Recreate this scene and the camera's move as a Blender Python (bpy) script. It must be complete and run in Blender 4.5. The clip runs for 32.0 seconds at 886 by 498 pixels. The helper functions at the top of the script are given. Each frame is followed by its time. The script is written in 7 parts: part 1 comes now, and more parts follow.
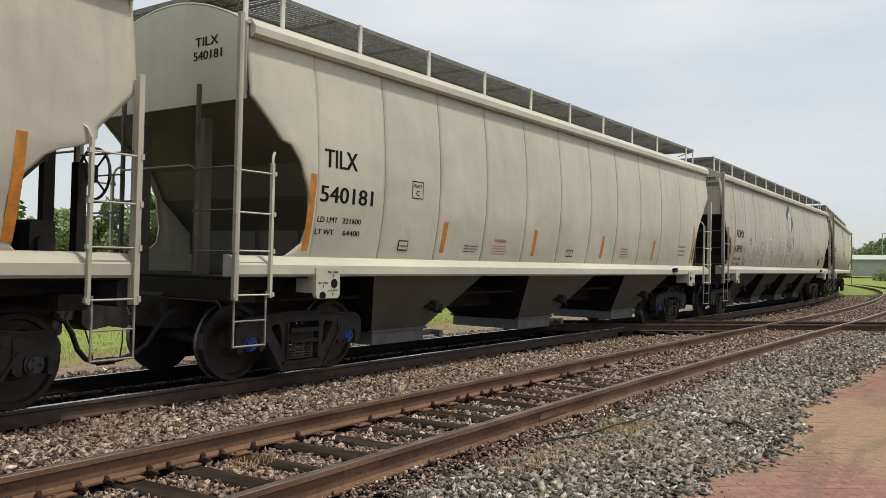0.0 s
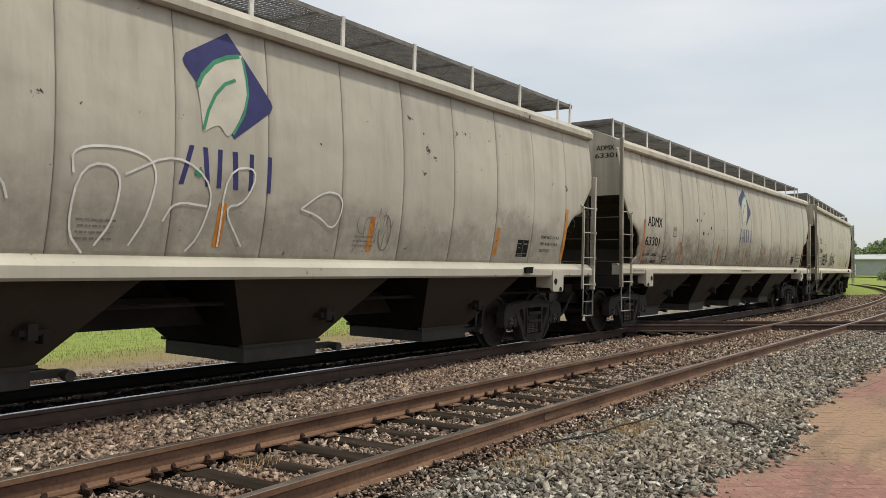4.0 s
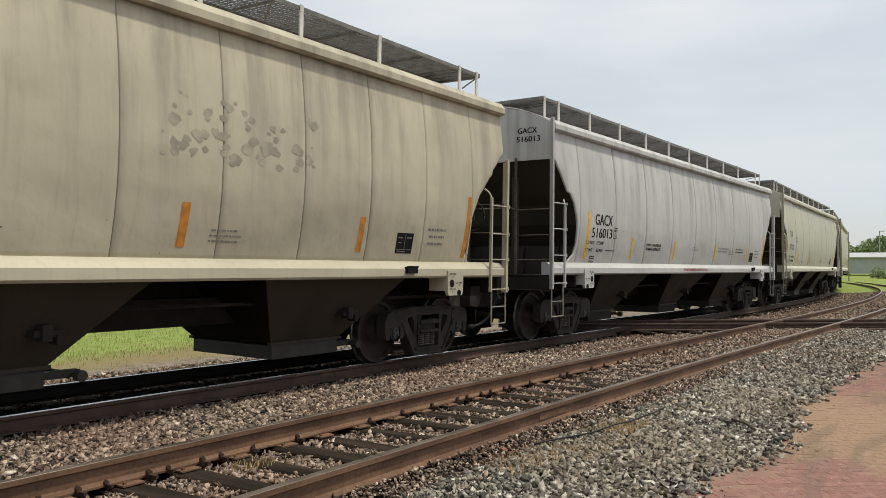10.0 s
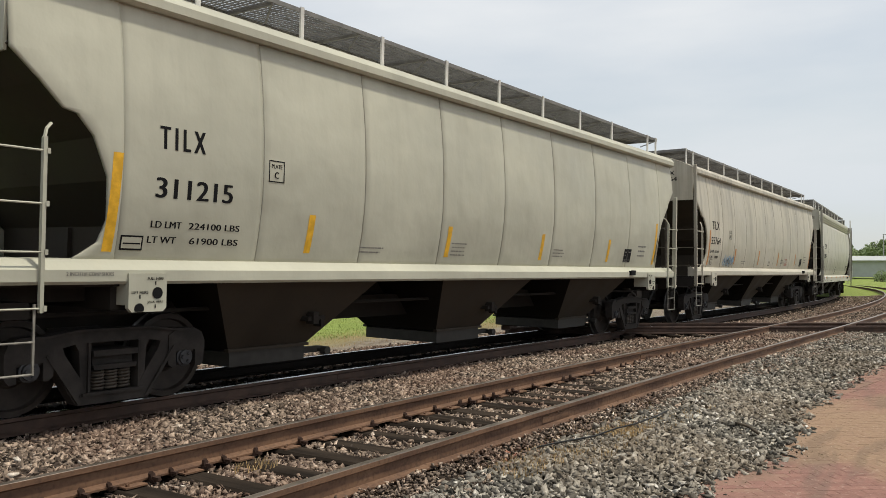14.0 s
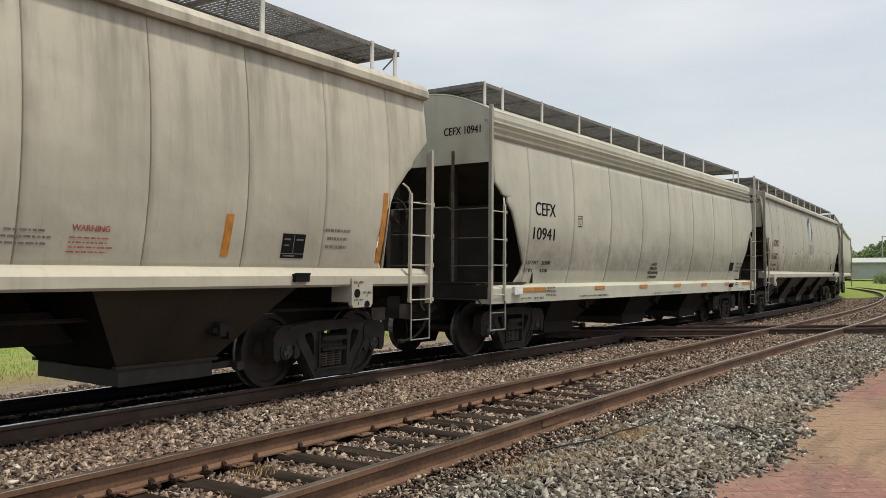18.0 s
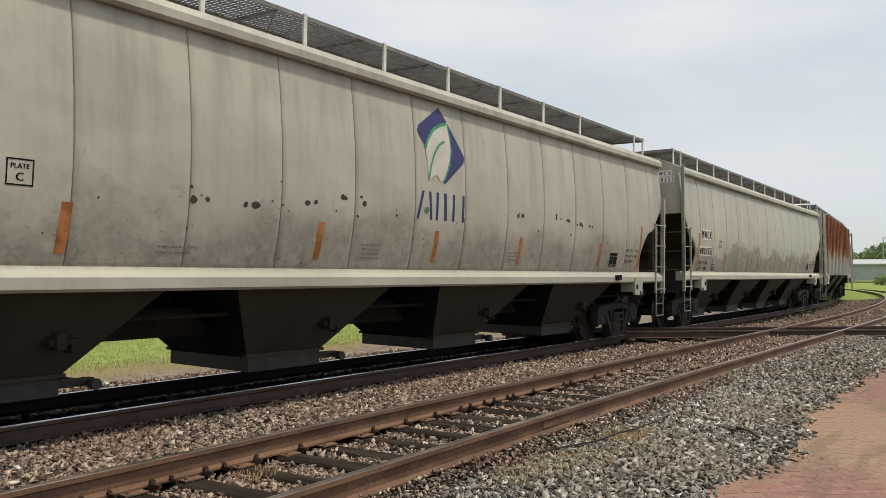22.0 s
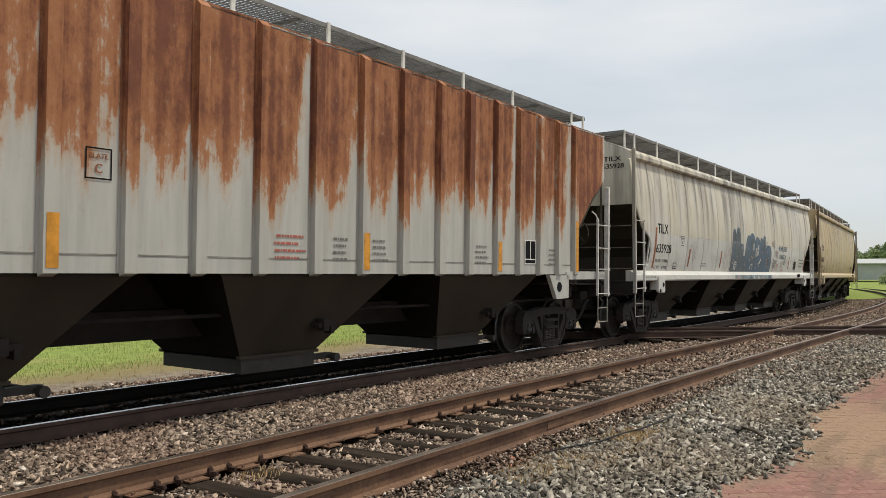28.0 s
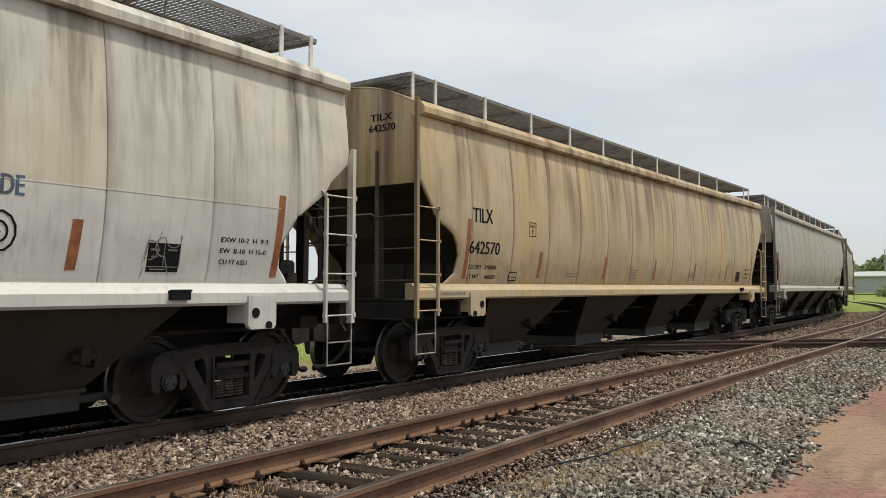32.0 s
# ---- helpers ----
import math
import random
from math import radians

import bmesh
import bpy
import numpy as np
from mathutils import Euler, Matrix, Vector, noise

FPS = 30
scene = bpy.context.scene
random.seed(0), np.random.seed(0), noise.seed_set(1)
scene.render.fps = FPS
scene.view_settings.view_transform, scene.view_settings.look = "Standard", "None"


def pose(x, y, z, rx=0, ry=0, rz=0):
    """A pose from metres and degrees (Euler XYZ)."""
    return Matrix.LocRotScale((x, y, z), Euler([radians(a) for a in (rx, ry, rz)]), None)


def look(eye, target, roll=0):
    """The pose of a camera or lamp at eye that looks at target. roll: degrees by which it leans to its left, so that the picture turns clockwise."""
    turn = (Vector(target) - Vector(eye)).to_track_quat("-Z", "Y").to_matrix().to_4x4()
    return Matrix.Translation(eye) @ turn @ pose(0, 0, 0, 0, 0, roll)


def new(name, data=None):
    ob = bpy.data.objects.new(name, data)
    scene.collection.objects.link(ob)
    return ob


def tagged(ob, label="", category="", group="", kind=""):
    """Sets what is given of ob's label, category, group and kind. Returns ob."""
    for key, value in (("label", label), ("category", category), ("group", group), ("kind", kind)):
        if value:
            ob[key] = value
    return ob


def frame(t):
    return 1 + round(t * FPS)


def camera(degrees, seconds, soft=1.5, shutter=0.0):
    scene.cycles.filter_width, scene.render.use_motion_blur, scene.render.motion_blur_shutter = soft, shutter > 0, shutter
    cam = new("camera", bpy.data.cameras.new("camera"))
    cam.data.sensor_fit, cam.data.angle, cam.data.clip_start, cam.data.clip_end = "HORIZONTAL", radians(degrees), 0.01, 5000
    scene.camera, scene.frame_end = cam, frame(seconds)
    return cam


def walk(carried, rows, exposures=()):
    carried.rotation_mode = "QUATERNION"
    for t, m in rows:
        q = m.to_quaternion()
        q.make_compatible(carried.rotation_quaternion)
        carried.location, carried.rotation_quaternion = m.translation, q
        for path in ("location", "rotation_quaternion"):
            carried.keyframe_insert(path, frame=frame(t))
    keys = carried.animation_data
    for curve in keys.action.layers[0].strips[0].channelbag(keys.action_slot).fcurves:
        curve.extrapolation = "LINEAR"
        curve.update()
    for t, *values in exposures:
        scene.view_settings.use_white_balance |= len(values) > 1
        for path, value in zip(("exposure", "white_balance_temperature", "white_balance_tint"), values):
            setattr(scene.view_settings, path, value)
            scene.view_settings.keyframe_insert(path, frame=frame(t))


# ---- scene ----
import itertools

# ---- camera: a phone held still beside the track, swaying a little ----
EYE = Vector((0.00, -8.767, 1.422))
cam = camera(56.78, 32.0, soft=0.82, shutter=0.0)


def aim(yaw, pitch, roll):
    a, b = radians(yaw), radians(pitch)
    return look(EYE, EYE + Vector((math.cos(a) * math.cos(b), math.sin(a) * math.cos(b), math.sin(b))), roll)


walk(cam, [(t, aim(a, b, c)) for t, a, b, c in (
    (0.0, 33.26, 1.31, 0.6), (0.5, 33.34, 1.35, 0.66), (1.0, 33.37, 1.48, 0.54), (1.5, 33.42, 1.54, 0.47),
    (2.0, 33.35, 1.51, 0.51), (2.5, 33.46, 1.45, 0.47), (3.0, 33.48, 1.37, 0.46), (3.5, 33.49, 1.38, 0.42),
    (5.5, 33.6, 1.4, 0.34), (6.0, 33.53, 1.06, 0.62), (6.5, 33.4, 1.15, 0.59), (7.0, 33.33, 1.55, 0.25),
    (7.5, 33.26, 1.79, 0.11), (8.0, 33.19, 1.8, 0.23), (8.5, 33.01, 1.66, 0.37), (9.0, 32.7, 1.42, 0.58),
    (9.5, 32.98, 1.42, 0.17), (10.0, 33.12, 1.4, 0.1), (10.5, 33.08, 1.3, 0.17), (11.0, 33.23, 1.23, 0.01),
    (11.5, 33.2, 1.19, 0.29), (12.0, 33.0, 1.32, 0.24), (12.5, 32.99, 1.52, 0.19), (13.0, 33.01, 1.62, 0.31),
    (13.5, 33.12, 1.66, 0.23), (14.0, 33.33, 1.59, 0.19), (14.5, 33.42, 1.53, 0.03), (16.5, 33.26, 1.75, 0.02),
    (17.0, 33.25, 1.84, -0.05), (17.5, 33.21, 1.88, -0.2), (18.0, 33.27, 1.9, -0.15), (18.5, 33.33, 1.88, -0.12),
    (19.0, 33.33, 1.85, 0.1), (19.5, 33.36, 1.93, 0.03), (20.0, 33.39, 1.91, -0.11), (20.5, 33.51, 1.9, -0.13),
    (21.0, 33.51, 1.96, -0.23), (21.5, 33.42, 1.95, -0.08), (22.0, 33.32, 1.98, -0.1), (22.5, 33.31, 2.01, -0.11),
    (23.0, 33.37, 2.02, -0.15), (23.5, 33.39, 2.05, -0.13), (24.0, 33.41, 2.05, -0.11), (24.5, 33.47, 2.06, -0.1),
    (25.0, 33.5, 2.09, -0.18), (25.5, 33.59, 2.14, -0.25), (27.5, 33.63, 1.92, -0.19), (28.0, 33.59, 2.01, -0.24),
    (28.5, 33.55, 2.07, -0.34), (29.0, 33.65, 2.25, -0.21), (29.5, 33.61, 2.63, -0.42), (30.0, 33.7, 2.8, -0.44),
    (30.5, 33.76, 2.66, -0.36), (31.0, 33.74, 2.6, -0.5), (31.5, 33.57, 2.78, -0.44), (32.0, 33.4, 2.99, -0.42),
)])

# ---- the line of the track and the train's way along it ----
BEND_AT = (-10.0, 12.0, 25.0, 40.0, 60.0, 90.0)
BEND = (-2.59, -3.03, 2.56, 3.82, 4.31, 5.25)  # thousandths of a radian per metre
STEP = 0.5
RUN = np.arange(-20.0, 340.0, STEP)
_k = np.interp(RUN, BEND_AT, BEND) / 1000 * (RUN > -15)
_h = np.cumsum(_k) * STEP
_h -= _h[np.searchsorted(RUN, 0)]
_x, _y = np.cumsum(np.cos(_h)) * STEP, np.cumsum(np.sin(_h)) * STEP
_x, _y = _x - _x[np.searchsorted(RUN, 0)], _y - _y[np.searchsorted(RUN, 0)]


def along(s, w=0.0):
    """Place and heading on the line at s metres, w metres towards the viewer's side."""
    if s < RUN[0]:
        x, y, h = _x[0] + (s - RUN[0]) * math.cos(_h[0]), _y[0] + (s - RUN[0]) * math.sin(_h[0]), _h[0]
    else:
        x, y, h = np.interp(s, RUN, _x), np.interp(s, RUN, _y), np.interp(s, RUN, _h)
    return float(x + w * math.sin(h)), float(y - w * math.cos(h)), float(h)


def cant(s):
    """Cross slope of the main line: its far rail is the higher one through the near bend."""
    return float(np.interp(s, (12.0, 30.0), (0.018, 0.0)))


def bank(s, w):
    """Height of the canted main line, w metres towards the viewer's side."""
    return -(w + 0.7525) * cant(s)


# metres travelled, every half second, in the stretches from 0, 5.5, 16.5 and 27.5 s
GONE = {
    0.0: (-0.03, 3.71, 7.21, 10.63, 14.21, 17.82, 21.39, 24.95),
    5.5: (39.23, 42.81, 46.35, 49.87, 53.40, 56.94, 60.61, 64.27, 67.86, 71.37, 74.89, 78.49, 82.16, 85.81, 89.39, 93.00, 96.74, 100.52, 104.24),
    16.5: (118.79, 122.34, 125.93, 129.53, 133.13, 136.86, 140.59, 144.25, 147.88, 151.50, 155.09, 158.64, 161.97, 165.46, 169.02, 172.61, 176.21, 179.79, 183.34),
    27.5: (197.74, 201.39, 205.05, 208.67, 212.29, 215.90, 219.48, 223.03, 226.62, 230.22),
}
WHEN = np.array([t0 + 0.5 * i for t0, g in GONE.items() for i in range(len(g))])
FAR = np.array([v for g in GONE.values() for v in g])


def gone(t):
    return float(np.interp(t, WHEN, FAR))

# ---- sky and sun: bright haze with thin cloud ----
SUN_TO = Vector((0.16, -0.35, 0.92)).normalized()
world = bpy.data.worlds.new("sky")
scene.world = world
world.use_nodes = True
wt = world.node_tree
wt.nodes.clear()


wn = wt.nodes.new
w_out, w_bg = wn("ShaderNodeOutputWorld"), wn("ShaderNodeBackground")
w_sky = wn("ShaderNodeTexSky")
w_sky.sky_type, w_sky.sun_disc = "NISHITA", False
w_sky.sun_elevation = math.asin(SUN_TO.z)
w_sky.sun_rotation = math.atan2(SUN_TO.x, SUN_TO.y)
w_sky.air_density, w_sky.dust_density, w_sky.ozone_density = 1.4, 0.6, 1.6
w_co = wn("ShaderNodeTexCoord")
w_map = wn("ShaderNodeMapping")
w_map.inputs["Scale"].default_value = (1.0, 1.0, 4.2)
w_map.inputs["Rotation"].default_value = (0.0, 0.12, 0.0)
w_n = wn("ShaderNodeTexNoise")
w_n.inputs["Scale"].default_value, w_n.inputs["Detail"].default_value, w_n.inputs["Roughness"].default_value = 2.2, 6.0, 0.5
w_r = wn("ShaderNodeMapRange")
for k, v in (("From Min", 0.34), ("From Max", 0.68), ("To Min", 0.66), ("To Max", 1.0)):
    w_r.inputs[k].default_value = v
w_mix = wn("ShaderNodeMix")
w_mix.data_type = "RGBA"
w_sep, w_up, w_veil = wn("ShaderNodeSeparateXYZ"), wn("ShaderNodeMapRange"), wn("ShaderNodeMix")
for k, v in (("From Min", 0.0), ("From Max", 0.42), ("To Min", 0.0), ("To Max", 1.0)):
    w_up.inputs[k].default_value = v
w_veil.data_type = "RGBA"
w_veil.inputs[6].default_value, w_veil.inputs[7].default_value = (6.7, 7.2, 7.6, 1), (8.55, 8.75, 8.95, 1)
wt.links.new(w_co.outputs["Generated"], w_sep.inputs["Vector"])
wt.links.new(w_sep.outputs[2], w_up.inputs["Value"])
wt.links.new(w_up.outputs["Result"], w_veil.inputs[0])
wt.links.new(w_veil.outputs[2], w_mix.inputs[7])
wt.links.new(w_co.outputs["Generated"], w_map.inputs["Vector"])
wt.links.new(w_map.outputs["Vector"], w_n.inputs["Vector"])
wt.links.new(w_n.outputs["Fac"], w_r.inputs["Value"])
wt.links.new(w_r.outputs["Result"], w_mix.inputs[0])
wt.links.new(w_sky.outputs["Color"], w_mix.inputs[6])
wt.links.new(w_mix.outputs[2], w_bg.inputs["Color"])
w_bg.inputs["Strength"].default_value = 0.1
wt.links.new(w_bg.outputs["Background"], w_out.inputs["Surface"])

sun = new("sun", bpy.data.lights.new("sun", "SUN"))
sun.data.energy, sun.data.angle, sun.data.color = 3.1, radians(4), (1.0, 0.94, 0.79)
sun.matrix_world = look((0, 0, 40), Vector((0, 0, 40)) - SUN_TO)
scene.view_settings.exposure = 0.0

# ---- materials ----


class Mat:
    """A node material with short ways to add textures; coordinates are the object's own."""

    def __init__(self, name, rough=0.6, metal=0.0, spec=0.3):
        self.m = bpy.data.materials.new(name)
        self.m.use_nodes = True
        self.t = self.m.node_tree
        self.b = self.t.nodes["Principled BSDF"]
        self.b.inputs["Roughness"].default_value = rough
        self.b.inputs["Metallic"].default_value = metal
        self.b.inputs["Specular IOR Level"].default_value = spec
        self.co = self.add("ShaderNodeTexCoord")

    def add(self, kind):
        return self.t.nodes.new(kind)

    def link(self, a, b):
        self.t.links.new(a, b)

    def grain(self, scale, detail=4.0, rough=0.55, shift=0.0, world_space=False):
        mp = self.add("ShaderNodeMapping")
        mp.inputs["Scale"].default_value = scale if isinstance(scale, tuple) else (scale,) * 3
        mp.inputs["Location"].default_value = (shift * 3.1, shift * 1.7, shift * 2.3)
        src = self.add("ShaderNodeNewGeometry").outputs["Position"] if world_space else self.co.outputs["Object"]
        self.link(src, mp.inputs["Vector"])
        n = self.add("ShaderNodeTexNoise")
        n.inputs["Scale"].default_value, n.inputs["Detail"].default_value, n.inputs["Roughness"].default_value = 1.0, detail, rough
        self.link(mp.outputs["Vector"], n.inputs["Vector"])
        return n.outputs["Fac"]

    def span(self, value, lo, hi, a=0.0, b=1.0):
        n = self.add("ShaderNodeMapRange")
        n.interpolation_type = "SMOOTHSTEP"
        for k, v in (("From Min", lo), ("From Max", hi), ("To Min", a), ("To Max", b)):
            n.inputs[k].default_value = v
        self.link(value, n.inputs["Value"])
        return n.outputs["Result"]

    def calc(self, op, a, b):
        n = self.add("ShaderNodeMath")
        n.operation = op
        for i, v in enumerate((a, b)):
            if isinstance(v, (int, float)):
                n.inputs[i].default_value = v
            else:
                self.link(v, n.inputs[i])
        return n.outputs[0]

    def mix(self, fac, a, b, blend="MIX"):
        n = self.add("ShaderNodeMix")
        n.data_type, n.blend_type = "RGBA", blend
        for i, v in ((0, fac), (6, a), (7, b)):
            if isinstance(v, (int, float)):
                n.inputs[i].default_value = v
            elif isinstance(v, tuple):
                n.inputs[i].default_value = (*v, 1.0)
            else:
                self.link(v, n.inputs[i])
        return n.outputs[2]

    def height(self):
        n = self.add("ShaderNodeSeparateXYZ")
        self.link(self.co.outputs["Object"], n.inputs["Vector"])
        return n.outputs

    def bump(self, value, strength=0.2, depth=0.01):
        n = self.add("ShaderNodeBump")
        n.inputs["Strength"].default_value, n.inputs["Distance"].default_value = strength, depth
        self.link(value, n.inputs["Height"])
        self.link(n.outputs["Normal"], self.b.inputs["Normal"])

    def done(self, col, rough=None):
        if isinstance(col, tuple):
            self.b.inputs["Base Color"].default_value = (*col, 1.0)
        else:
            self.link(col, self.b.inputs["Base Color"])
        if rough is not None:
            self.link(rough, self.b.inputs["Roughness"])
        return self.m


def simple(name, col, rough=0.6, metal=0.0, scale=4.0, vary=0.25, spec=0.3, relief=0.15):
    """One colour with wear at two scales and fine relief."""
    k = Mat(name, rough, metal, spec)
    g1, g2 = k.grain(scale, 3), k.grain(scale * 14, 5)
    dark = tuple(c * (1 - vary) for c in col)
    lite = tuple(min(1, c * (1 + vary * 0.6)) for c in col)
    c = k.mix(k.span(g1, 0.3, 0.7), dark, lite)
    c = k.mix(k.calc("MULTIPLY", k.span(g2, 0.5, 0.8), 0.45), c, dark)
    if relief:
        k.bump(g2, relief, 0.004)
    return k.done(c, k.span(g1, 0.3, 0.7, rough * 0.85, min(1, rough * 1.15)))




def paint(name, base, dirt=(0.16, 0.14, 0.11), streak=0.25, low=0.2, low_at=2.0, rust=0.1, warm=None, seed=0.0, rough=0.42, seam=0.5, warm_from=0.0, speckle=0.0, hard=0.25):
    """Weathered car paint: rain streaks from the eaves, a dirty skirt, dirt along the seams, chips of rust."""
    k = Mat(name, rough, 0.0, 0.35)
    x, y, z = k.height()
    big = k.grain((0.45, 0.45, 0.6), 4, 0.6, seed)
    run = k.grain((3.2, 3.2, 0.16), 4, 0.6, seed + 1)
    fine = k.grain((13, 13, 0.7), 3, 0.6, seed + 2)
    spot = k.grain((5.5, 5.5, 5.5), 5, 0.7, seed + 3)
    c = k.mix(k.span(big, 0.3, 0.7), tuple(v * 0.88 for v in base), tuple(min(1, v * 1.06) for v in base))
    tint = k.add("ShaderNodeObjectInfo").outputs["Random"]
    c = k.mix(k.calc("MULTIPLY", tint, 0.12), c, tuple(v * 0.6 for v in base))
    if warm:
        aged = k.span(k.grain((1.1, 1.1, 0.25), 4, 0.6, seed + 6), 0.36, 0.64)
        if warm_from:
            aged = k.calc("MULTIPLY", k.calc("ADD", k.calc("MULTIPLY", aged, 0.6), 0.4), k.span(z, warm_from - 0.01, warm_from + 0.02))
        c = k.mix(k.calc("MULTIPLY", aged, 0.85), c, warm)
    top = k.span(k.calc("ADD", z, k.calc("MULTIPLY", run, 1.6)), 2.6, 4.9)
    c = k.mix(k.calc("MULTIPLY", k.calc("MULTIPLY", k.span(run, 0.42, 0.7), top), streak * 1.6), c, dirt)
    c = k.mix(k.calc("MULTIPLY", k.span(fine, 0.5, 0.75), streak * 0.5), c, dirt)
    edge = k.calc("ADD", z, k.calc("MULTIPLY", k.calc("SUBTRACT", k.grain((0.7, 0.7, 0.9), 5, 0.65, seed + 4), 0.5), 2.2))
    skirt = k.calc("MULTIPLY", k.span(edge, low_at + hard, low_at - hard), k.span(spot, 0.28, 0.62, 0.35, 1.0))
    sheet = k.span(z, 1.50, 1.56)
    c = k.mix(k.calc("MULTIPLY", k.calc("MULTIPLY", skirt, sheet), low), c, dirt)
    own = k.add("ShaderNodeTexCoord")
    sx = k.add("ShaderNodeSeparateXYZ")
    k.link(own.outputs["Object"], sx.inputs["Vector"])
    ragged = k.calc("ADD", sx.outputs[0], k.calc("MULTIPLY", k.calc("SUBTRACT", k.grain((6, 6, 2.2), 4, 0.6, seed + 11), 0.5), 0.16))
    line = k.calc("MULTIPLY", k.span(ragged, 0.13, -0.02), k.span(k.grain((1.5, 1.5, 1.1), 4, 0.6, seed + 7), 0.3, 0.6))
    line = k.calc("MULTIPLY", line, 0.55)
    line = k.calc("MAXIMUM", line, k.span(sx.outputs[0], 0.022, 0.006, 0.0, 0.8))
    c = k.mix(k.calc("MULTIPLY", line, seam), c, tuple(v * 0.6 for v in dirt))
    if speckle:  # flaked, sooty spots that thicken towards the sill
        many = k.calc("ADD", k.grain((9, 9, 9), 6, 0.72, seed + 12), k.calc("MULTIPLY", k.calc("SUBTRACT", edge, low_at), -0.12))
        c = k.mix(k.calc("MULTIPLY", k.calc("MULTIPLY", k.span(many, 0.57, 0.66), sheet), speckle), c, tuple(v * 0.45 for v in dirt))
    if rust:
        patchy = k.calc("SUBTRACT", k.grain((0.55, 0.55, 1.6), 3, 0.5, seed + 9), 0.5)
        chips = k.span(k.calc("ADD", k.grain((4.2, 4.2, 5.0), 7, 0.72, seed + 5), k.calc("MULTIPLY", patchy, 0.55)), 0.70 - 0.10 * rust, 0.72 - 0.10 * rust)
        c = k.mix(chips, c, (0.055, 0.04, 0.028))
    wavy = k.calc("ADD", k.grain((1.1, 1.1, 0.8), 2, 0.5, seed + 8), k.calc("MULTIPLY", k.grain((5, 5, 4), 3, 0.5, seed + 10), 0.12))
    k.bump(wavy, 0.95, 0.07)
    return k.done(c, k.span(big, 0.3, 0.7, rough, rough + 0.18))


def rusted(name, base, seed=0.0, strip=True, low=2.42):
    """White paint gone to rust from the roof down: a brown tongue on each panel with bright ragged edges, pale paint by the ribs."""
    k = Mat(name, 0.75, 0.0, 0.2)
    x, y, z = k.height()
    rnd = k.calc("SUBTRACT", k.add("ShaderNodeObjectInfo").outputs["Random"], 0.5)
    run = k.grain((4.5, 4.5, 0.22), 5, 0.6, seed)
    wide = k.grain((1.3, 1.3, 0.35), 3, 0.5, seed + 5)
    mott = k.grain((5.0, 5.0, 3.0), 7, 0.75, seed + 1)
    fine = k.grain((22, 22, 9), 5, 0.7, seed + 4)
    fall = k.calc("SUBTRACT", z, k.calc("ADD", low, k.calc("MULTIPLY", rnd, -0.5)))
    lvl = k.calc("MINIMUM", k.calc("MULTIPLY", fall, k.span(fall, -0.2, 0.2, 1.2, 0.75)), 0.42)
    lvl = k.calc("ADD", lvl, k.calc("MULTIPLY", k.calc("SUBTRACT", run, 0.5), 1.9))
    lvl = k.calc("ADD", lvl, k.calc("ADD", k.calc("MULTIPLY", k.calc("SUBTRACT", wide, 0.5), 1.0), 0.02))
    lvl = k.calc("ADD", lvl, k.calc("MULTIPLY", k.calc("SUBTRACT", mott, 0.5), 0.95))
    if strip:  # measured back from the rib at the panel's trailing edge
        own = k.add("ShaderNodeTexCoord")
        sx = k.add("ShaderNodeSeparateXYZ")
        k.link(own.outputs["Object"], sx.inputs["Vector"])
        edge = k.calc("ADD", sx.outputs[0], k.calc("MULTIPLY", k.calc("SUBTRACT", k.grain((3, 3, 0.8), 5, 0.65, seed + 7), 0.5), 0.55))
        edge = k.calc("ADD", edge, k.calc("MULTIPLY", rnd, 0.30))
        edge = k.calc("ADD", edge, k.calc("MULTIPLY", k.calc("SUBTRACT", z, 3.3), -0.10))
        lvl = k.calc("SUBTRACT", lvl, k.span(edge, -0.30, -0.04, 0.0, 0.75))
    lvl = k.calc("ADD", lvl, k.calc("MULTIPLY", k.calc("SUBTRACT", fine, 0.5), 0.55))
    deep = k.mix(k.span(mott, 0.30, 0.70), (0.215, 0.086, 0.047), (0.125, 0.051, 0.034))
    deep = k.mix(k.calc("MULTIPLY", k.span(k.grain((1.6, 1.6, 0.5), 4, 0.6, seed + 2), 0.40, 0.66), 0.65), deep, (0.155, 0.060, 0.042))
    c = k.mix(k.span(k.grain((6, 6, 0.7), 4, 0.6, seed + 3), 0.35, 0.75), base, tuple(v * 0.82 for v in base))
    c = k.mix(k.calc("MULTIPLY", k.span(mott, 0.60, 0.72), 0.35), c, (0.30, 0.25, 0.19))
    c = k.mix(k.calc("MULTIPLY", k.span(lvl, -0.30, 0.18), 0.60), c, (0.42, 0.27, 0.155))
    c = k.mix(k.calc("MULTIPLY", k.span(lvl, 0.02, 0.22), 0.92), c, (0.33, 0.135, 0.058))
    c = k.mix(k.calc("MULTIPLY", k.span(lvl, 0.22, 0.70), 0.95), c, deep)
    worn = k.span(k.grain((9, 9, 4), 6, 0.75, seed + 8), 0.60, 0.70)
    c = k.mix(k.calc("MULTIPLY", worn, 0.36), c, (0.40, 0.30, 0.20))
    k.bump(mott, 0.3, 0.01)
    return k.done(c, k.span(lvl, 0.0, 0.4, 0.5, 0.9))


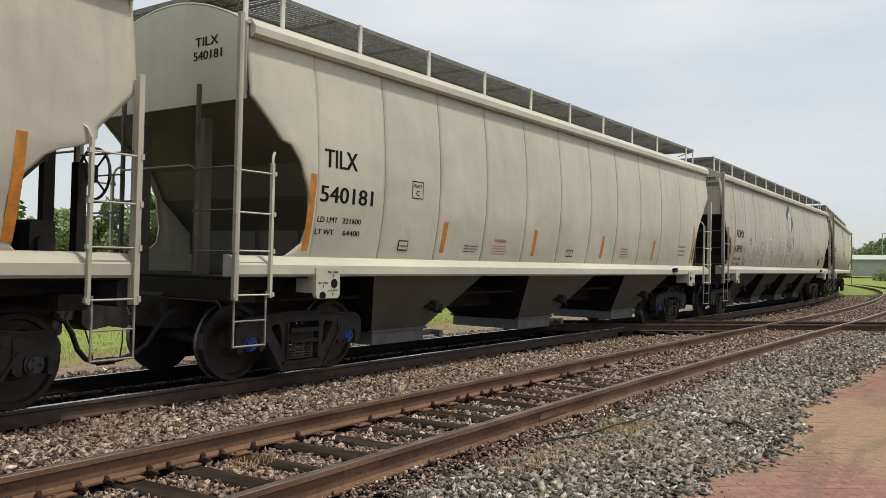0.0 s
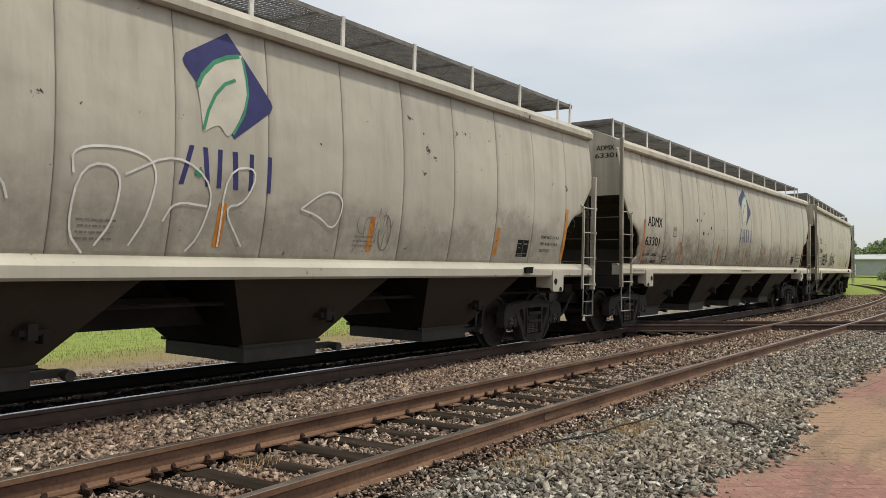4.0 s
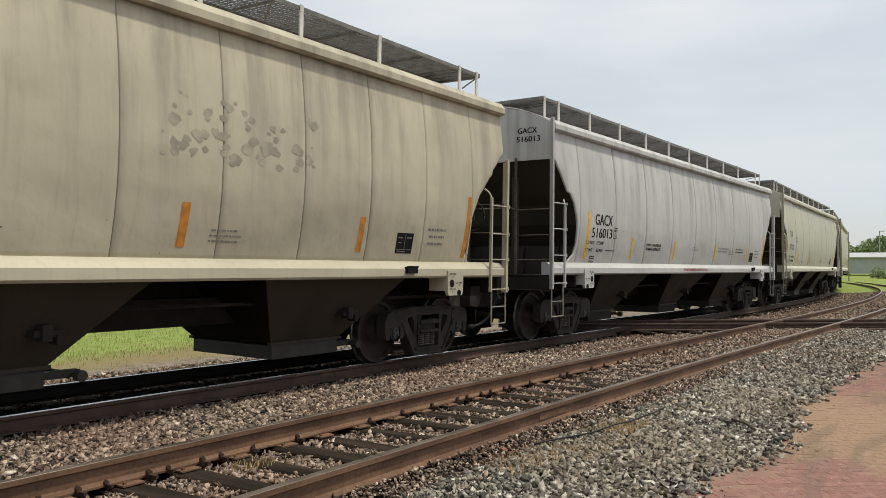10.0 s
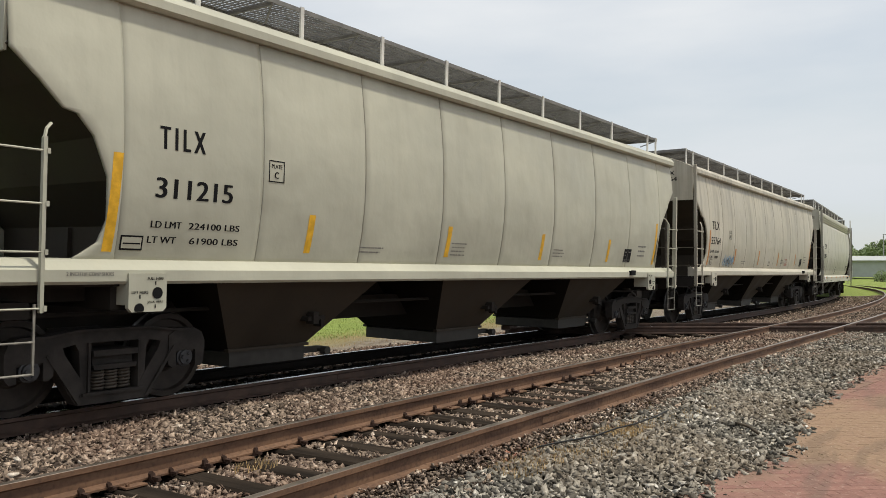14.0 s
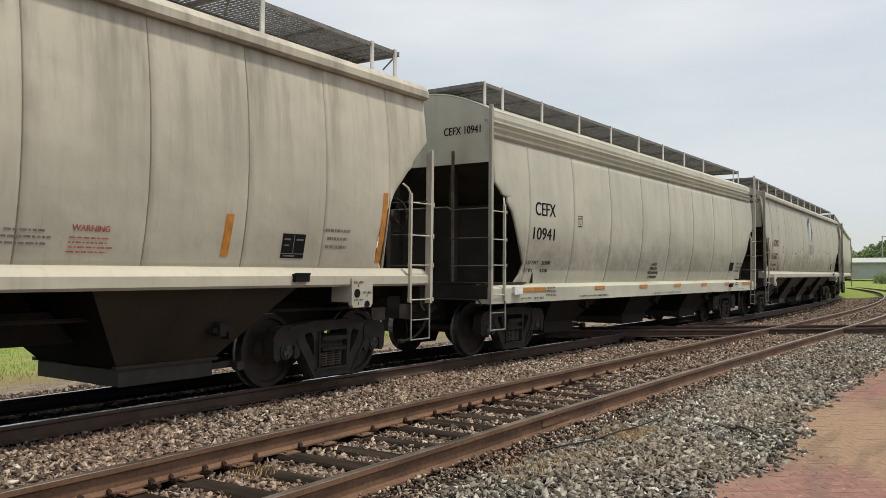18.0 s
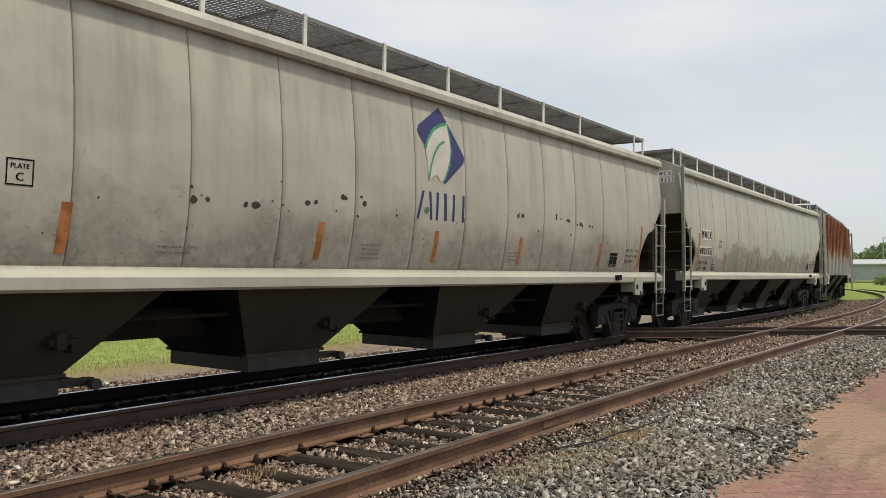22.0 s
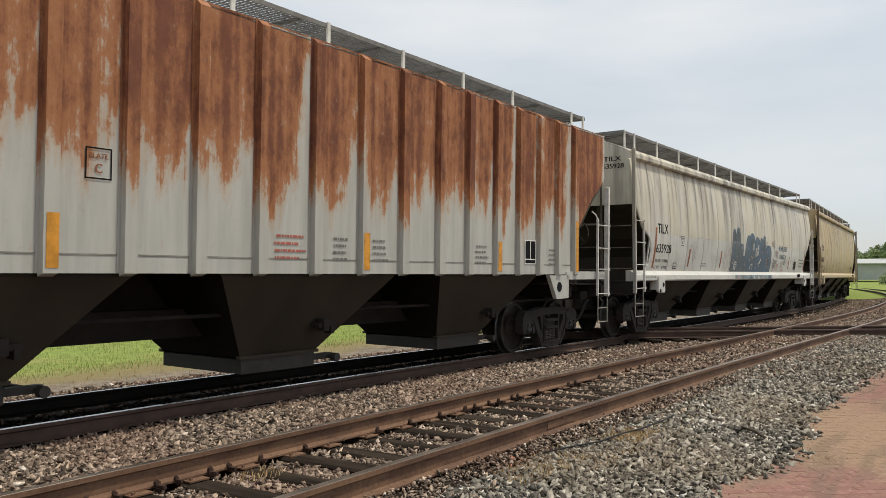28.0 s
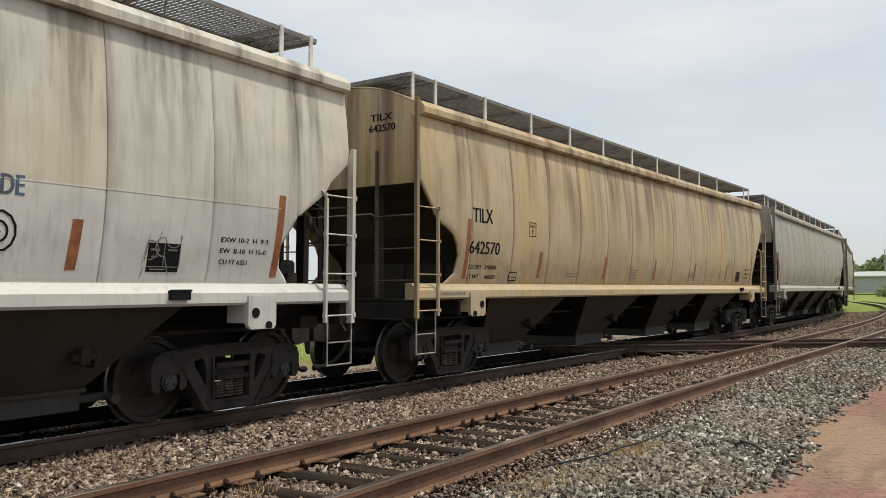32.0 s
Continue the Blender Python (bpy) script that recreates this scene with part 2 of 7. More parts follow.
# underframe colour holds the shade beneath the cars as well as grime
M_UNDER = simple("underframe_shaded_grime", (0.028, 0.024, 0.021), 0.8, 0.0, 2.0, 0.35, spec=0.15)
M_CAST = simple("cast_steel", (0.036, 0.031, 0.028), 0.75, 0.0, 5.0, 0.45, spec=0.2)
M_WHEEL = simple("wheel_steel", (0.036, 0.029, 0.025), 0.6, 0.0, 5.0, 0.4, spec=0.25)
M_SPRING = simple("spring_steel", (0.075, 0.062, 0.05), 0.6, 0.3, 12.0, 0.3)
M_CAP = simple("bearing_cap", (0.055, 0.055, 0.058), 0.5, 0.3, 9.0, 0.3)
M_TREAD = simple("polished_tread", (0.13, 0.125, 0.12), 0.36, 0.8, 5.0, 0.35)
M_GATE = simple("outlet_grey", (0.135, 0.138, 0.14), 0.6, 0.1, 5.0, 0.25)
# hopper slopes face downward; their shade is put into this near-black colour
M_SLOPE = simple("slope_shade_black", (0.014, 0.012, 0.010), 0.8, 0.0, 1.5, 0.3, spec=0.1)
M_GATEDIM = simple("outlet_dull_grey", (0.045, 0.042, 0.038), 0.6, 0.1, 5.0, 0.3)
M_CAPBLUE = simple("bearing_cap_blue", (0.022, 0.065, 0.21), 0.45, 0.2, 9.0, 0.3)
M_GRATE = simple("walkway_steel", (0.19, 0.185, 0.175), 0.6, 0.2, 6.0, 0.25)
M_BLACK = simple("stencil_black", (0.010, 0.010, 0.011), 0.75, 0.0, 14.0, 0.3, spec=0.12, relief=0)
M_FADED = simple("faded_stencil", (0.19, 0.18, 0.165), 0.7, 0.0, 14.0, 0.3, relief=0)
M_REDINK = simple("red_stencil", (0.42, 0.12, 0.09), 0.7, 0.0, 14.0, 0.3, relief=0)
M_DARKRED = simple("dark_red_stencil", (0.30, 0.03, 0.03), 0.7, 0.0, 14.0, 0.2, relief=0)
M_WHITEINK = simple("white_stencil", (0.72, 0.72, 0.70), 0.6, 0.0, 10.0, 0.15, relief=0)
M_ORANGE = simple("reflector_orange", (0.50, 0.20, 0.035), 0.45, 0.0, 9.0, 0.25, relief=0)
M_YELLOW = simple("reflector_yellow", (0.72, 0.40, 0.03), 0.45, 0.0, 9.0, 0.2, relief=0)
M_AMBER = simple("reflector_amber", (0.60, 0.27, 0.035), 0.45, 0.0, 9.0, 0.25, relief=0)
M_DULLORANGE = simple("reflector_dull_orange", (0.36, 0.14, 0.045), 0.5, 0.0, 5.0, 0.4, relief=0)
M_BROWN = simple("reflector_brown", (0.27, 0.10, 0.045), 0.55, 0.0, 9.0, 0.3, relief=0)
M_NAVY = simple("emblem_navy", (0.035, 0.035, 0.13), 0.5, 0.0, 6.0, 0.2, relief=0)
M_LEAF = simple("emblem_green", (0.05, 0.24, 0.13), 0.5, 0.0, 6.0, 0.2, relief=0)
M_PALELEAF = simple("emblem_pale", (0.52, 0.495, 0.42), 0.5, 0.0, 3.0, 0.12, relief=0)
M_DULLIRON = simple("dull_iron", (0.24, 0.225, 0.195), 0.6, 0.0, 6.0, 0.3)
M_RUNG = simple("grimy_iron", (0.10, 0.085, 0.066), 0.65, 0.0, 6.0, 0.35)
M_POST = simple("walkway_post_paint", (0.60, 0.59, 0.55), 0.5, 0.0, 5.0, 0.2)
M_SPRAYBLUE = simple("spray_blue", (0.09, 0.13, 0.17), 0.6, 0.0, 3.0, 0.4, relief=0)
M_SPRAYNAVY = simple("spray_navy", (0.02, 0.035, 0.06), 0.6, 0.0, 3.0, 0.4, relief=0)
M_SPRAYLITE = simple("spray_pale_blue", (0.22, 0.38, 0.55), 0.6, 0.0, 6.0, 0.3, relief=0)
M_CHALK = simple("chalk_white", (0.66, 0.65, 0.61), 0.8, 0.0, 9.0, 0.15, relief=0)


def rail_mat():
    k = Mat("rail_steel", 0.5, 0.3, 0.4)
    g1, g2 = k.grain((1.5, 6, 6), 5), k.grain(30, 4)
    c = k.mix(k.span(g1, 0.3, 0.7), (0.092, 0.047, 0.028), (0.180, 0.099, 0.057))
    c = k.mix(k.calc("MULTIPLY", k.span(g2, 0.45, 0.75), 0.5), c, (0.05, 0.032, 0.025))
    k.bump(g2, 0.2, 0.003)
    k.b.inputs["Metallic"].default_value = 0.0
    return k.done(c, k.span(g2, 0.3, 0.7, 0.6, 0.85))


M_RAIL = rail_mat()
# far main rail: the shade below the train is put into its colour
M_RAILSHADE = simple("shade_black_rail_steel", (0.014, 0.011, 0.009), 0.7, 0.0, 4.0, 0.35, spec=0.15)
M_RAILMAIN = simple("oiled_rail_steel", (0.075, 0.047, 0.036), 0.75, 0.0, 4.0, 0.35)
M_CLIP = simple("rusty_anchor", (0.055, 0.030, 0.021), 0.75, 0.0, 9.0, 0.3)


def spray_mat():
    """Faded slate paint drifting to blue, rubbed thin in places."""
    k = Mat("spray_slate", 0.6, 0.0, 0.3)
    c = k.mix(k.span(k.grain(0.9, 3), 0.42, 0.6), (0.115, 0.135, 0.145), (0.085, 0.135, 0.195))
    c = k.mix(k.calc("MULTIPLY", k.span(k.grain((4, 4, 2), 6, 0.7, 3), 0.5, 0.75), 0.45), c, (0.27, 0.28, 0.27))
    return k.done(k.mix(k.calc("MULTIPLY", k.span(k.grain((9, 9, 3), 5, 0.7, 6), 0.55, 0.75), 0.5), c, (0.06, 0.07, 0.075)))


M_SPRAYSLATE = spray_mat()
M_SPRAYLINE = simple("spray_line_blue", (0.075, 0.125, 0.19), 0.6, 0.0, 2.0, 0.45, relief=0)
M_SPRAYSILL = simple("spray_pale_slate", (0.24, 0.29, 0.31), 0.6, 0.0, 3.0, 0.4, relief=0)
M_EYE = simple("spray_dull_white", (0.46, 0.455, 0.43), 0.6, 0.0, 5.0, 0.3, relief=0)
M_SPRAYDEEP = simple("spray_deep_slate", (0.10, 0.11, 0.105), 0.6, 0.0, 3.0, 0.4, relief=0)
M_PALEPINK = simple("spray_faint_pink", (0.40, 0.325, 0.305), 0.6, 0.0, 3.0, 0.2, relief=0)
M_SPRAYPINK = simple("spray_pink", (0.40, 0.28, 0.275), 0.6, 0.0, 6.0, 0.25, relief=0)
M_CHIP = simple("bare_rusted_spot", (0.06, 0.042, 0.03), 0.8, 0.0, 8.0, 0.35, relief=0)
M_GHOSTDARK = simple("worn_grey_tag", (0.34, 0.31, 0.24), 0.6, 0.0, 4.0, 0.25, relief=0)
M_GHOST = simple("painted_out_tag", (0.33, 0.31, 0.265), 0.6, 0.0, 3.0, 0.2, relief=0)
M_RAILTOP = simple("polished_rail_head", (0.55, 0.55, 0.56), 0.28, 1.0, 3.0, 0.15)
M_RAILDULL = simple("worn_rail_head", (0.26, 0.215, 0.18), 0.36, 0.8, 3.0, 0.3)


def tie_mat():
    k = Mat("creosoted_timber", 0.95, 0.0, 0.05)
    g1, g2 = k.grain((6, 0.8, 6), 5, 0.6, 0, True), k.grain((40, 4, 40), 4, 0.6, 0, True)
    c = k.mix(k.span(g1, 0.3, 0.7), (0.014, 0.011, 0.009), (0.045, 0.034, 0.026))
    c = k.mix(k.calc("MULTIPLY", k.span(g2, 0.45, 0.7), 0.6), c, (0.022, 0.018, 0.015))
    k.bump(g2, 0.5, 0.008)
    return k.done(c)


M_TIE = tie_mat()


def stone_mat(name, dark, mid, lite, brown):
    k = Mat(name, 0.85, 0.0, 0.2)
    rnd = k.add("ShaderNodeNewGeometry").outputs["Random Per Island"]
    g = k.grain(0.55, 3, 0.5, 0, True)
    ramp = k.add("ShaderNodeValToRGB")
    k.link(rnd, ramp.inputs["Fac"])
    cr = ramp.color_ramp
    cr.elements[0].position, cr.elements[0].color = 0.0, (*dark, 1)
    cr.elements[1].position, cr.elements[1].color = 1.0, (*lite, 1)
    for at, u in ((0.30, 0.42), (0.62, 0.95), (0.86, 1.35), (0.96, 1.9)):
        e = cr.elements.new(at)
        e.color = (*(v * u for v in mid), 1)
    c = k.mix(k.calc("MULTIPLY", k.span(g, 0.42, 0.66), 0.45), ramp.outputs["Color"], brown)
    c = k.mix(k.calc("MULTIPLY", k.span(k.grain(45, 3, 0.5, 0, True), 0.4, 0.7), 0.4), c, dark)
    return k.done(c)


M_STONE_W = stone_mat("ballast_warm", (0.048, 0.036, 0.030), (0.335, 0.258, 0.202), (0.78, 0.70, 0.61), (0.25, 0.150, 0.110))
M_STONE_G = stone_mat("ballast_grey", (0.054, 0.049, 0.042), (0.315, 0.288, 0.246), (0.78, 0.75, 0.70), (0.27, 0.21, 0.15))
M_GRIT = stone_mat("tan_grit", (0.22, 0.16, 0.11), (0.32, 0.24, 0.17), (0.5, 0.42, 0.32), (0.30, 0.21, 0.145))
M_REDCHIP = stone_mat("brick_chip", (0.16, 0.07, 0.05), (0.30, 0.14, 0.095), (0.42, 0.22, 0.16), (0.26, 0.13, 0.09))
# stones between the main rails, coloured black for the train's shadow on them
M_STONE_SHADE = stone_mat("ballast_shade_black", (0.005, 0.004, 0.004), (0.012, 0.010, 0.009), (0.03, 0.027, 0.024), (0.010, 0.008, 0.006))


def ground_mat():
    """Soil and grit by the line, dry then green grass farther off."""
    k = Mat("ground_soil_and_grass", 0.95, 0.0, 0.1)
    x, y, z = k.height()
    g1, g2, g3 = k.grain(0.35, 5), k.grain(3.0, 5), k.grain((30, 30, 30), 4)
    soil = k.mix(k.span(g2, 0.3, 0.7), (0.12, 0.095, 0.07), (0.24, 0.20, 0.155))
    soil = k.mix(k.calc("MULTIPLY", k.span(g3, 0.5, 0.7), 0.6), soil, (0.36, 0.32, 0.27))
    grass = k.mix(k.span(g2, 0.3, 0.7), (0.16, 0.205, 0.05), (0.24, 0.30, 0.08))
    grass = k.mix(k.calc("MULTIPLY", k.span(g1, 0.5, 0.75), 0.5), grass, (0.26, 0.22, 0.09))
    edge = k.calc("ADD", y, k.calc("MULTIPLY", k.calc("SUBTRACT", g1, 0.5), 2.4))
    dry = k.mix(k.span(edge, 4.4, 5.6), soil, (0.21, 0.175, 0.085))
    c = k.mix(k.span(edge, 5.8, 8.0), dry, grass)
    far = k.span(x, 48, 60)
    c = k.mix(k.calc("MULTIPLY", far, k.span(edge, -9, -3, 1.0, 1.0)), c, grass)
    k.bump(g3, 0.5, 0.03)
    return k.done(c)


M_GROUND = ground_mat()


def paving_mat(name="worn_brick_paving", sand=0.0):
    """Worn red brick; tan sand has blown over it in drifts, darker bands where tyres have run."""
    k = Mat(name, 0.92, 0.0, 0.12)
    g1, g3 = k.grain(0.55, 5, 0.62, 2, True), k.grain(30, 4, 0.6, 0, True)
    spot = k.grain(9, 5, 0.7, 4, True)
    geo = k.add("ShaderNodeNewGeometry").outputs["Position"]

    def drawn(turn, scale):
        mp = k.add("ShaderNodeMapping")
        mp.inputs["Rotation"].default_value = (0, 0, turn)
        mp.inputs["Scale"].default_value = scale
        k.link(geo, mp.inputs["Vector"])
        n = k.add("ShaderNodeTexNoise")
        n.inputs["Scale"].default_value, n.inputs["Detail"].default_value = 1.0, 6.0
        k.link(mp.outputs["Vector"], n.inputs["Vector"])
        return n.outputs["Fac"]
    tyre, drift = drawn(0.9, (0.5, 3.6, 1.0)), drawn(0.55, (0.8, 2.0, 1.0))
    p = k.add("ShaderNodeSeparateXYZ")
    k.link(geo, p.inputs["Vector"])
    rnd = k.add("ShaderNodeObjectInfo").outputs["Random"]
    c = k.mix(rnd, (0.235, 0.125, 0.103), (0.275, 0.150, 0.122))
    c = k.mix(k.calc("MULTIPLY", k.span(spot, 0.42, 0.66), 0.45), c, (0.17, 0.092, 0.078))
    c = k.mix(k.calc("MULTIPLY", k.span(tyre, 0.50, 0.66), 0.6), c, (0.150, 0.105, 0.085))
    away = k.calc("ADD", p.outputs[0], k.calc("MULTIPLY", k.calc("SUBTRACT", drift, 0.5), 4.2))
    sandy = k.calc("MULTIPLY", k.span(away, 7.2, 8.4), k.span(away, 12.6, 10.6))
    c = k.mix(k.calc("MULTIPLY", sandy, k.span(spot, 0.25, 0.6, 0.95, 0.7)), c, (0.285, 0.200, 0.128))
    c = k.mix(k.calc("MULTIPLY", k.span(g1, 0.5, 0.72), 0.5), c, (0.27, 0.20, 0.14))
    c = k.mix(k.calc("MULTIPLY", k.calc("MULTIPLY", sandy, k.span(tyre, 0.52, 0.62)), 0.55), c, (0.165, 0.112, 0.08))
    c = k.mix(k.calc("MULTIPLY", k.span(g3, 0.54, 0.74), 0.45), c, (0.40, 0.32, 0.25))
    c = k.mix(k.calc("MULTIPLY", k.span(g3, 0.46, 0.30), 0.35), c, (0.11, 0.075, 0.06))
    if sand:
        c = k.mix(sand, c, (0.235, 0.168, 0.118))
    k.bump(k.calc("ADD", g3, spot), 0.5, 0.006)
    return k.done(c)


M_PAVING = paving_mat()
M_MORTAR = paving_mat("grit_between_bricks", 0.35)


def leaf_mat(name, a, b):
    k = Mat(name, 0.7, 0.0, 0.2)
    rnd = k.add("ShaderNodeNewGeometry").outputs["Random Per Island"]
    return k.done(k.mix(rnd, a, b))


M_LEAVES = leaf_mat("foliage", (0.12, 0.16, 0.075), (0.26, 0.32, 0.15))
M_BLADE = leaf_mat("grass_blades", (0.17, 0.215, 0.05), (0.27, 0.33, 0.095))
M_STRAW = leaf_mat("dry_straw", (0.36, 0.23, 0.10), (0.58, 0.42, 0.22))
M_BARK = simple("bark", (0.09, 0.07, 0.05), 0.9, 0.0, 6.0, 0.35)
M_SHED = simple("shed_wall_pale", (0.36, 0.38, 0.38), 0.6, 0.0, 1.0, 0.08)
M_SHEDROOF = simple("shed_roof_pale", (0.42, 0.43, 0.42), 0.5, 0.0, 1.0, 0.08)
M_POLE = simple("pole_grey", (0.35, 0.35, 0.34), 0.6, 0.2, 3.0, 0.2)
M_HOSE = simple("rubber_hose", (0.02, 0.02, 0.02), 0.7, 0.0, 8.0, 0.2)

# ---- building in meshes ----
DUMMY = simple("bare_steel", (0.2, 0.2, 0.2), 0.6, 0.3)


class Shape:
    """Collects the points and faces of one mesh."""

    def __init__(self):
        self.v, self.f = [], []

    def add(self, pts, faces):
        n = len(self.v)
        self.v += [tuple(p) for p in pts]
        self.f += [tuple(i + n for i in q) for q in faces]
        return self

    def box(self, x0, x1, y0, y1, z0, z1, cut=0.0):
        if cut:
            c = min(cut, (x1 - x0) / 2.2, (y1 - y0) / 2.2, (z1 - z0) / 2.2)
            return self.prism([(x0 + c, z0), (x1 - c, z0), (x1, z0 + c), (x1, z1 - c), (x1 - c, z1), (x0 + c, z1), (x0, z1 - c), (x0, z0 + c)], y0, y1)
        return self.add([(x, y, z) for x in (x0, x1) for y in (y0, y1) for z in (z0, z1)],
                        [(0, 1, 3, 2), (4, 6, 7, 5), (0, 4, 5, 1), (2, 3, 7, 6), (0, 2, 6, 4), (1, 5, 7, 3)])

    def prism(self, outline, y0, y1):
        """An outline in x, z, from y0 to y1."""
        n = len(outline)
        pts = [(x, y0, z) for x, z in outline] + [(x, y1, z) for x, z in outline]
        faces = [tuple(range(n)), tuple(range(2 * n - 1, n - 1, -1))]
        faces += [(i, i + n, (i + 1) % n + n, (i + 1) % n) for i in range(n)]
        return self.add(pts, faces)

    def extrude_x(self, outline, x0, x1):
        """An outline in y, z, from x0 to x1."""
        n = len(outline)
        pts = [(x0, y, z) for y, z in outline] + [(x1, y, z) for y, z in outline]
        faces = [tuple(range(n - 1, -1, -1)), tuple(range(n, 2 * n))]
        faces += [(i, (i + 1) % n, (i + 1) % n + n, i + n) for i in range(n)]
        return self.add(pts, faces)

    def tube(self, pts, r, n=6):
        """A round bar through the points."""
        pts = [Vector(p) for p in pts]
        rings = []
        for i, p in enumerate(pts):
            d = (pts[min(i + 1, len(pts) - 1)] - pts[max(i - 1, 0)]).normalized()
            a = d.cross(Vector((0, 0, 1)) if abs(d.z) < 0.9 else Vector((1, 0, 0))).normalized()
            b = d.cross(a)
            rings += [p + r * (math.cos(t) * a + math.sin(t) * b) for t in (2 * math.pi * j / n for j in range(n))]
        faces = [(k * n + j, k * n + (j + 1) % n, (k + 1) * n + (j + 1) % n, (k + 1) * n + j) for k in range(len(pts) - 1) for j in range(n)]
        faces += [tuple(range(n - 1, -1, -1)), tuple(range((len(pts) - 1) * n, len(pts) * n))]
        return self.add(rings, faces)

    def lathe(self, outline, n=28):
        """An outline of (y, radius) turned about the y axis; open ends are closed."""
        m = len(outline)
        pts = [(r * math.cos(t), y, r * math.sin(t)) for t in (2 * math.pi * j / n for j in range(n)) for y, r in outline]
        faces = [(j * m + i, j * m + i + 1, (j + 1) % n * m + i + 1, (j + 1) % n * m + i) for j in range(n) for i in range(m - 1)]
        faces += [tuple(j * m for j in range(n - 1, -1, -1)), tuple(j * m + m - 1 for j in range(n))]
        return self.add(pts, faces)

    def grid(self, rows):
        """A sheet over rows of points."""
        m = len(rows[0])
        return self.add([p for r in rows for p in r],
                        [(i * m + j, i * m + j + 1, (i + 1) * m + j + 1, (i + 1) * m + j) for i in range(len(rows) - 1) for j in range(m - 1)])

    def slab(self, rows, shift):
        """A sheet with thickness: the rows, and the same moved by shift(point), joined round the rim."""
        a = len(self.v)
        self.grid(rows)
        b = len(self.v)
        m, n = len(rows[0]), len(rows)
        self.v += [tuple(shift(p)) for r in rows for p in r]
        self.f += [(b + i * m + j, b + (i + 1) * m + j, b + (i + 1) * m + j + 1, b + i * m + j + 1) for i in range(n - 1) for j in range(m - 1)]
        rim = [j for j in range(m)] + [i * m + m - 1 for i in range(1, n)] + [(n - 1) * m + j for j in range(m - 2, -1, -1)] + [i * m for i in range(n - 2, 0, -1)]
        self.f += [(a + p, b + p, b + q, a + q) for p, q in zip(rim, rim[1:] + rim[:1])]
        return self

    def mesh(self, name, smooth=False):
        me = bpy.data.meshes.new(name)
        me.from_pydata(self.v, [], self.f)
        me.materials.append(DUMMY)
        if smooth:
            me.polygons.foreach_set("use_smooth", [True] * len(me.polygons))
        me.update()
        return me


KEPT = {}


def once(key, make, smooth=False):
    """The mesh for a key, made the first time that it is asked for."""
    if key not in KEPT:
        KEPT[key] = make().mesh(str(key[0]), smooth)
    return KEPT[key]


def fix_normals(me):
    bm = bmesh.new()
    bm.from_mesh(me)
    bmesh.ops.recalc_face_normals(bm, faces=bm.faces)
    bm.to_mesh(me)
    bm.free()
    return me


def part(name, me, material, parent, label="", m=None):
    """Links a mesh as one object under a thing or a part, painted by object."""
    ob = new(name, me)
    ob.material_slots[0].link = "OBJECT"
    ob.material_slots[0].material = material
    if parent is not None:
        ob.parent = parent
    if m is not None:
        ob.matrix_basis = m
    if label:
        tagged(ob, label)
    return ob


def thing(name, label, category, group="", kind=""):
    return tagged(new(name), label, category, group, kind)

# ---- covered hopper cars ----
SHORT, LONG = 17.05, 19.7
AXLE, WHEEL_R, TRUCK_IN = 0.889, 0.4826, 1.62
LIFT = 0.02  # the cars' zero stands this far above the rail heads


def belly(z):
    """Half width of the curved side at height z."""
    return 1.60 - (0.13 if z > 2.65 else 0.25) * ((z - 2.65) / 1.5) ** 2


CUT_CURVED = ((1.53, 0.88), (1.60, 1.0), (1.72, 1.17), (1.94, 1.24), (2.36, 1.21), (2.74, 1.05), (2.93, 0.88), (2.96, 0.74), (3.19, 0.51), (3.43, 0.245), (4.2, 0.235))
CUT_LONG = ((1.53, 0.88), (1.60, 1.0), (1.72, 1.17), (2.0, 1.22), (2.2, 1.15), (2.33, 1.04), (2.40, 0.92), (2.50, 0.68), (2.60, 0.54), (2.70, 0.48), (3.12, 0.15), (4.2, 0.14))
CUT_BACK = ((1.53, 0.95), (1.60, 1.04), (1.75, 1.17), (1.94, 1.18), (2.25, 1.09), (2.65, 0.87), (2.98, 0.54), (3.05, 0.44), (3.14, 0.40), (3.47, 0.02), (4.2, 0.02))
CUT_NOTCHED = ((1.53, 1.12), (1.62, 1.22), (1.85, 1.29), (2.05, 1.27), (2.26, 1.14), (2.44, 0.96), (2.51, 0.82), (2.55, 0.66), (2.60, 0.52), (2.66, 0.45), (2.75, 0.44), (2.80, 0.40), (3.11, 0.08), (3.17, 0.02), (4.2, 0.02))
CUT_SWEPT = ((1.53, 1.03), (1.63, 1.11), (1.75, 1.24), (1.99, 1.27), (2.39, 0.99), (2.71, 0.52), (2.88, 0.39), (3.17, 0.02), (4.2, 0.02))
CUT_DEEP = ((1.24, 1.12), (1.45, 1.28), (1.64, 1.34), (2.11, 1.04), (2.55, 0.79), (2.72, 0.61), (2.81, 0.61), (2.84, 0.46), (3.03, 0.21), (4.2, 0.16))
CUT_DEEP_BACK = ((1.24, 0.92), (1.39, 1.04), (1.58, 1.11), (1.99, 0.87), (2.16, 0.73), (2.53, 0.55), (2.73, 0.35), (2.82, 0.34), (2.85, 0.19), (2.99, 0.02), (4.2, 0.02))
CUT_RIBBED = ((1.5, 1.94), (2.38, 1.92), (2.92, 1.22), (3.7, 0.22), (4.6, 0.22))
CUT_RIBBED_BACK = ((1.5, 1.36), (2.40, 1.24), (3.13, 0.48), (3.47, 0.08), (3.55, 0.02), (4.6, 0.02))


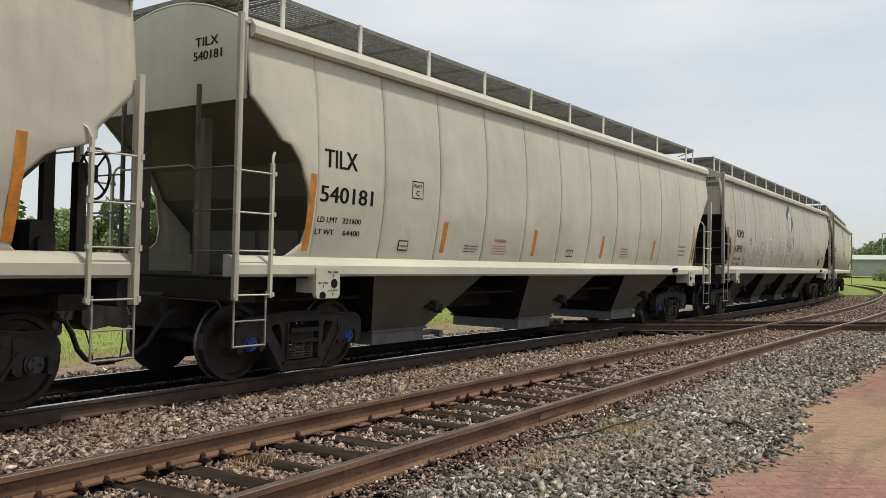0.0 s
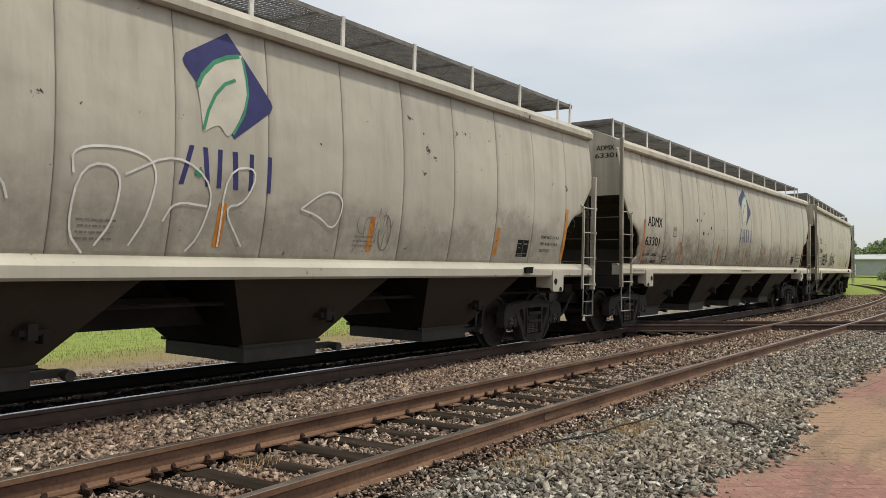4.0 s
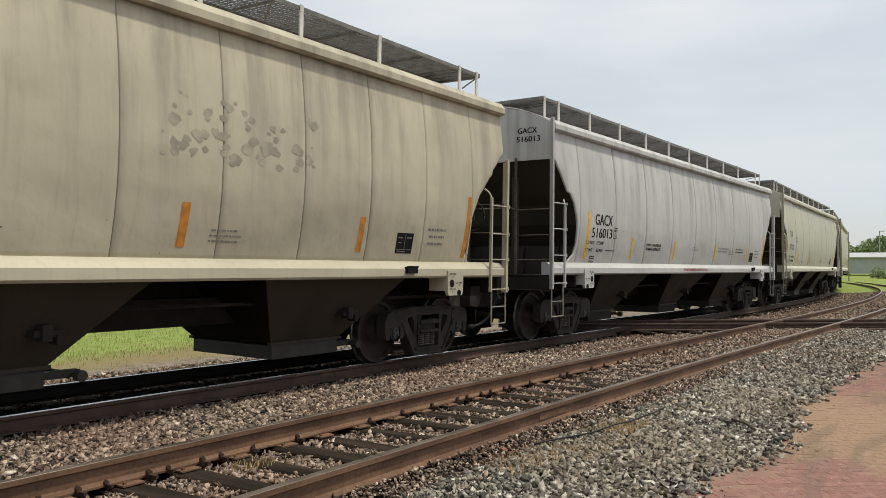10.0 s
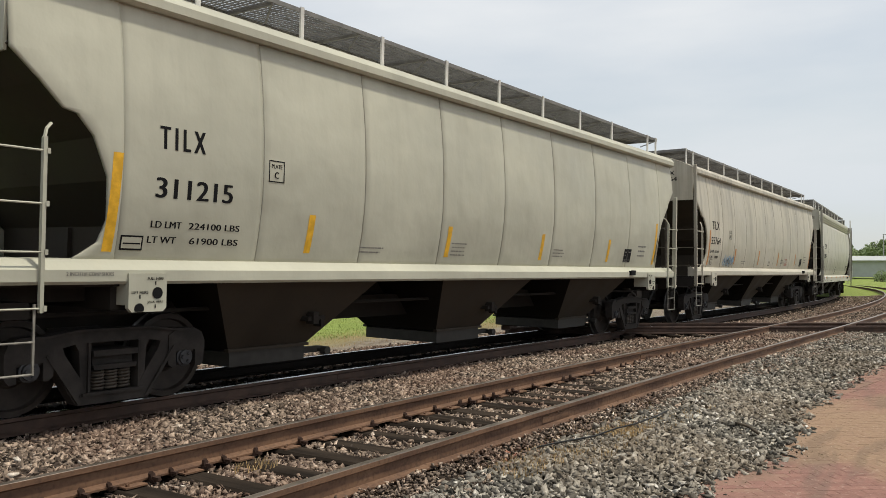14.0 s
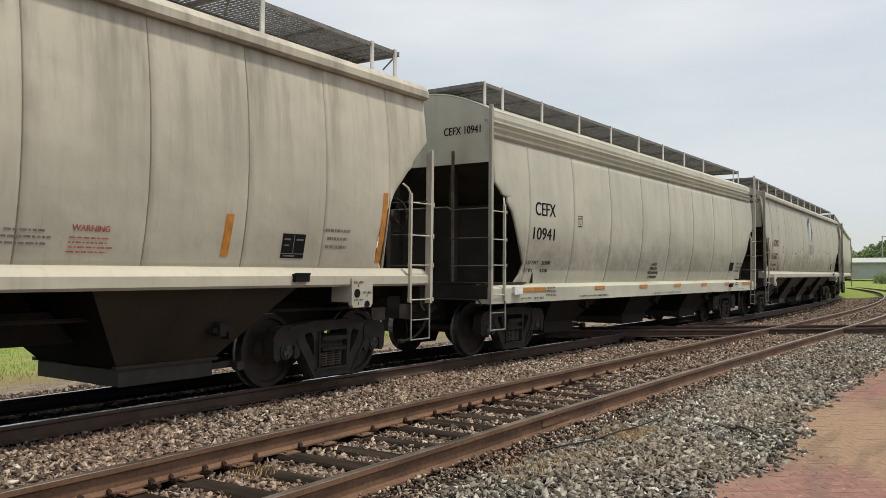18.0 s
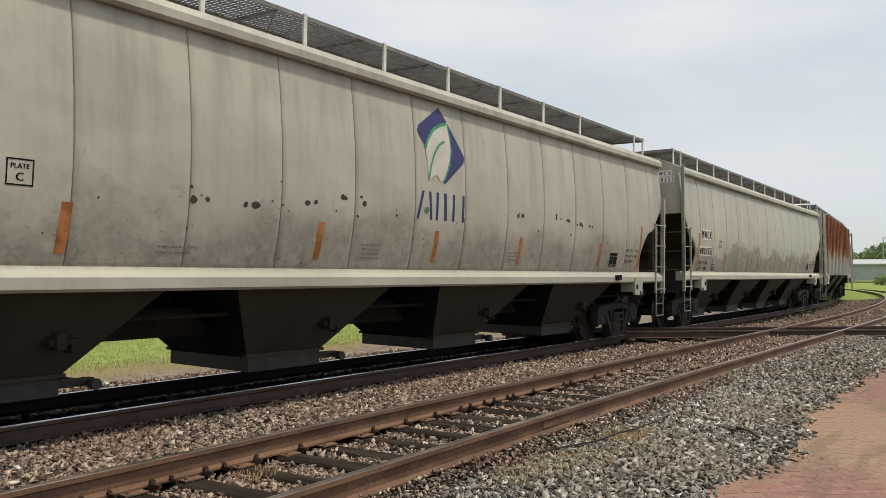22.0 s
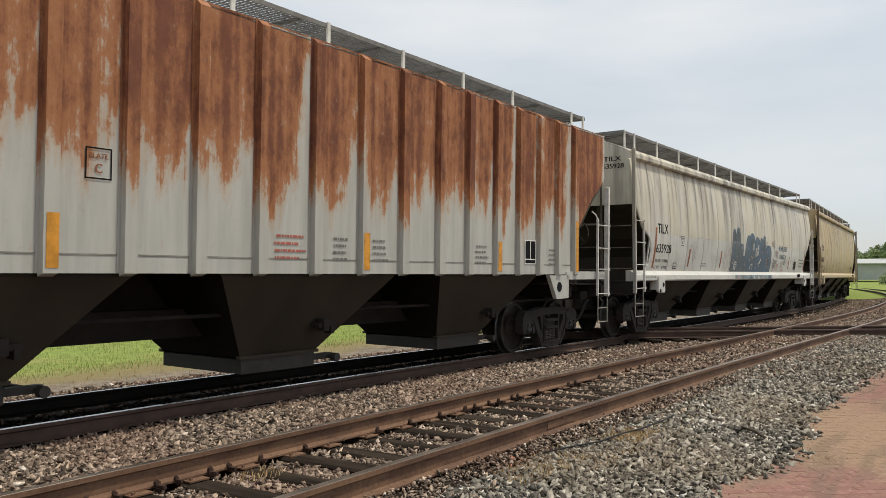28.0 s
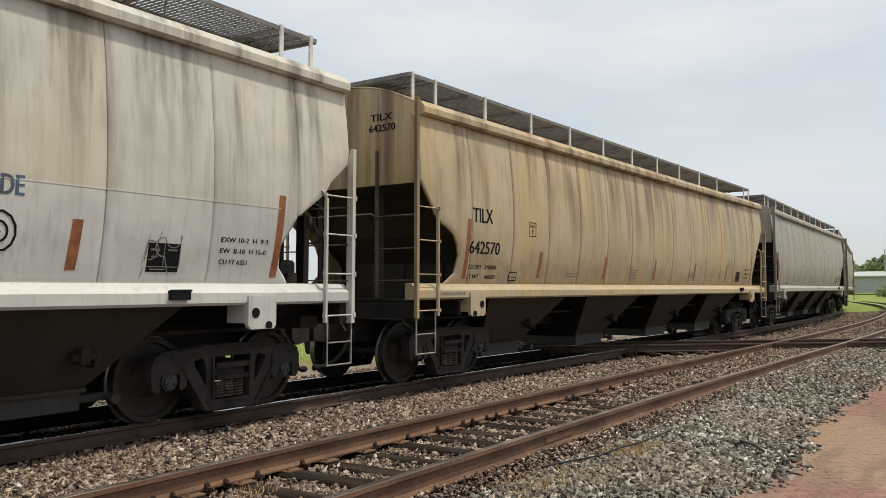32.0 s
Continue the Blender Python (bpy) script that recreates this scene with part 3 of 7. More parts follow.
def raised(cut, kink):
    """The cut with its upper corner at the height where the end wall breaks into the slope."""
    d = kink - 3.43
    return tuple((z + d * float(np.interp(z, (2.97, 3.19, 3.43, 3.6), (0, 0.55, 1, 1))) if z < 4 else z, x) for z, x in cut)


def cut_at(cut, z):
    return float(np.interp(z, [c[0] for c in cut], [c[1] for c in cut]))


def side_rows(x_of, zs, y_of, cols, joint):
    """Points of a side sheet; joints lie a little back from the faces."""
    rows = []
    for z in zs:
        x0, x1 = x_of(z)
        row = []
        for i, u in enumerate(cols):
            back = joint if i in (0, len(cols) - 1) else 0.0
            row.append((x0 + (x1 - x0) * u, -(y_of(z) - back), z))
        rows.append(row)
    return rows


def side_panel(width, zs):
    return Shape().slab(side_rows(lambda z: (0, width), zs, belly, (0, 0.012, 0.06, 0.5, 0.94, 0.988, 1), 0.012), lambda p: (p[0], p[1] + 0.03, p[2]))


def trimmed_panel(x0, x1, zs, cut, cut_back, length):
    """A side sheet from x0 to x1, cut to the outline of the car's ends."""
    span = lambda z: (max(x0, cut_at(cut, z)), min(x1, length - cut_at(cut_back, z)))
    zs = sorted(set(zs) | {round(float(z), 3) for z in np.arange(min(zs), max(zs), 0.06)})
    zs = [z for z in zs if span(z)[1] - span(z)[0] > 0.02]
    return Shape().slab(side_rows(span, zs, belly, (0, 0.04, 0.35, 0.65, 0.96, 1), 0.008), lambda p: (p[0], p[1] + 0.03, p[2]))


def mirrored(shape, about_x=None, flip_y=False):
    s = Shape()
    s.v = [(about_x - x if about_x is not None else x, -y if flip_y else y, z) for x, y, z in shape.v]
    odd = (about_x is not None) != flip_y
    s.f = [tuple(reversed(q)) for q in shape.f] if odd else list(shape.f)
    return s


def roof_sheet(length, z0=4.30, rise=0.27, half=1.5):  # the trailing end reaches the last stile
    ys = [half * k / 10 for k in range(-10, 11)]
    rows = [[(x, y, z0 + rise * (1 - (y / half) ** 2)) for y in ys] for x in np.linspace(0.22, length - 0.02, 12)]
    return Shape().slab(rows, lambda p: (p[0], p[1], p[2] - 0.03))


def end_wall(z0=3.40, z1=4.30, rise=0.27, half=1.49, x=0.22):
    ys = [half * k / 10 for k in range(-10, 11)]
    out = [(half, z0), (-half, z0)] + [(y, z1 + rise * (1 - (y / half) ** 2) - 0.015) for y in ys]
    return Shape().extrude_x(out, x, x + 0.03)


def slope_sheet(z0=3.42, low=1.30, x=0.24, ribbed=False, kink=3.43):
    prof = [(x, z0), (0.62, z0 - 0.42), (1.2, z0 - 1.0), (1.75, z0 - 1.52), (2.25, low)]
    if x > 0.2 and ribbed:
        prof = [(0.235, 3.74), (0.64, 3.42), (1.28, 2.93), (2.0, 2.36), (2.4, 1.5)]
    elif x > 0.2:
        prof = [(0.235, kink + 0.03), (0.55, 3.18 + (kink - 3.43) * 0.5), (0.86, 2.95), (1.12, 2.74), (1.32, 2.34), (1.75, 1.9), (2.25, low)]
    rows = [[(x, y, z) for y in (-belly(max(1.3, z)) + 0.032, -0.7, 0.0, 0.7, belly(max(1.3, z)) - 0.032)] for x, z in prof]
    return Shape().slab(rows, lambda p: (p[0] + 0.02, p[1], p[2] + 0.03))


def bay(left, right, top=1.34, foot=0.43, which=-1, half=1.46):
    """A hopper: from the ridge inside the body, out under the sill and down to its outlet."""
    slope = 0.86
    wide = 0.66 + slope * (top - foot)
    rise = lambda reach: top + max(0.02, (reach - wide) / slope)
    zl, zr = rise(left), rise(right)
    rings = []
    for y in (-1, 1):
        rings.append([(-left, y * (half - 0.04), zl), (-wide, y * half, top), (-0.66, y * 0.77, foot), (0.66, y * 0.77, foot), (wide, y * half, top), (right, y * (half - 0.04), zr)])
    s = Shape().add(rings[0] + rings[1], [(0, 1, 4, 5), (1, 2, 3, 4), (11, 10, 7, 6), (10, 9, 8, 7), (0, 5, 11, 6)])
    s.box(-0.70, 0.70, -0.82, -0.74, foot - 0.015, foot + 0.025).box(-0.70, 0.70, 0.74, 0.82, foot - 0.015, foot + 0.025)
    slopes = []
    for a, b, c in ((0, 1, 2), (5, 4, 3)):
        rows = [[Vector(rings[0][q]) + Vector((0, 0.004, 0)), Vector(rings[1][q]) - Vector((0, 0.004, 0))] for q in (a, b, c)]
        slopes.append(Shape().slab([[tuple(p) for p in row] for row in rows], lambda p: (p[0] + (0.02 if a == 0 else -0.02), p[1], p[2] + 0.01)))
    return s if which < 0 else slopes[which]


def vibrator_pad():
    """The bracket for a shaker, bolted on the hopper's flank."""
    return Shape().box(0.30, 0.62, -1.20, -1.04, 0.78, 0.84).box(0.36, 0.46, -1.24, -1.10, 0.74, 0.90).box(0.52, 0.58, -1.22, -1.08, 0.70, 0.80)


def gate():
    s = Shape().box(-0.65, 0.65, -0.78, 0.78, 0.225, 0.412, 0.01)
    s.box(0.65, 1.08, -0.72, -0.62, 0.29, 0.37).box(0.65, 1.08, 0.62, 0.72, 0.29, 0.37)
    return s.tube([(1.0, -0.84, 0.32), (1.0, 0.84, 0.32)], 0.03, 8).tube([(1.0, -0.90, 0.32), (1.0, -0.80, 0.32)], 0.06, 10)


def sill(length, z0=1.31, z1=1.55, deep=False):
    if deep:
        out = [(-1.62, z0), (-1.62, z1 - 0.05), (-1.52, z1), (-1.32, z1 + 0.03), (-1.32, z0)]
    else:
        out = [(-1.60, z0), (-1.63, z0 + 0.03), (-1.63, z1 - 0.10), (-1.52, z1), (-1.40, z1 + 0.01), (-1.40, z0)]
    return Shape().extrude_x(out, 0.03, length - 0.03)


def chord(length, z0=4.13, z1=4.34, slim=False):
    if slim:
        return Shape().extrude_x([(-1.50, z0), (-1.515, z0 + 0.05), (-1.50, z1 - 0.06), (-1.44, z1), (-1.36, z1 + 0.03), (-1.36, z0)], 0.20, length - 0.02)
    out = [(-1.53, z0), (-1.58, z0 + 0.03), (-1.58, z1 - 0.09), (-1.51, z1), (-1.38, z1 + 0.01), (-1.38, z0)]
    return Shape().extrude_x(out, 0.27, length - 0.02)


def rung(length):
    return Shape().tube([(0, 0, 0), (length, 0, 0)], 0.013, 6).box(-0.03, 0.015, -0.03, 0.03, -0.03, 0.03)


def walkway(length):
    """Open steel grating with an edge angle, lying along the roof."""
    s = Shape()
    n = int(length / 0.066)
    for i in range(n):
        x = (i + 0.5) * length / n
        s.add([(x - 0.007, -1.22, 4.825), (x + 0.007, -1.22, 4.825), (x + 0.007, -0.36, 4.825), (x - 0.007, -0.36, 4.825),
               (x - 0.007, -1.22, 4.805), (x + 0.007, -1.22, 4.805), (x + 0.007, -0.36, 4.805), (x - 0.007, -0.36, 4.805)],
              [(0, 1, 2, 3), (7, 6, 5, 4), (0, 3, 7, 4), (1, 5, 6, 2)])
    for k in range(7):
        y = -1.20 + k * 0.139
        s.box(0, length, y - 0.004, y + 0.004, 4.808, 4.822)
    s.box(0, length, -1.245, -1.22, 4.78, 4.835).box(0, length, -0.36, -0.34, 4.79, 4.83)
    for k in range(int(length / 1.63) + 1):  # brackets, braced back to the roof
        x = k * 1.63
        s.box(x, x + 0.035, -1.22, -0.36, 4.755, 4.795)
        s.tube([(x + 0.02, -1.20, 4.77), (x + 0.42, -0.66, 4.72)], 0.014, 5)
    return s


def crosswalk():
    s = Shape()
    for i in range(30):
        y = -0.62 + i * 1.24 / 29
        s.box(0.35, 1.02, y - 0.012, y + 0.012, 4.80, 4.825)
    for x in (0.35, 0.57, 0.80, 1.0):
        s.box(x, x + 0.016, -1.22, 1.22, 4.79, 4.83)
    return s.box(0.33, 0.36, -1.24, 1.24, 4.77, 4.84)


def hatch(length):
    out = [(0.34, 4.55), (0.34, 4.62), (0.22, 4.70), (-0.22, 4.70), (-0.34, 4.62), (-0.34, 4.55)]
    return Shape().extrude_x(out, 0.02, length - 0.02)


def pad():
    """Jacking pad under the sill, with its pulling eye."""
    s = Shape().prism([(0, 1.07), (0.04, 1.03), (0.40, 1.03), (0.44, 1.07), (0.44, 1.42), (0, 1.42)], -1.655, -1.60)
    return s.box(0.0, 0.44, -1.60, -1.30, 1.10, 1.32)


def hole_disc():
    # solid disc, coloured black for the darkness of an open hole
    pts = [(0.06 * math.cos(a), 0.0, 0.06 * math.sin(a)) for a in (2 * math.pi * k / 14 for k in range(14))]
    return Shape().add(pts + [(x, 0.02, z) for x, _, z in pts], [tuple(range(13, -1, -1))] + [(i, (i + 1) % 14, (i + 1) % 14 + 14, i + 14) for i in range(14)])


def coupler():
    """Shank in its striker, and the knuckle head."""
    s = Shape().box(-0.40, 0.5, -0.11, 0.11, 0.78, 0.98, 0.03)
    s.box(-0.04, 0.55, -0.34, 0.34, 0.64, 1.08, 0.03).box(0.55, 1.3, -0.30, 0.30, 0.60, 1.02)
    s.prism([(-0.70, 0.70), (-0.44, 0.66), (-0.34, 0.74), (-0.34, 1.02), (-0.44, 1.08), (-0.70, 1.05)], -0.24, 0.07)
    return s.prism([(-0.66, 0.72), (-0.48, 0.70), (-0.48, 1.05), (-0.66, 1.03)], 0.07, 0.24)


def hose():
    pts = [(0.10, -0.42, 0.86), (-0.02, -0.42, 0.80), (-0.12, -0.40, 0.66), (-0.22, -0.36, 0.47), (-0.36, -0.30, 0.35), (-0.50, -0.24, 0.30), (-0.665, -0.20, 0.285)]
    s = Shape().tube(pts, 0.03, 8)
    s.tube([(0.14, -0.42, 0.88), (0.0, -0.42, 0.81)], 0.042, 8).tube([(-0.56, -0.225, 0.292), (-0.665, -0.20, 0.285)], 0.045, 8)
    return s.tube([(-0.50, -0.24, 0.31), (-0.46, -0.22, 0.50), (-0.42, -0.16, 0.72)], 0.009, 5)


def end_frame():
    """End sill, deck beams and draft box at one end."""
    s = Shape().box(0.02, 0.16, -1.56, 1.56, 1.02, 1.28, 0.02)
    s.box(0.02, 1.45, -1.50, 1.50, 1.285, 1.31)
    s.box(1.35, 1.47, -1.45, 1.45, 1.05, 1.28).box(0.30, 0.62, -1.30, -0.70, 0.98, 1.14, 0.02).box(0.52, 0.95, -0.62, -0.30, 0.74, 1.02, 0.03)
    s.box(0.16, 1.40, -1.0, -0.94, 1.12, 1.285).box(0.16, 1.40, 0.94, 1.0, 1.12, 1.285)
    return s


def brake_wheel():
    s = Shape()
    ring = [(0.0, 0.27 * math.cos(a), 0.27 * math.sin(a)) for a in (2 * math.pi * k / 24 for k in range(25))]
    s.tube(ring, 0.016, 6)
    for k in range(4):
        a = math.pi / 4 + k * math.pi / 2
        s.tube([(0.02, 0, 0), (0.0, 0.27 * math.cos(a), 0.27 * math.sin(a))], 0.012, 5)
    return s.box(0.0, 0.14, -0.07, 0.07, -0.09, 0.09, 0.02)


def wheel_pair():
    """Two wheels on their axle, with the bearing caps that turn with it."""
    half = [(0.0, 0.085), (0.60, 0.085), (0.645, 0.12), (0.655, 0.38), (0.655, 0.508), (0.680, 0.510), (0.690, 0.488), (0.705, WHEEL_R), (0.79, 0.477), (0.795, 0.42),
            (0.745, 0.405), (0.735, 0.20), (0.80, 0.13), (0.82, 0.08), (0.99, 0.08), (1.0, 0.105), (1.12, 0.105), (1.125, 0.085), (1.15, 0.08), (1.15, 0.0)]
    full = [(-y, r) for y, r in reversed(half)] + half[1:]
    s = Shape().lathe(full, 32)
    for sy in (-1, 1):
        for k in range(3):
            a = 2 * math.pi * k / 3
            s.box(0.05 * math.cos(a) - 0.014, 0.05 * math.cos(a) + 0.014, min(sy * 1.15, sy * 1.17), max(sy * 1.15, sy * 1.17), 0.05 * math.sin(a) - 0.014, 0.05 * math.sin(a) + 0.014)
    return s


def side_frame():
    """Cast truck side: arched top, boxed bearing ends, sloping arms, columns and the spring seat."""
    s = Shape()
    a, b = -1.13, -0.98
    s.prism([(-0.95, 0.66), (-0.93, 0.76), (-0.70, 0.80), (-0.40, 0.83), (0.40, 0.83), (0.70, 0.80), (0.93, 0.76), (0.95, 0.66), (0.62, 0.655), (0.40, 0.70), (-0.40, 0.70), (-0.62, 0.655)], a, b)
    s.prism([(-0.90, 0.772), (-0.40, 0.838), (0.40, 0.838), (0.90, 0.772), (0.90, 0.752), (0.40, 0.815), (-0.40, 0.815), (-0.90, 0.752)], a - 0.03, b)
    for k in (-1, 1):
        def piece(outline, y0, y1):
            q = [(k * x, z) for x, z in outline]
            s.prism(q if k > 0 else q[::-1], y0, y1)
        # bearing end: a rounded hood over the axle, its jaws on both sides
        piece([(0.66, 0.54), (0.66, 0.72), (0.78, 0.795), (1.00, 0.79), (1.10, 0.74), (1.145, 0.64), (1.145, 0.54)], a - 0.012, b + 0.01)
        piece([(1.022, 0.36), (1.022, 0.545), (1.145, 0.545), (1.13, 0.40), (1.09, 0.35)], a - 0.008, b)
        piece([(0.66, 0.40), (0.66, 0.545), (0.762, 0.545), (0.762, 0.37), (0.72, 0.355)], a - 0.008, b)
        piece([(0.76, 0.515), (1.024, 0.515), (1.00, 0.56), (0.78, 0.56)], a + 0.02, b - 0.01)
        # sloping arm with a raised rim, down to the spring seat
        piece([(0.76, 0.64), (0.57, 0.69), (0.54, 0.60), (0.34, 0.30), (0.285, 0.20), (0.30, 0.085), (0.42, 0.085)], a + 0.004, b)
        piece([(0.745, 0.60), (0.715, 0.61), (0.365, 0.10), (0.40, 0.085)], a - 0.025, a + 0.03)
        piece([(0.45, 0.72), (0.275, 0.72), (0.275, 0.19), (0.37, 0.28), (0.385, 0.62)], a + 0.008, b)
        piece([(0.30, 0.70), (0.272, 0.70), (0.272, 0.20), (0.30, 0.20)], a - 0.02, a + 0.03)
    s.prism([(-0.40, 0.075), (0.40, 0.075), (0.37, 0.185), (-0.37, 0.185)], a - 0.004, b + 0.02)
    s.prism([(-0.36, 0.165), (0.36, 0.165), (0.36, 0.195), (-0.36, 0.195)], a - 0.035, b)
    return s


def coil(x, r=0.065):
    pts = []
    for k in range(49):
        t = 2 * math.pi * k / 8
        pts.append((x + r * math.cos(t), -1.06 + r * math.sin(t), 0.20 + 0.20 * k / 48))
    return Shape().tube(pts, 0.016, 5)


def bolster():
    s = Shape().prism([(-0.24, 0.42), (0.24, 0.42), (0.25, 0.47), (-0.25, 0.47)], -1.16, 1.16).prism([(-0.255, 0.56), (0.255, 0.56), (0.255, 0.62), (-0.255, 0.62)], -1.17, 1.17)
    s.box(-0.23, 0.23, -1.10, 1.10, 0.47, 0.565)
    s.box(-0.24, 0.24, -0.75, 0.75, 0.60, 0.74, 0.02)
    return s.lathe([(-0.01, 0.01), (0.0, 0.01)], 6).box(-0.30, 0.30, -0.35, 0.35, 0.70, 0.80)


def brake_beam():
    s = Shape().box(-0.36, -0.30, -0.85, 0.85, 0.33, 0.41).box(0.30, 0.36, -0.85, 0.85, 0.33, 0.41)
    return s.box(-0.46, -0.38, -0.82, -0.72, 0.28, 0.52).box(0.38, 0.46, -0.82, -0.72, 0.28, 0.52)


def wheel_mesh(cap):
    me = wheel_pair().mesh("wheelset")
    me.materials.append(cap)
    me.materials.append(M_TREAD)
    for p in me.polygons:
        c = p.center
        if abs(c.y) > 1.0:
            p.material_index = 1
        elif 0.66 < abs(c.y) < 0.80 and math.hypot(c.x, c.z) > 0.465:
            p.material_index = 2
    return me


WHEELSETS = []


def truck(car, x, cap=M_CAP):
    at = pose(x, 0, 0)
    t = part("truck", once(("bolster",), bolster), M_CAST, car, "cast steel freight truck, grimy and dark", at)
    for flip in (False, True):
        key = "side_frame_far" if flip else "side_frame"
        part("side_frame", once((key,), lambda: mirrored(side_frame(), None, flip)), M_CAST, t)
        for cx in (-0.15, 0.0, 0.15):
            part("coil_spring", once(("coil", cx, flip), lambda: mirrored(coil(cx), None, flip), True), M_SPRING, t)
    part("brake_beam", once(("brake_beam",), brake_beam), M_UNDER, t)
    for k in (-1, 1):
        w = part("wheelset", KEPT.setdefault(cap.name, KEPT.get(cap.name) or wheel_mesh(cap)), M_WHEEL, t, "", pose(k * AXLE, 0, WHEEL_R - LIFT))
        WHEELSETS.append((w, k * AXLE, t))
    return t


# ---- lettering and marks, laid on the curved side ----
def on_side(x, z, off=0.006, y_of=belly):
    return (x, -(y_of(z) + off - 0.003), z)


GLYPHS = {}


def glyphs(text):
    """Flat outline of a line of text, in a box from 0 to 1."""
    if text not in GLYPHS:
        cu = bpy.data.curves.new("stencil", "FONT")
        cu.body, cu.resolution_u, cu.offset = text, 3, 0.0
        ob = bpy.data.objects.new("stencil", cu)
        scene.collection.objects.link(ob)
        me = bpy.data.meshes.new_from_object(ob)
        bpy.data.objects.remove(ob)
        bpy.data.curves.remove(cu)
        co = np.array([v.co[:2] for v in me.vertices])
        lo, hi = co.min(0), co.max(0)
        GLYPHS[text] = ((co - lo) / (hi - lo), [tuple(p.vertices) for p in me.polygons])
        bpy.data.meshes.remove(me)
    return GLYPHS[text]


def letters(car, text, x0, x1, z0, z1, material=None, y_of=belly, name="lettering"):
    uv, faces = glyphs(text)
    s = Shape()
    bold = 0.08 * (z1 - z0)
    for k in (0, 1):  # two passes of the stencil give a bold stroke
        s.add([on_side(x0 + (x1 - x0 - bold) * u + bold * k, z0 + (z1 - z0) * v, 0.006 + 0.0008 * k, y_of) for u, v in uv], faces)
    ob = part(name, s.mesh(name), material or M_BLACK, car)
    if " " in text:
        tagged(ob, kind="stuff")


def end_letters(car, text, y0, y1, z0, z1, x):
    uv, faces = glyphs(text)
    s = Shape()
    for k in (0, 1):
        s.add([(x - 0.0008 * k, y0 + (y1 - y0) * u - 0.008 * k, z0 + (z1 - z0) * v) for u, v in uv], faces)
    ob = part("lettering", s.mesh("lettering"), M_BLACK, car)
    if " " in text:
        tagged(ob, kind="stuff")


def end_print(car, y0, y1, z0, z1, rows, x=0.214, seed=3):
    """Small lines on the end wall, too small to read."""
    r = random.Random(seed)
    s = Shape()
    h = (z1 - z0) / rows
    for i in range(rows):
        y, end = y0, y1 + r.uniform(0, 0.2) * (y0 - y1)
        while y > end:
            w = r.uniform(0.03, 0.10)
            zb = z0 + (i + 0.3) * h
            s.add([(x, y, zb), (x, max(end, y - w), zb), (x, max(end, y - w), zb + h * 0.42), (x, y, zb + h * 0.42)], [(0, 1, 2, 3)])
            y -= w + 0.018
    tagged(part("small_print", s.mesh("small_print"), M_FADED, car), kind="stuff")


def patch(s, x0, x1, z0, z1, lean=0.0, off=0.006, y_of=belly):
    """A flat mark; its foot is moved by lean."""
    n = max(2, int((z1 - z0) / 0.15) + 1)
    zs = np.linspace(z0, z1, n)
    rows = [[on_side(x0 + lean * (z1 - z) / (z1 - z0), z, off, y_of), on_side(x1 + lean * (z1 - z) / (z1 - z0), z, off, y_of)] for z in zs]
    return s.grid(rows)


def strip(car, x0, x1, z0, z1, material, lean=0.0, name="reflector", y_of=belly, off=0.006):
    part(name, patch(Shape(), x0, x1, z0, z1, lean, off, y_of).mesh(name), material, car)


def small_print(car, x0, x1, z0, z1, rows, material=None, seed=1, y_of=belly):
    """Lines too small to read, as broken bars."""
    r = random.Random(seed)
    s = Shape()
    h = (z1 - z0) / rows
    for i in range(rows):
        x = x0 + (r.uniform(0, 0.1) * (x1 - x0))
        end = x1 - r.uniform(0, 0.25) * (x1 - x0)
        while x < end:
            w = min(r.uniform(0.02, 0.085), end - x)
            patch(s, x, x + w, z0 + (i + 0.32) * h, z0 + (i + 0.66) * h, 0, 0.006, y_of)
            x += w + 0.014
    tagged(part("small_print", s.mesh("small_print"), material or M_FADED, car), kind="stuff")


def framed_mark(car, x0, x1, z0, z1, material=None, text="C"):
    t = 0.014
    outer, inner = ((x0, z0), (x1, z0), (x1, z1), (x0, z1)), ((x0 + t, z0 + t), (x1 - t, z0 + t), (x1 - t, z1 - t), (x0 + t, z1 - t))
    s = Shape().add([on_side(*q) for q in outer + inner], [(i, (i + 1) % 4, (i + 1) % 4 + 4, i + 4) for i in range(4)])
    part("clearance_frame", s.mesh("clearance_frame"), material or M_BLACK, car)
    w, h = x1 - x0, z1 - z0
    letters(car, text, x0 + w * 0.36, x1 - w * 0.36, z0 + h * 0.18, z0 + h * 0.48, material, name="clearance_letter")
    letters(car, "PLATE", x0 + w * 0.16, x1 - w * 0.16, z0 + h * 0.64, z0 + h * 0.82, material, name="clearance_letter")


def ribbon(s, pts, width, off=0.007, y_of=belly):
    """A painted stroke through the points."""
    n = len(pts)
    rows = []
    for i, (x, z) in enumerate(pts):
        ax, az = pts[max(0, i - 1)]
        bx, bz = pts[min(n - 1, i + 1)]
        d = math.hypot(bx - ax, bz - az) or 1.0
        nx, nz = -(bz - az) / d * width / 2, (bx - ax) / d * width / 2
        rows.append([on_side(x - nx, z - nz, off, y_of), on_side(x + nx, z + nz, off, y_of)])
    return s.grid(rows)


def loop(x, z, rx, rz, a0, a1, n=14):
    return [(x + rx * math.cos(radians(a0 + (a1 - a0) * i / n)), z + rz * math.sin(radians(a0 + (a1 - a0) * i / n))) for i in range(n + 1)]


def stroke(car, pts, width, material, name, off=0.007, y_of=belly):
    part(name, ribbon(Shape(), pts, width, off, y_of).mesh(name), material, car)


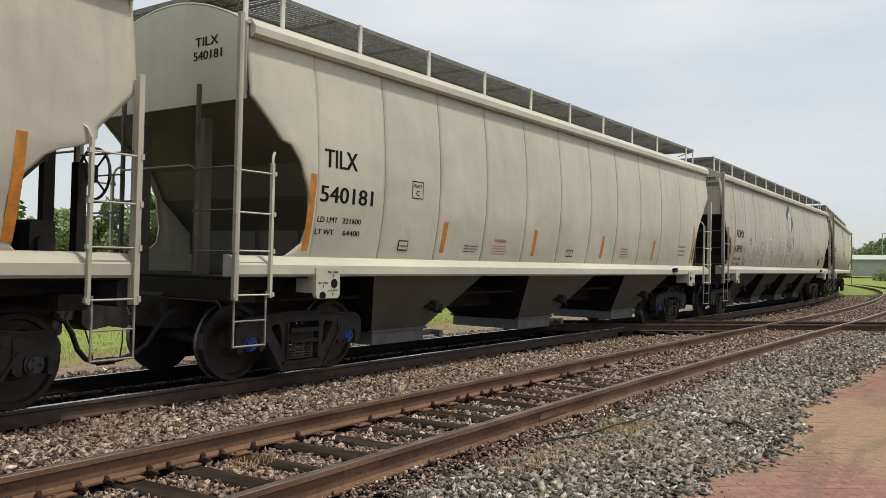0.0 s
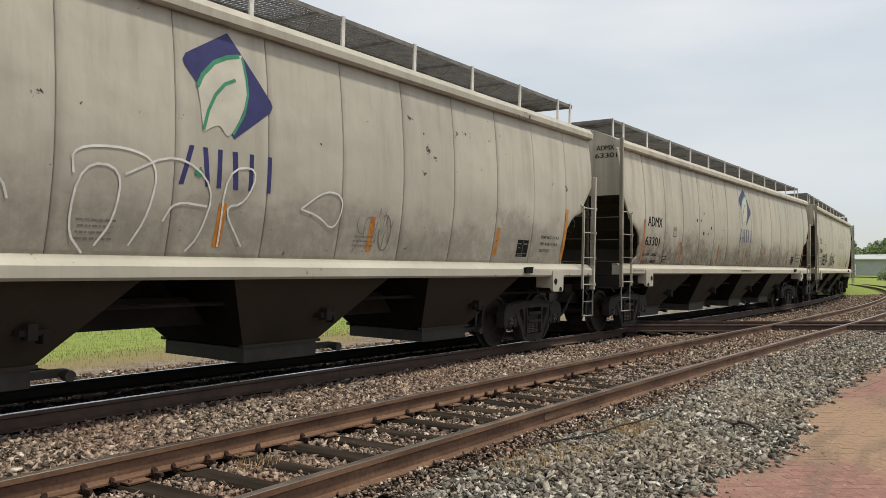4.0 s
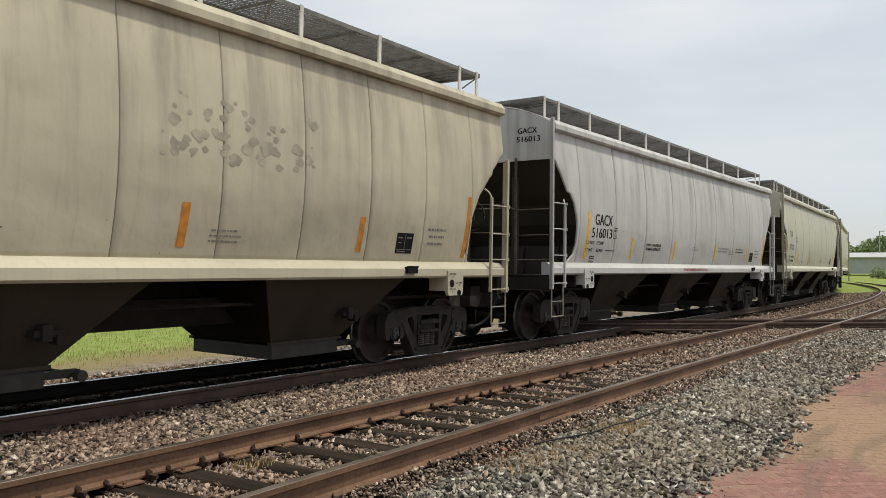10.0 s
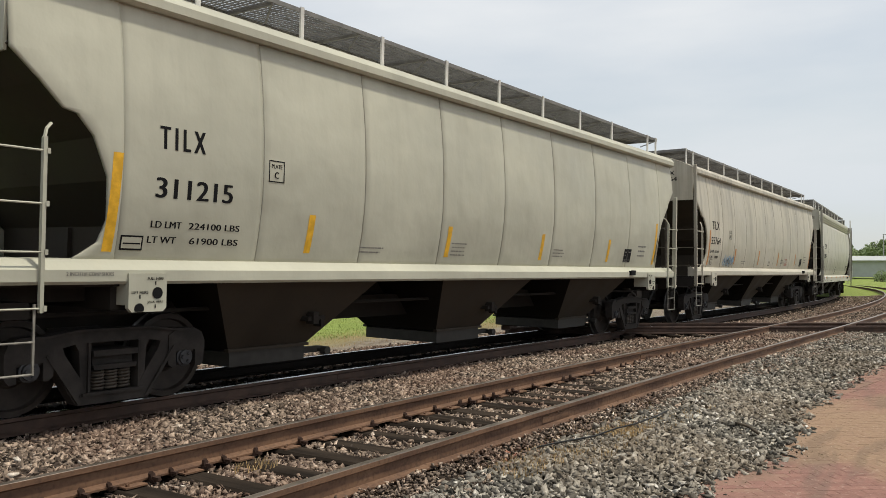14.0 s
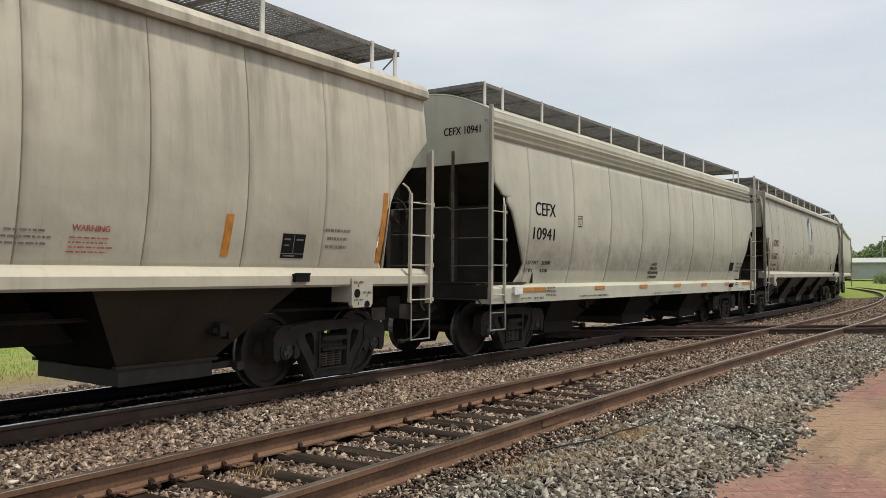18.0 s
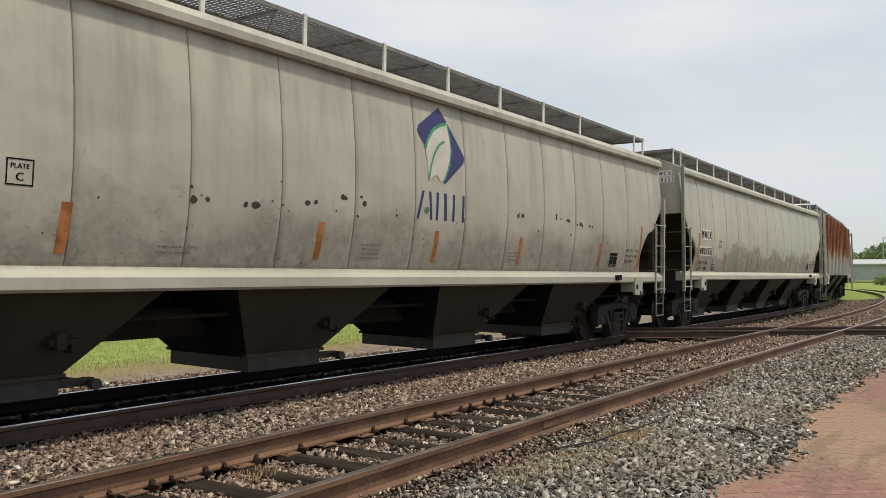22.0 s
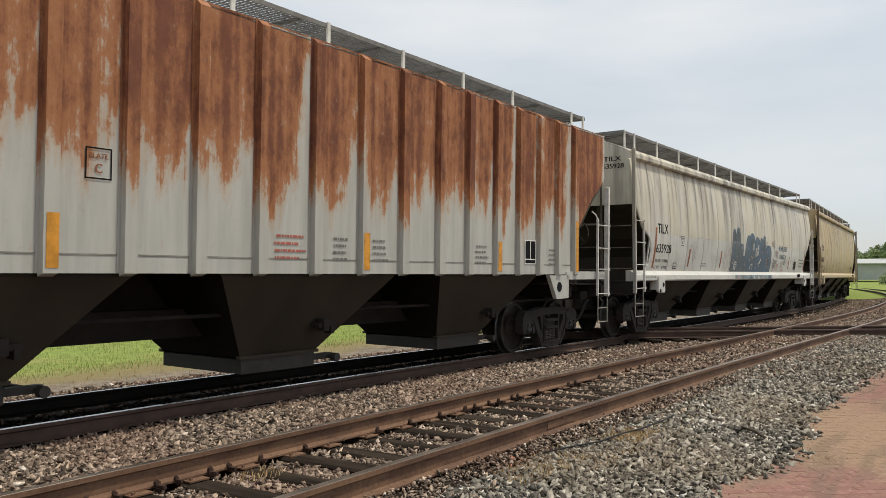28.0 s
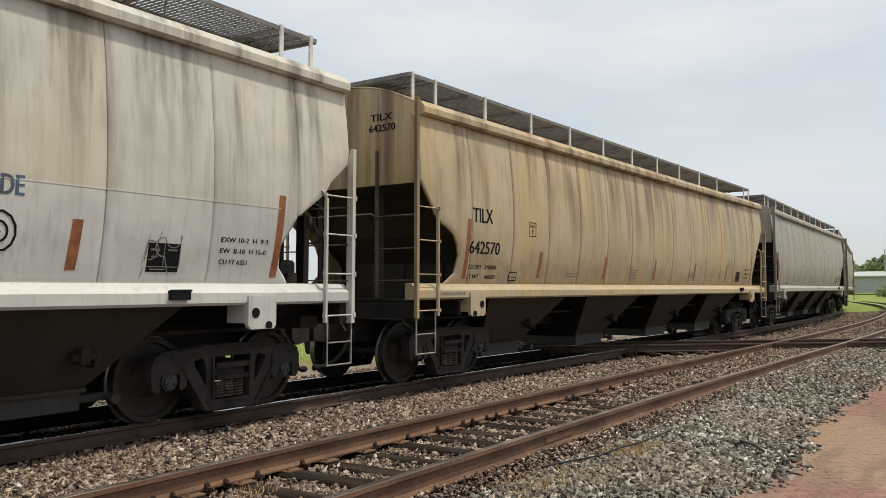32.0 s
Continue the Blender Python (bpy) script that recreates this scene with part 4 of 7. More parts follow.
def scrawl(car, x0, x1, z0, z1, count, width, material, seed, name="graffiti_tag", y_of=belly, kinds=(0, 1, 2, 3, 4)):
    """A quick spray tag: overlapping loops, hooks and slashes that spell nothing."""
    r = random.Random(seed)
    s = Shape()
    w, h = (x1 - x0) / count, z1 - z0
    for i in range(count * 2):
        cx, cz = x0 + (i * 0.5 + 0.5 + r.uniform(-0.25, 0.25)) * w, (z0 + z1) / 2 + r.uniform(-0.16, 0.16) * h
        off = 0.0066 + 0.0003 * (i % 9)
        a = r.uniform(0, 360)
        kind = r.choice(kinds)
        wide = width * r.uniform(0.6, 1.15)
        if kind == 0:
            pts = loop(cx, cz, w * r.uniform(0.3, 0.6), h * r.uniform(0.25, 0.42), a, a + r.uniform(200, 330))
        elif kind == 1:
            pts = loop(cx, cz + h * 0.2, w * 0.4, h * 0.22, a, a + 200) + [(cx + r.uniform(-0.6, 0.6) * w, cz - h * 0.45)]
        elif kind == 2:
            pts = [(cx - w * 0.4, cz - h * 0.4), (cx - w * 0.12, cz + h * r.uniform(0.2, 0.5)), (cx + w * 0.1, cz - h * 0.25), (cx + w * 0.45, cz + h * r.uniform(0.1, 0.5))]
        elif kind == 3:
            pts = [(cx + w * r.uniform(-0.3, 0.3), cz + h * 0.55), (cx + w * r.uniform(-0.1, 0.1), cz), (cx + w * r.uniform(-0.4, 0.4), cz - h * 0.55)]
        else:
            pts = loop(cx, cz - h * 0.1, w * 0.3, h * 0.3, a, a + 250) + loop(cx + w * 0.4, cz + h * 0.1, w * 0.22, h * 0.2, a + 180, a - 60)
        ribbon(s, pts, wide, off, y_of)
    tagged(part(name, s.mesh(name), material, car), kind="stuff")


def soften(pts, times=2):
    """Rounds a line by cutting its corners."""
    for _ in range(times):
        out = [pts[0]]
        for (a, b), (c, d) in zip(pts, pts[1:]):
            out += [(a * 0.75 + c * 0.25, b * 0.75 + d * 0.25), (a * 0.25 + c * 0.75, b * 0.25 + d * 0.75)]
        pts = out + [pts[-1]]
    return pts


def chalk(car):
    """Thin white outlines of fat leaning forms, drawn freehand along the lower side."""
    for i, line in enumerate((
            ((4.05, 1.56), (4.06, 1.9), (4.35, 2.2), (4.6, 2.1), (4.56, 1.82)), ((4.16, 2.03), (4.0, 2.3), (4.1, 2.48), (4.5, 2.54), (5.0, 2.46), (4.86, 2.22), (4.5, 2.34), (4.08, 2.26)),
            ((4.67, 2.3), (4.88, 2.2), (4.86, 1.74)), ((4.95, 1.82), (5.22, 2.33), (5.48, 2.16)), ((5.11, 2.22), (5.36, 2.22)), ((5.25, 2.33), (5.23, 1.87), (5.06, 1.62)),
            ((5.88, 1.57), (5.88, 1.8), (5.79, 1.92), (5.56, 1.85), (5.56, 2.45), (5.75, 2.56), (6.04, 2.46), (5.85, 1.9)), ((6.17, 2.13), (5.95, 2.2), (6.15, 2.5), (6.44, 2.56), (6.88, 2.53), (6.8, 2.16), (6.27, 2.13)),
            ((6.37, 2.42), (6.36, 2.26)), ((6.13, 1.82), (6.2, 2.02), (6.66, 2.04), (6.66, 1.93)), ((6.6, 1.57), (6.76, 2.22), (7.16, 2.42), (7.58, 2.22), (7.64, 2.03)), ((7.02, 2.24), (7.25, 2.08), (7.36, 1.89), (7.44, 2.21)),
            ((8.4, 1.57), (8.2, 1.79), (8.3, 2.42), (8.74, 2.42), (8.69, 1.9), (8.51, 1.64)), ((8.23, 2.31), (8.2, 2.56), (8.77, 2.62), (9.15, 2.5), (9.07, 1.98), (8.88, 1.65)),
            ((8.77, 2.35), (9.36, 2.64), (9.88, 2.33), (9.73, 1.78), (9.57, 1.61)), ((9.24, 1.91), (9.36, 2.13), (9.78, 2.1)), ((9.99, 1.67), (10.0, 2.52), (10.5, 2.6), (10.32, 2.16), (9.99, 2.11), (10.33, 1.68)),
            ((11.2, 2.16), (11.64, 2.44), (12.0, 2.35), (11.84, 1.9), (11.52, 2.1), (11.2, 2.16)))):
        stroke(car, soften(list(line)), 0.024, M_CHALK, "chalk_line", 0.0066 + 0.0004 * i)


def big_tags(car):
    """Two fast black tags of linked loops, hooks and arrows."""
    layer = itertools.count()

    def dab(wide, *line):
        pts = soften(list(line)) if len(line) > 2 else list(line)
        stroke(car, pts, wide * 1.12, M_BLACK, "tag_stroke", 0.0066 + 0.00018 * next(layer))

    dab(0.062, (2.59, 1.87), (2.61, 1.99), (2.72, 2.12), (2.85, 2.18), (2.96, 2.13), (3.0, 2.01), (2.97, 1.87), (2.87, 1.73), (2.72, 1.69), (2.65, 1.78))
    dab(0.05, (2.69, 2.07), (2.76, 1.93), (2.86, 1.75))
    dab(0.06, (3.02, 2.06), (3.01, 1.9), (3.08, 1.76), (3.19, 1.72), (3.21, 1.88), (3.11, 2.03), (3.02, 2.06))
    dab(0.05, (2.98, 2.23), (3.04, 2.12), (3.16, 2.08), (3.3, 2.13), (3.35, 2.19), (3.23, 2.22))
    dab(0.058, (3.21, 2.1), (3.42, 2.09), (3.57, 2.18), (3.73, 2.2), (3.8, 2.08), (3.73, 1.9))
    dab(0.058, (3.42, 2.09), (3.27, 1.84), (3.17, 1.7), (3.31, 1.77), (3.51, 1.77), (3.61, 1.7), (3.78, 1.73))
    dab(0.05, (3.23, 1.97), (3.47, 1.9))
    dab(0.05, (3.46, 2.01), (3.72, 1.85))
    dab(0.055, (3.59, 2.16), (3.52, 2.0), (3.53, 1.83), (3.67, 1.72), (3.79, 1.74))
    dab(0.06, (3.85, 1.94), (3.86, 2.13), (4.0, 2.22), (4.15, 2.15), (4.11, 1.99), (3.94, 1.84), (3.75, 1.71), (4.05, 1.73))
    dab(0.058, (4.22, 2.23), (4.18, 2.06), (4.05, 1.86), (4.29, 1.84))
    dab(0.05, (4.49, 2.26), (4.36, 2.02), (4.28, 1.83), (4.22, 1.67))
    dab(0.045, (4.23, 1.96), (4.37, 1.92), (4.81, 1.88))
    dab(0.06, (4.9, 1.88), (4.95, 1.88))
    dab(0.06, (5.08, 1.87), (5.13, 1.87))
    dab(0.024, (5.45, 1.79), (5.48, 1.68), (5.59, 1.77))
    dab(0.024, (5.58, 1.8), (5.67, 1.83))
    dab(0.024, (5.62, 1.82), (5.63, 1.73))
    dab(0.024, (5.68, 1.86), (5.69, 1.75))
    dab(0.024, (5.75, 1.88), (5.75, 1.77))
    dab(0.02, (5.69, 1.81), (5.76, 1.83))
    dab(0.022, (5.5, 1.6), (5.6, 1.69), (5.75, 1.73))
    dab(0.045, (5.6, 2.01), (5.64, 2.01))
    dab(0.035, (5.71, 2.0), (5.74, 2.0))
    dab(0.05, (6.06, 2.17), (5.9, 1.97), (5.86, 1.78), (5.99, 1.69), (6.17, 1.78), (6.22, 2.0), (6.14, 2.33))
    dab(0.05, (5.8, 2.13), (6.02, 1.91))
    dab(0.055, (6.16, 2.24), (6.27, 2.0), (6.36, 1.6))
    dab(0.05, (6.43, 2.38), (6.33, 2.16), (6.37, 1.99), (6.58, 1.89), (6.58, 1.73), (6.48, 1.74), (6.52, 1.94), (6.68, 2.18))
    dab(0.05, (6.62, 2.18), (6.68, 1.95), (6.88, 2.17))
    dab(0.05, (6.63, 1.86), (6.74, 1.7), (6.88, 1.77), (6.89, 2.16))
    dab(0.045, (6.97, 2.1), (7.07, 1.96), (7.06, 1.71))
    dab(0.045, (7.01, 1.99), (7.14, 2.05), (7.18, 1.86), (7.34, 1.94))
    dab(0.04, (7.28, 1.92), (7.56, 1.91), (7.88, 1.9))
    dab(0.04, (7.47, 2.06), (7.61, 1.96), (7.88, 1.9))
    dab(0.035, (7.88, 1.9), (7.59, 1.85), (7.46, 1.74))
    dab(0.022, (7.32, 2.22), (7.28, 2.13), (7.4, 2.16))
    dab(0.022, (7.41, 2.22), (7.38, 2.09))
    dab(0.022, (7.47, 2.28), (7.45, 2.12))
    dab(0.02, (7.54, 2.26), (7.49, 2.21), (7.55, 2.16), (7.5, 2.12), (7.48, 2.17), (7.54, 2.26))
    dab(0.022, (5.87, 2.19), (5.91, 2.1))
    dab(0.022, (5.93, 2.23), (5.97, 2.14))
    dab(0.022, (7.13, 2.17), (7.1, 2.09))
    dab(0.022, (7.2, 2.21), (7.17, 2.11))
    dab(0.045, (7.12, 1.73), (7.16, 1.72))
    dab(0.05, (7.25, 1.69), (7.31, 1.69))


def lump(car, x0, x1, z0, top, fill, line, layer, lean=0.0):
    """One fat painted form with its outline."""
    half, mid = (x1 - x0) / 2, (x0 + x1) / 2
    ring = [(x0, z0)] + [(mid - half * math.copysign(abs(math.cos(t)) ** 0.7, math.cos(t)) + lean * math.sin(t), z0 + 0.3 * (top - z0) + 0.7 * (top - z0) * math.sin(t) ** 0.8) for t in (math.pi * q / 16 for q in range(17))] + [(x1, z0)]
    rows = [[on_side(x, z0 + (z - z0) * u, 0.0062 + 0.0007 * layer) for x, z in ring] for u in np.linspace(0, 1, 9)]
    part("graffiti_form", Shape().grid(rows).mesh("graffiti_form"), fill, car)
    stroke(car, ring, 0.04, line, "graffiti_outline", 0.0066 + 0.0007 * layer)


def disc(car, x, z, rx, rz, material, name, off=0.012, y_of=belly, spin=0.0):
    ring = [(rx * math.cos(t), rz * math.sin(t)) for t in (2 * math.pi * q / 18 for q in range(19))]
    ca, sa = math.cos(spin), math.sin(spin)
    rows = [[on_side(x + u * (a * ca - b * sa), z + u * (a * sa + b * ca), off, y_of) for a, b in ring] for u in (0.02, 1.0)]
    part(name, Shape().grid(rows).mesh(name), material, car)


def big_graffiti(c):
    """Slate and blue forms with outlined eyes and pink spots, over the side and down on the sill."""
    for i, (x0, x1, top, lean) in enumerate(((7.86, 8.32, 2.86, 0.0), (8.18, 8.76, 2.92, 0.05), (8.55, 9.08, 2.42, 0.1), (8.95, 9.45, 2.05, 0.0), (9.28, 9.95, 2.72, 0.1), (9.70, 10.52, 2.80, 0.0),
                                             (10.40, 11.18, 2.70, -0.05), (11.04, 11.50, 2.70, 0.0), (11.36, 11.86, 2.78, 0.06), (11.75, 12.68, 2.46, 0.0))):
        lump(c, x0, x1, 1.56, top, M_SPRAYSLATE, M_SPRAYLINE, i, lean)
    strip(c, 7.95, 12.6, 1.57, 1.95, M_SPRAYSLATE, 0, "graffiti_ground", off=0.0058)
    for x, z, rx, rz, a in ((8.33, 1.75, 0.17, 0.14, 0.0), (10.29, 2.38, 0.09, 0.14, 0.2), (10.62, 2.20, 0.10, 0.17, 0.1), (10.84, 2.28, 0.11, 0.20, -0.1)):
        disc(c, x, z, rx * 1.22, rz * 1.18, M_SPRAYLINE, "eye_rim", 0.0145, spin=a)
        disc(c, x, z, rx, rz, M_EYE, "graffiti_eye", 0.0155, spin=a)
        disc(c, x - rx * 0.3, z - rz * 0.1, rx * 0.3, rz * 0.25, M_SPRAYNAVY, "pupil", 0.0165, spin=a)
        for q in (-0.45, 0.0, 0.45):
            stroke(c, [(x + rx * 0.15, z + rz * q), (x + rx * 0.75, z + rz * q + 0.01)], 0.018, M_SPRAYNAVY, "lash", 0.0165)
    for pts, w, m in (
                      ([(10.03, 1.62), (10.12, 1.78), (10.3, 1.82), (10.36, 1.64)], 0.04, M_CHALK), ([(11.1, 1.82), (11.3, 2.0)], 0.07, M_CHALK), ([(11.68, 2.6), (11.74, 2.7), (11.72, 2.45)], 0.035, M_GHOST),
                      ([(11.88, 2.1), (12.02, 2.6), (11.84, 2.4)], 0.03, M_SPRAYLINE), ([(12.05, 1.75), (12.2, 1.95), (12.35, 1.8), (12.2, 1.66)], 0.02, M_SPRAYNAVY),
                      ([(10.46, 1.7), (10.56, 2.0), (10.44, 2.4), (10.52, 2.6)], 0.05, M_SPRAYLINE), ([(10.95, 1.62), (11.02, 1.85), (11.2, 2.1), (11.3, 2.4)], 0.03, M_SPRAYLINE)):
        stroke(c, pts, w, m, "graffiti_stroke", 0.0142)
    for x, z, rx, rz in ((8.12, 2.64, 0.10, 0.15), (8.50, 2.66, 0.12, 0.17), (10.1, 2.5, 0.16, 0.15), (11.62, 2.4, 0.1, 0.22), (12.2, 1.95, 0.2, 0.22)):
        disc(c, x, z, rx, rz, M_SPRAYDEEP, "shaded_core", 0.0132)
    r = random.Random(2)
    for k in range(30):
        x, z = r.uniform(7.95, 12.5), r.uniform(1.62, 2.4)
        disc(c, x, z, r.uniform(0.02, 0.045), r.uniform(0.025, 0.05), M_SPRAYPINK, "pink_spot", 0.0141)
    sy = lambda z: 1.634
    strip(c, 7.95, 12.45, 1.335, 1.455, M_SPRAYSILL, 0.02, "graffiti_on_sill", y_of=sy)
    for x, w, m in ((8.15, 0.3, M_SPRAYPINK), (9.5, 0.5, M_SPRAYSLATE), (10.1, 0.16, M_CHALK), (10.6, 0.2, M_CHALK), (11.1, 0.25, M_SPRAYPINK), (11.9, 0.5, M_SPRAYSLATE)):
        part("sill_mark", Shape().add([on_side(x, 1.34, 0.009, sy), on_side(x + w, 1.34, 0.009, sy), on_side(x + w * 0.6, 1.45, 0.009, sy), on_side(x + w * 0.4, 1.45, 0.009, sy)], [(0, 1, 2, 3)]).mesh("sill_mark"), m, c)
    for x0, x1, z0, z1, sd in ((7.1, 7.8, 1.6, 2.5, 3), (12.75, 13.1, 2.4, 2.75, 4), (13.15, 13.6, 2.05, 2.35, 5)):
        scrawl(c, x0, x1, z0, z1, 3, 0.022, M_PALEPINK, sd, "faint_pink_tag")
    letters(c, "WE WILL FADE", 13.70, 14.92, 2.32, 2.50, M_SPRAYBLUE, name="sprayed_line")
    letters(c, "TO BLACK", 13.86, 14.62, 2.04, 2.20, M_SPRAYBLUE, name="sprayed_line")
    stroke(c, [(14.72 + 0.006 * k * math.cos(k * 0.5), 1.98 + 0.007 * k * math.sin(k * 0.5)) for k in range(34)], 0.022, M_BLACK, "spiral")
    scrawl(c, 12.82, 13.4, 1.68, 2.0, 4, 0.018, M_BLACK, 8)
    scrawl(c, 14.0, 14.4, 1.72, 1.95, 2, 0.015, M_BLACK, 9)
    letters(c, "WARNING", 13.52, 13.78, 1.80, 1.85, M_REDINK, name="notice")
    small_print(c, 13.42, 13.84, 1.62, 1.78, 4, M_REDINK, 61)
    small_print(c, 14.3, 14.72, 1.60, 1.74, 3, M_REDINK, 62)


def rust_spots(car, seed, count, x0, x1, z0, z1, size, material=None):
    """Small ragged spots where the paint is gone."""
    r = random.Random(seed)
    s = Shape()
    for _ in range(count):
        x, z, q = r.uniform(x0, x1), z0 + (z1 - z0) * r.random() ** 1.5, size * r.uniform(0.25, 1.0)
        ring = [(x + q * 1.3 * r.uniform(0.5, 1.1) * math.cos(t), z + q * r.uniform(0.5, 1.1) * math.sin(t)) for t in (2 * math.pi * k / 7 for k in range(7))]
        s.add([on_side(a, b, 0.0055) for a, b in ring], [tuple(range(7))])
    tagged(part("rust_speckle", s.mesh("rust_speckle"), material or M_CHIP, car), kind="stuff")


def emblem(car, x, z, w, h):
    """A dark blue diamond with a pale leaf edged in green, and dark bars below."""
    P = lambda u, v: (x + (u - 0.5) * w, z + (v - 0.5) * h)

    def smooth(knots, n=8):
        """A curve through the knots, sharp where a knot is given twice."""
        out = []
        m = len(knots)
        for i in range(m):
            p0, p1, p2, p3 = knots[i - 1], knots[i], knots[(i + 1) % m], knots[(i + 2) % m]
            if p1 == p2:
                continue
            for k in range(n):
                t = k / n
                out.append(tuple(0.5 * (2 * b + (c - a) * t + (2 * a - 5 * b + 4 * c - d) * t * t + (3 * b - a - 3 * c + d) * t ** 3) for a, b, c, d in zip(p0, p1, p2, p3)))
        return out

    def poly(pts, off, grow=1.0):
        ring = [P(*q) for q in pts]
        cx, cz = sum(p[0] for p in ring) / len(ring), sum(p[1] for p in ring) / len(ring)
        ring = [(cx + (a - cx) * grow, cz + (b - cz) * grow) for a, b in ring]
        dense = [(p[0] + (q[0] - p[0]) * k / 3, p[1] + (q[1] - p[1]) * k / 3) for p, q in zip(ring, ring[1:] + ring[:1]) for k in range(3)]
        dense.append(dense[0])
        return Shape().grid([[on_side(cx + (a - cx) * u, cz + (b - cz) * u, off) for a, b in dense] for u in (0.01, 0.35, 0.7, 1.0)])
    diamond = [(0.5, 1.0), (0.03, 0.70), (0.0, 0.64), (0.02, 0.59), (0.54, 0.0), (0.97, 0.32), (1.0, 0.38), (0.98, 0.43)]
    part("emblem", poly(diamond, 0.0075).mesh("emblem"), M_NAVY, car, "dark blue diamond emblem with a pale leaf")
    tip, stem = (0.65, 0.82), (0.20, 0.02)
    leaf = smooth([tip, tip, (0.36, 0.70), (0.16, 0.48), (0.17, 0.25), stem, stem, (0.36, 0.10), (0.47, 0.02), (0.60, 0.20), (0.70, 0.48)])
    part("emblem_leaf", poly(leaf, 0.009).mesh("emblem_leaf"), M_PALELEAF, car)
    for k, (pts, wide) in enumerate((([(0.62, 0.80), (0.48, 0.76), (0.33, 0.68), (0.20, 0.54), (0.14, 0.42)], 0.05), ([(0.65, 0.80), (0.69, 0.60), (0.70, 0.45), (0.65, 0.25), (0.52, 0.04)], 0.035),
                                     ([(0.56, 0.56), (0.44, 0.50), (0.33, 0.38), (0.25, 0.22), (0.20, 0.04)], 0.04))):
        stroke(car, [P(*q) for q in pts], wide, M_LEAF, "emblem_stroke", 0.0105 + 0.0004 * k)
    zb, zt = z - h * 0.5 - 0.56, z - h * 0.5 - 0.14
    for a, b, lean in ((0.06, 0.11, -0.12), (0.20, 0.25, 0.05), (0.36, 0.41, 0.0), (0.52, 0.58, 0.03), (0.72, 0.77, 0.0), (0.94, 0.99, 0.0)):
        strip(car, P(a, 0)[0], P(b, 0)[0], zb, zt, M_NAVY, lean, "emblem_bar")
    disc(car, P(0.165, 0)[0], z - h * 0.5 - 0.42, 0.06, 0.045, M_LEAF, "emblem_dot")




RIBS = (1.97, 2.69, 3.42, 4.2, 5.02, 5.84, 6.69, 7.57, 8.48, 9.39, 10.27, 11.18, 11.99, 12.85, 13.61, 14.36, 15.1, 15.8)


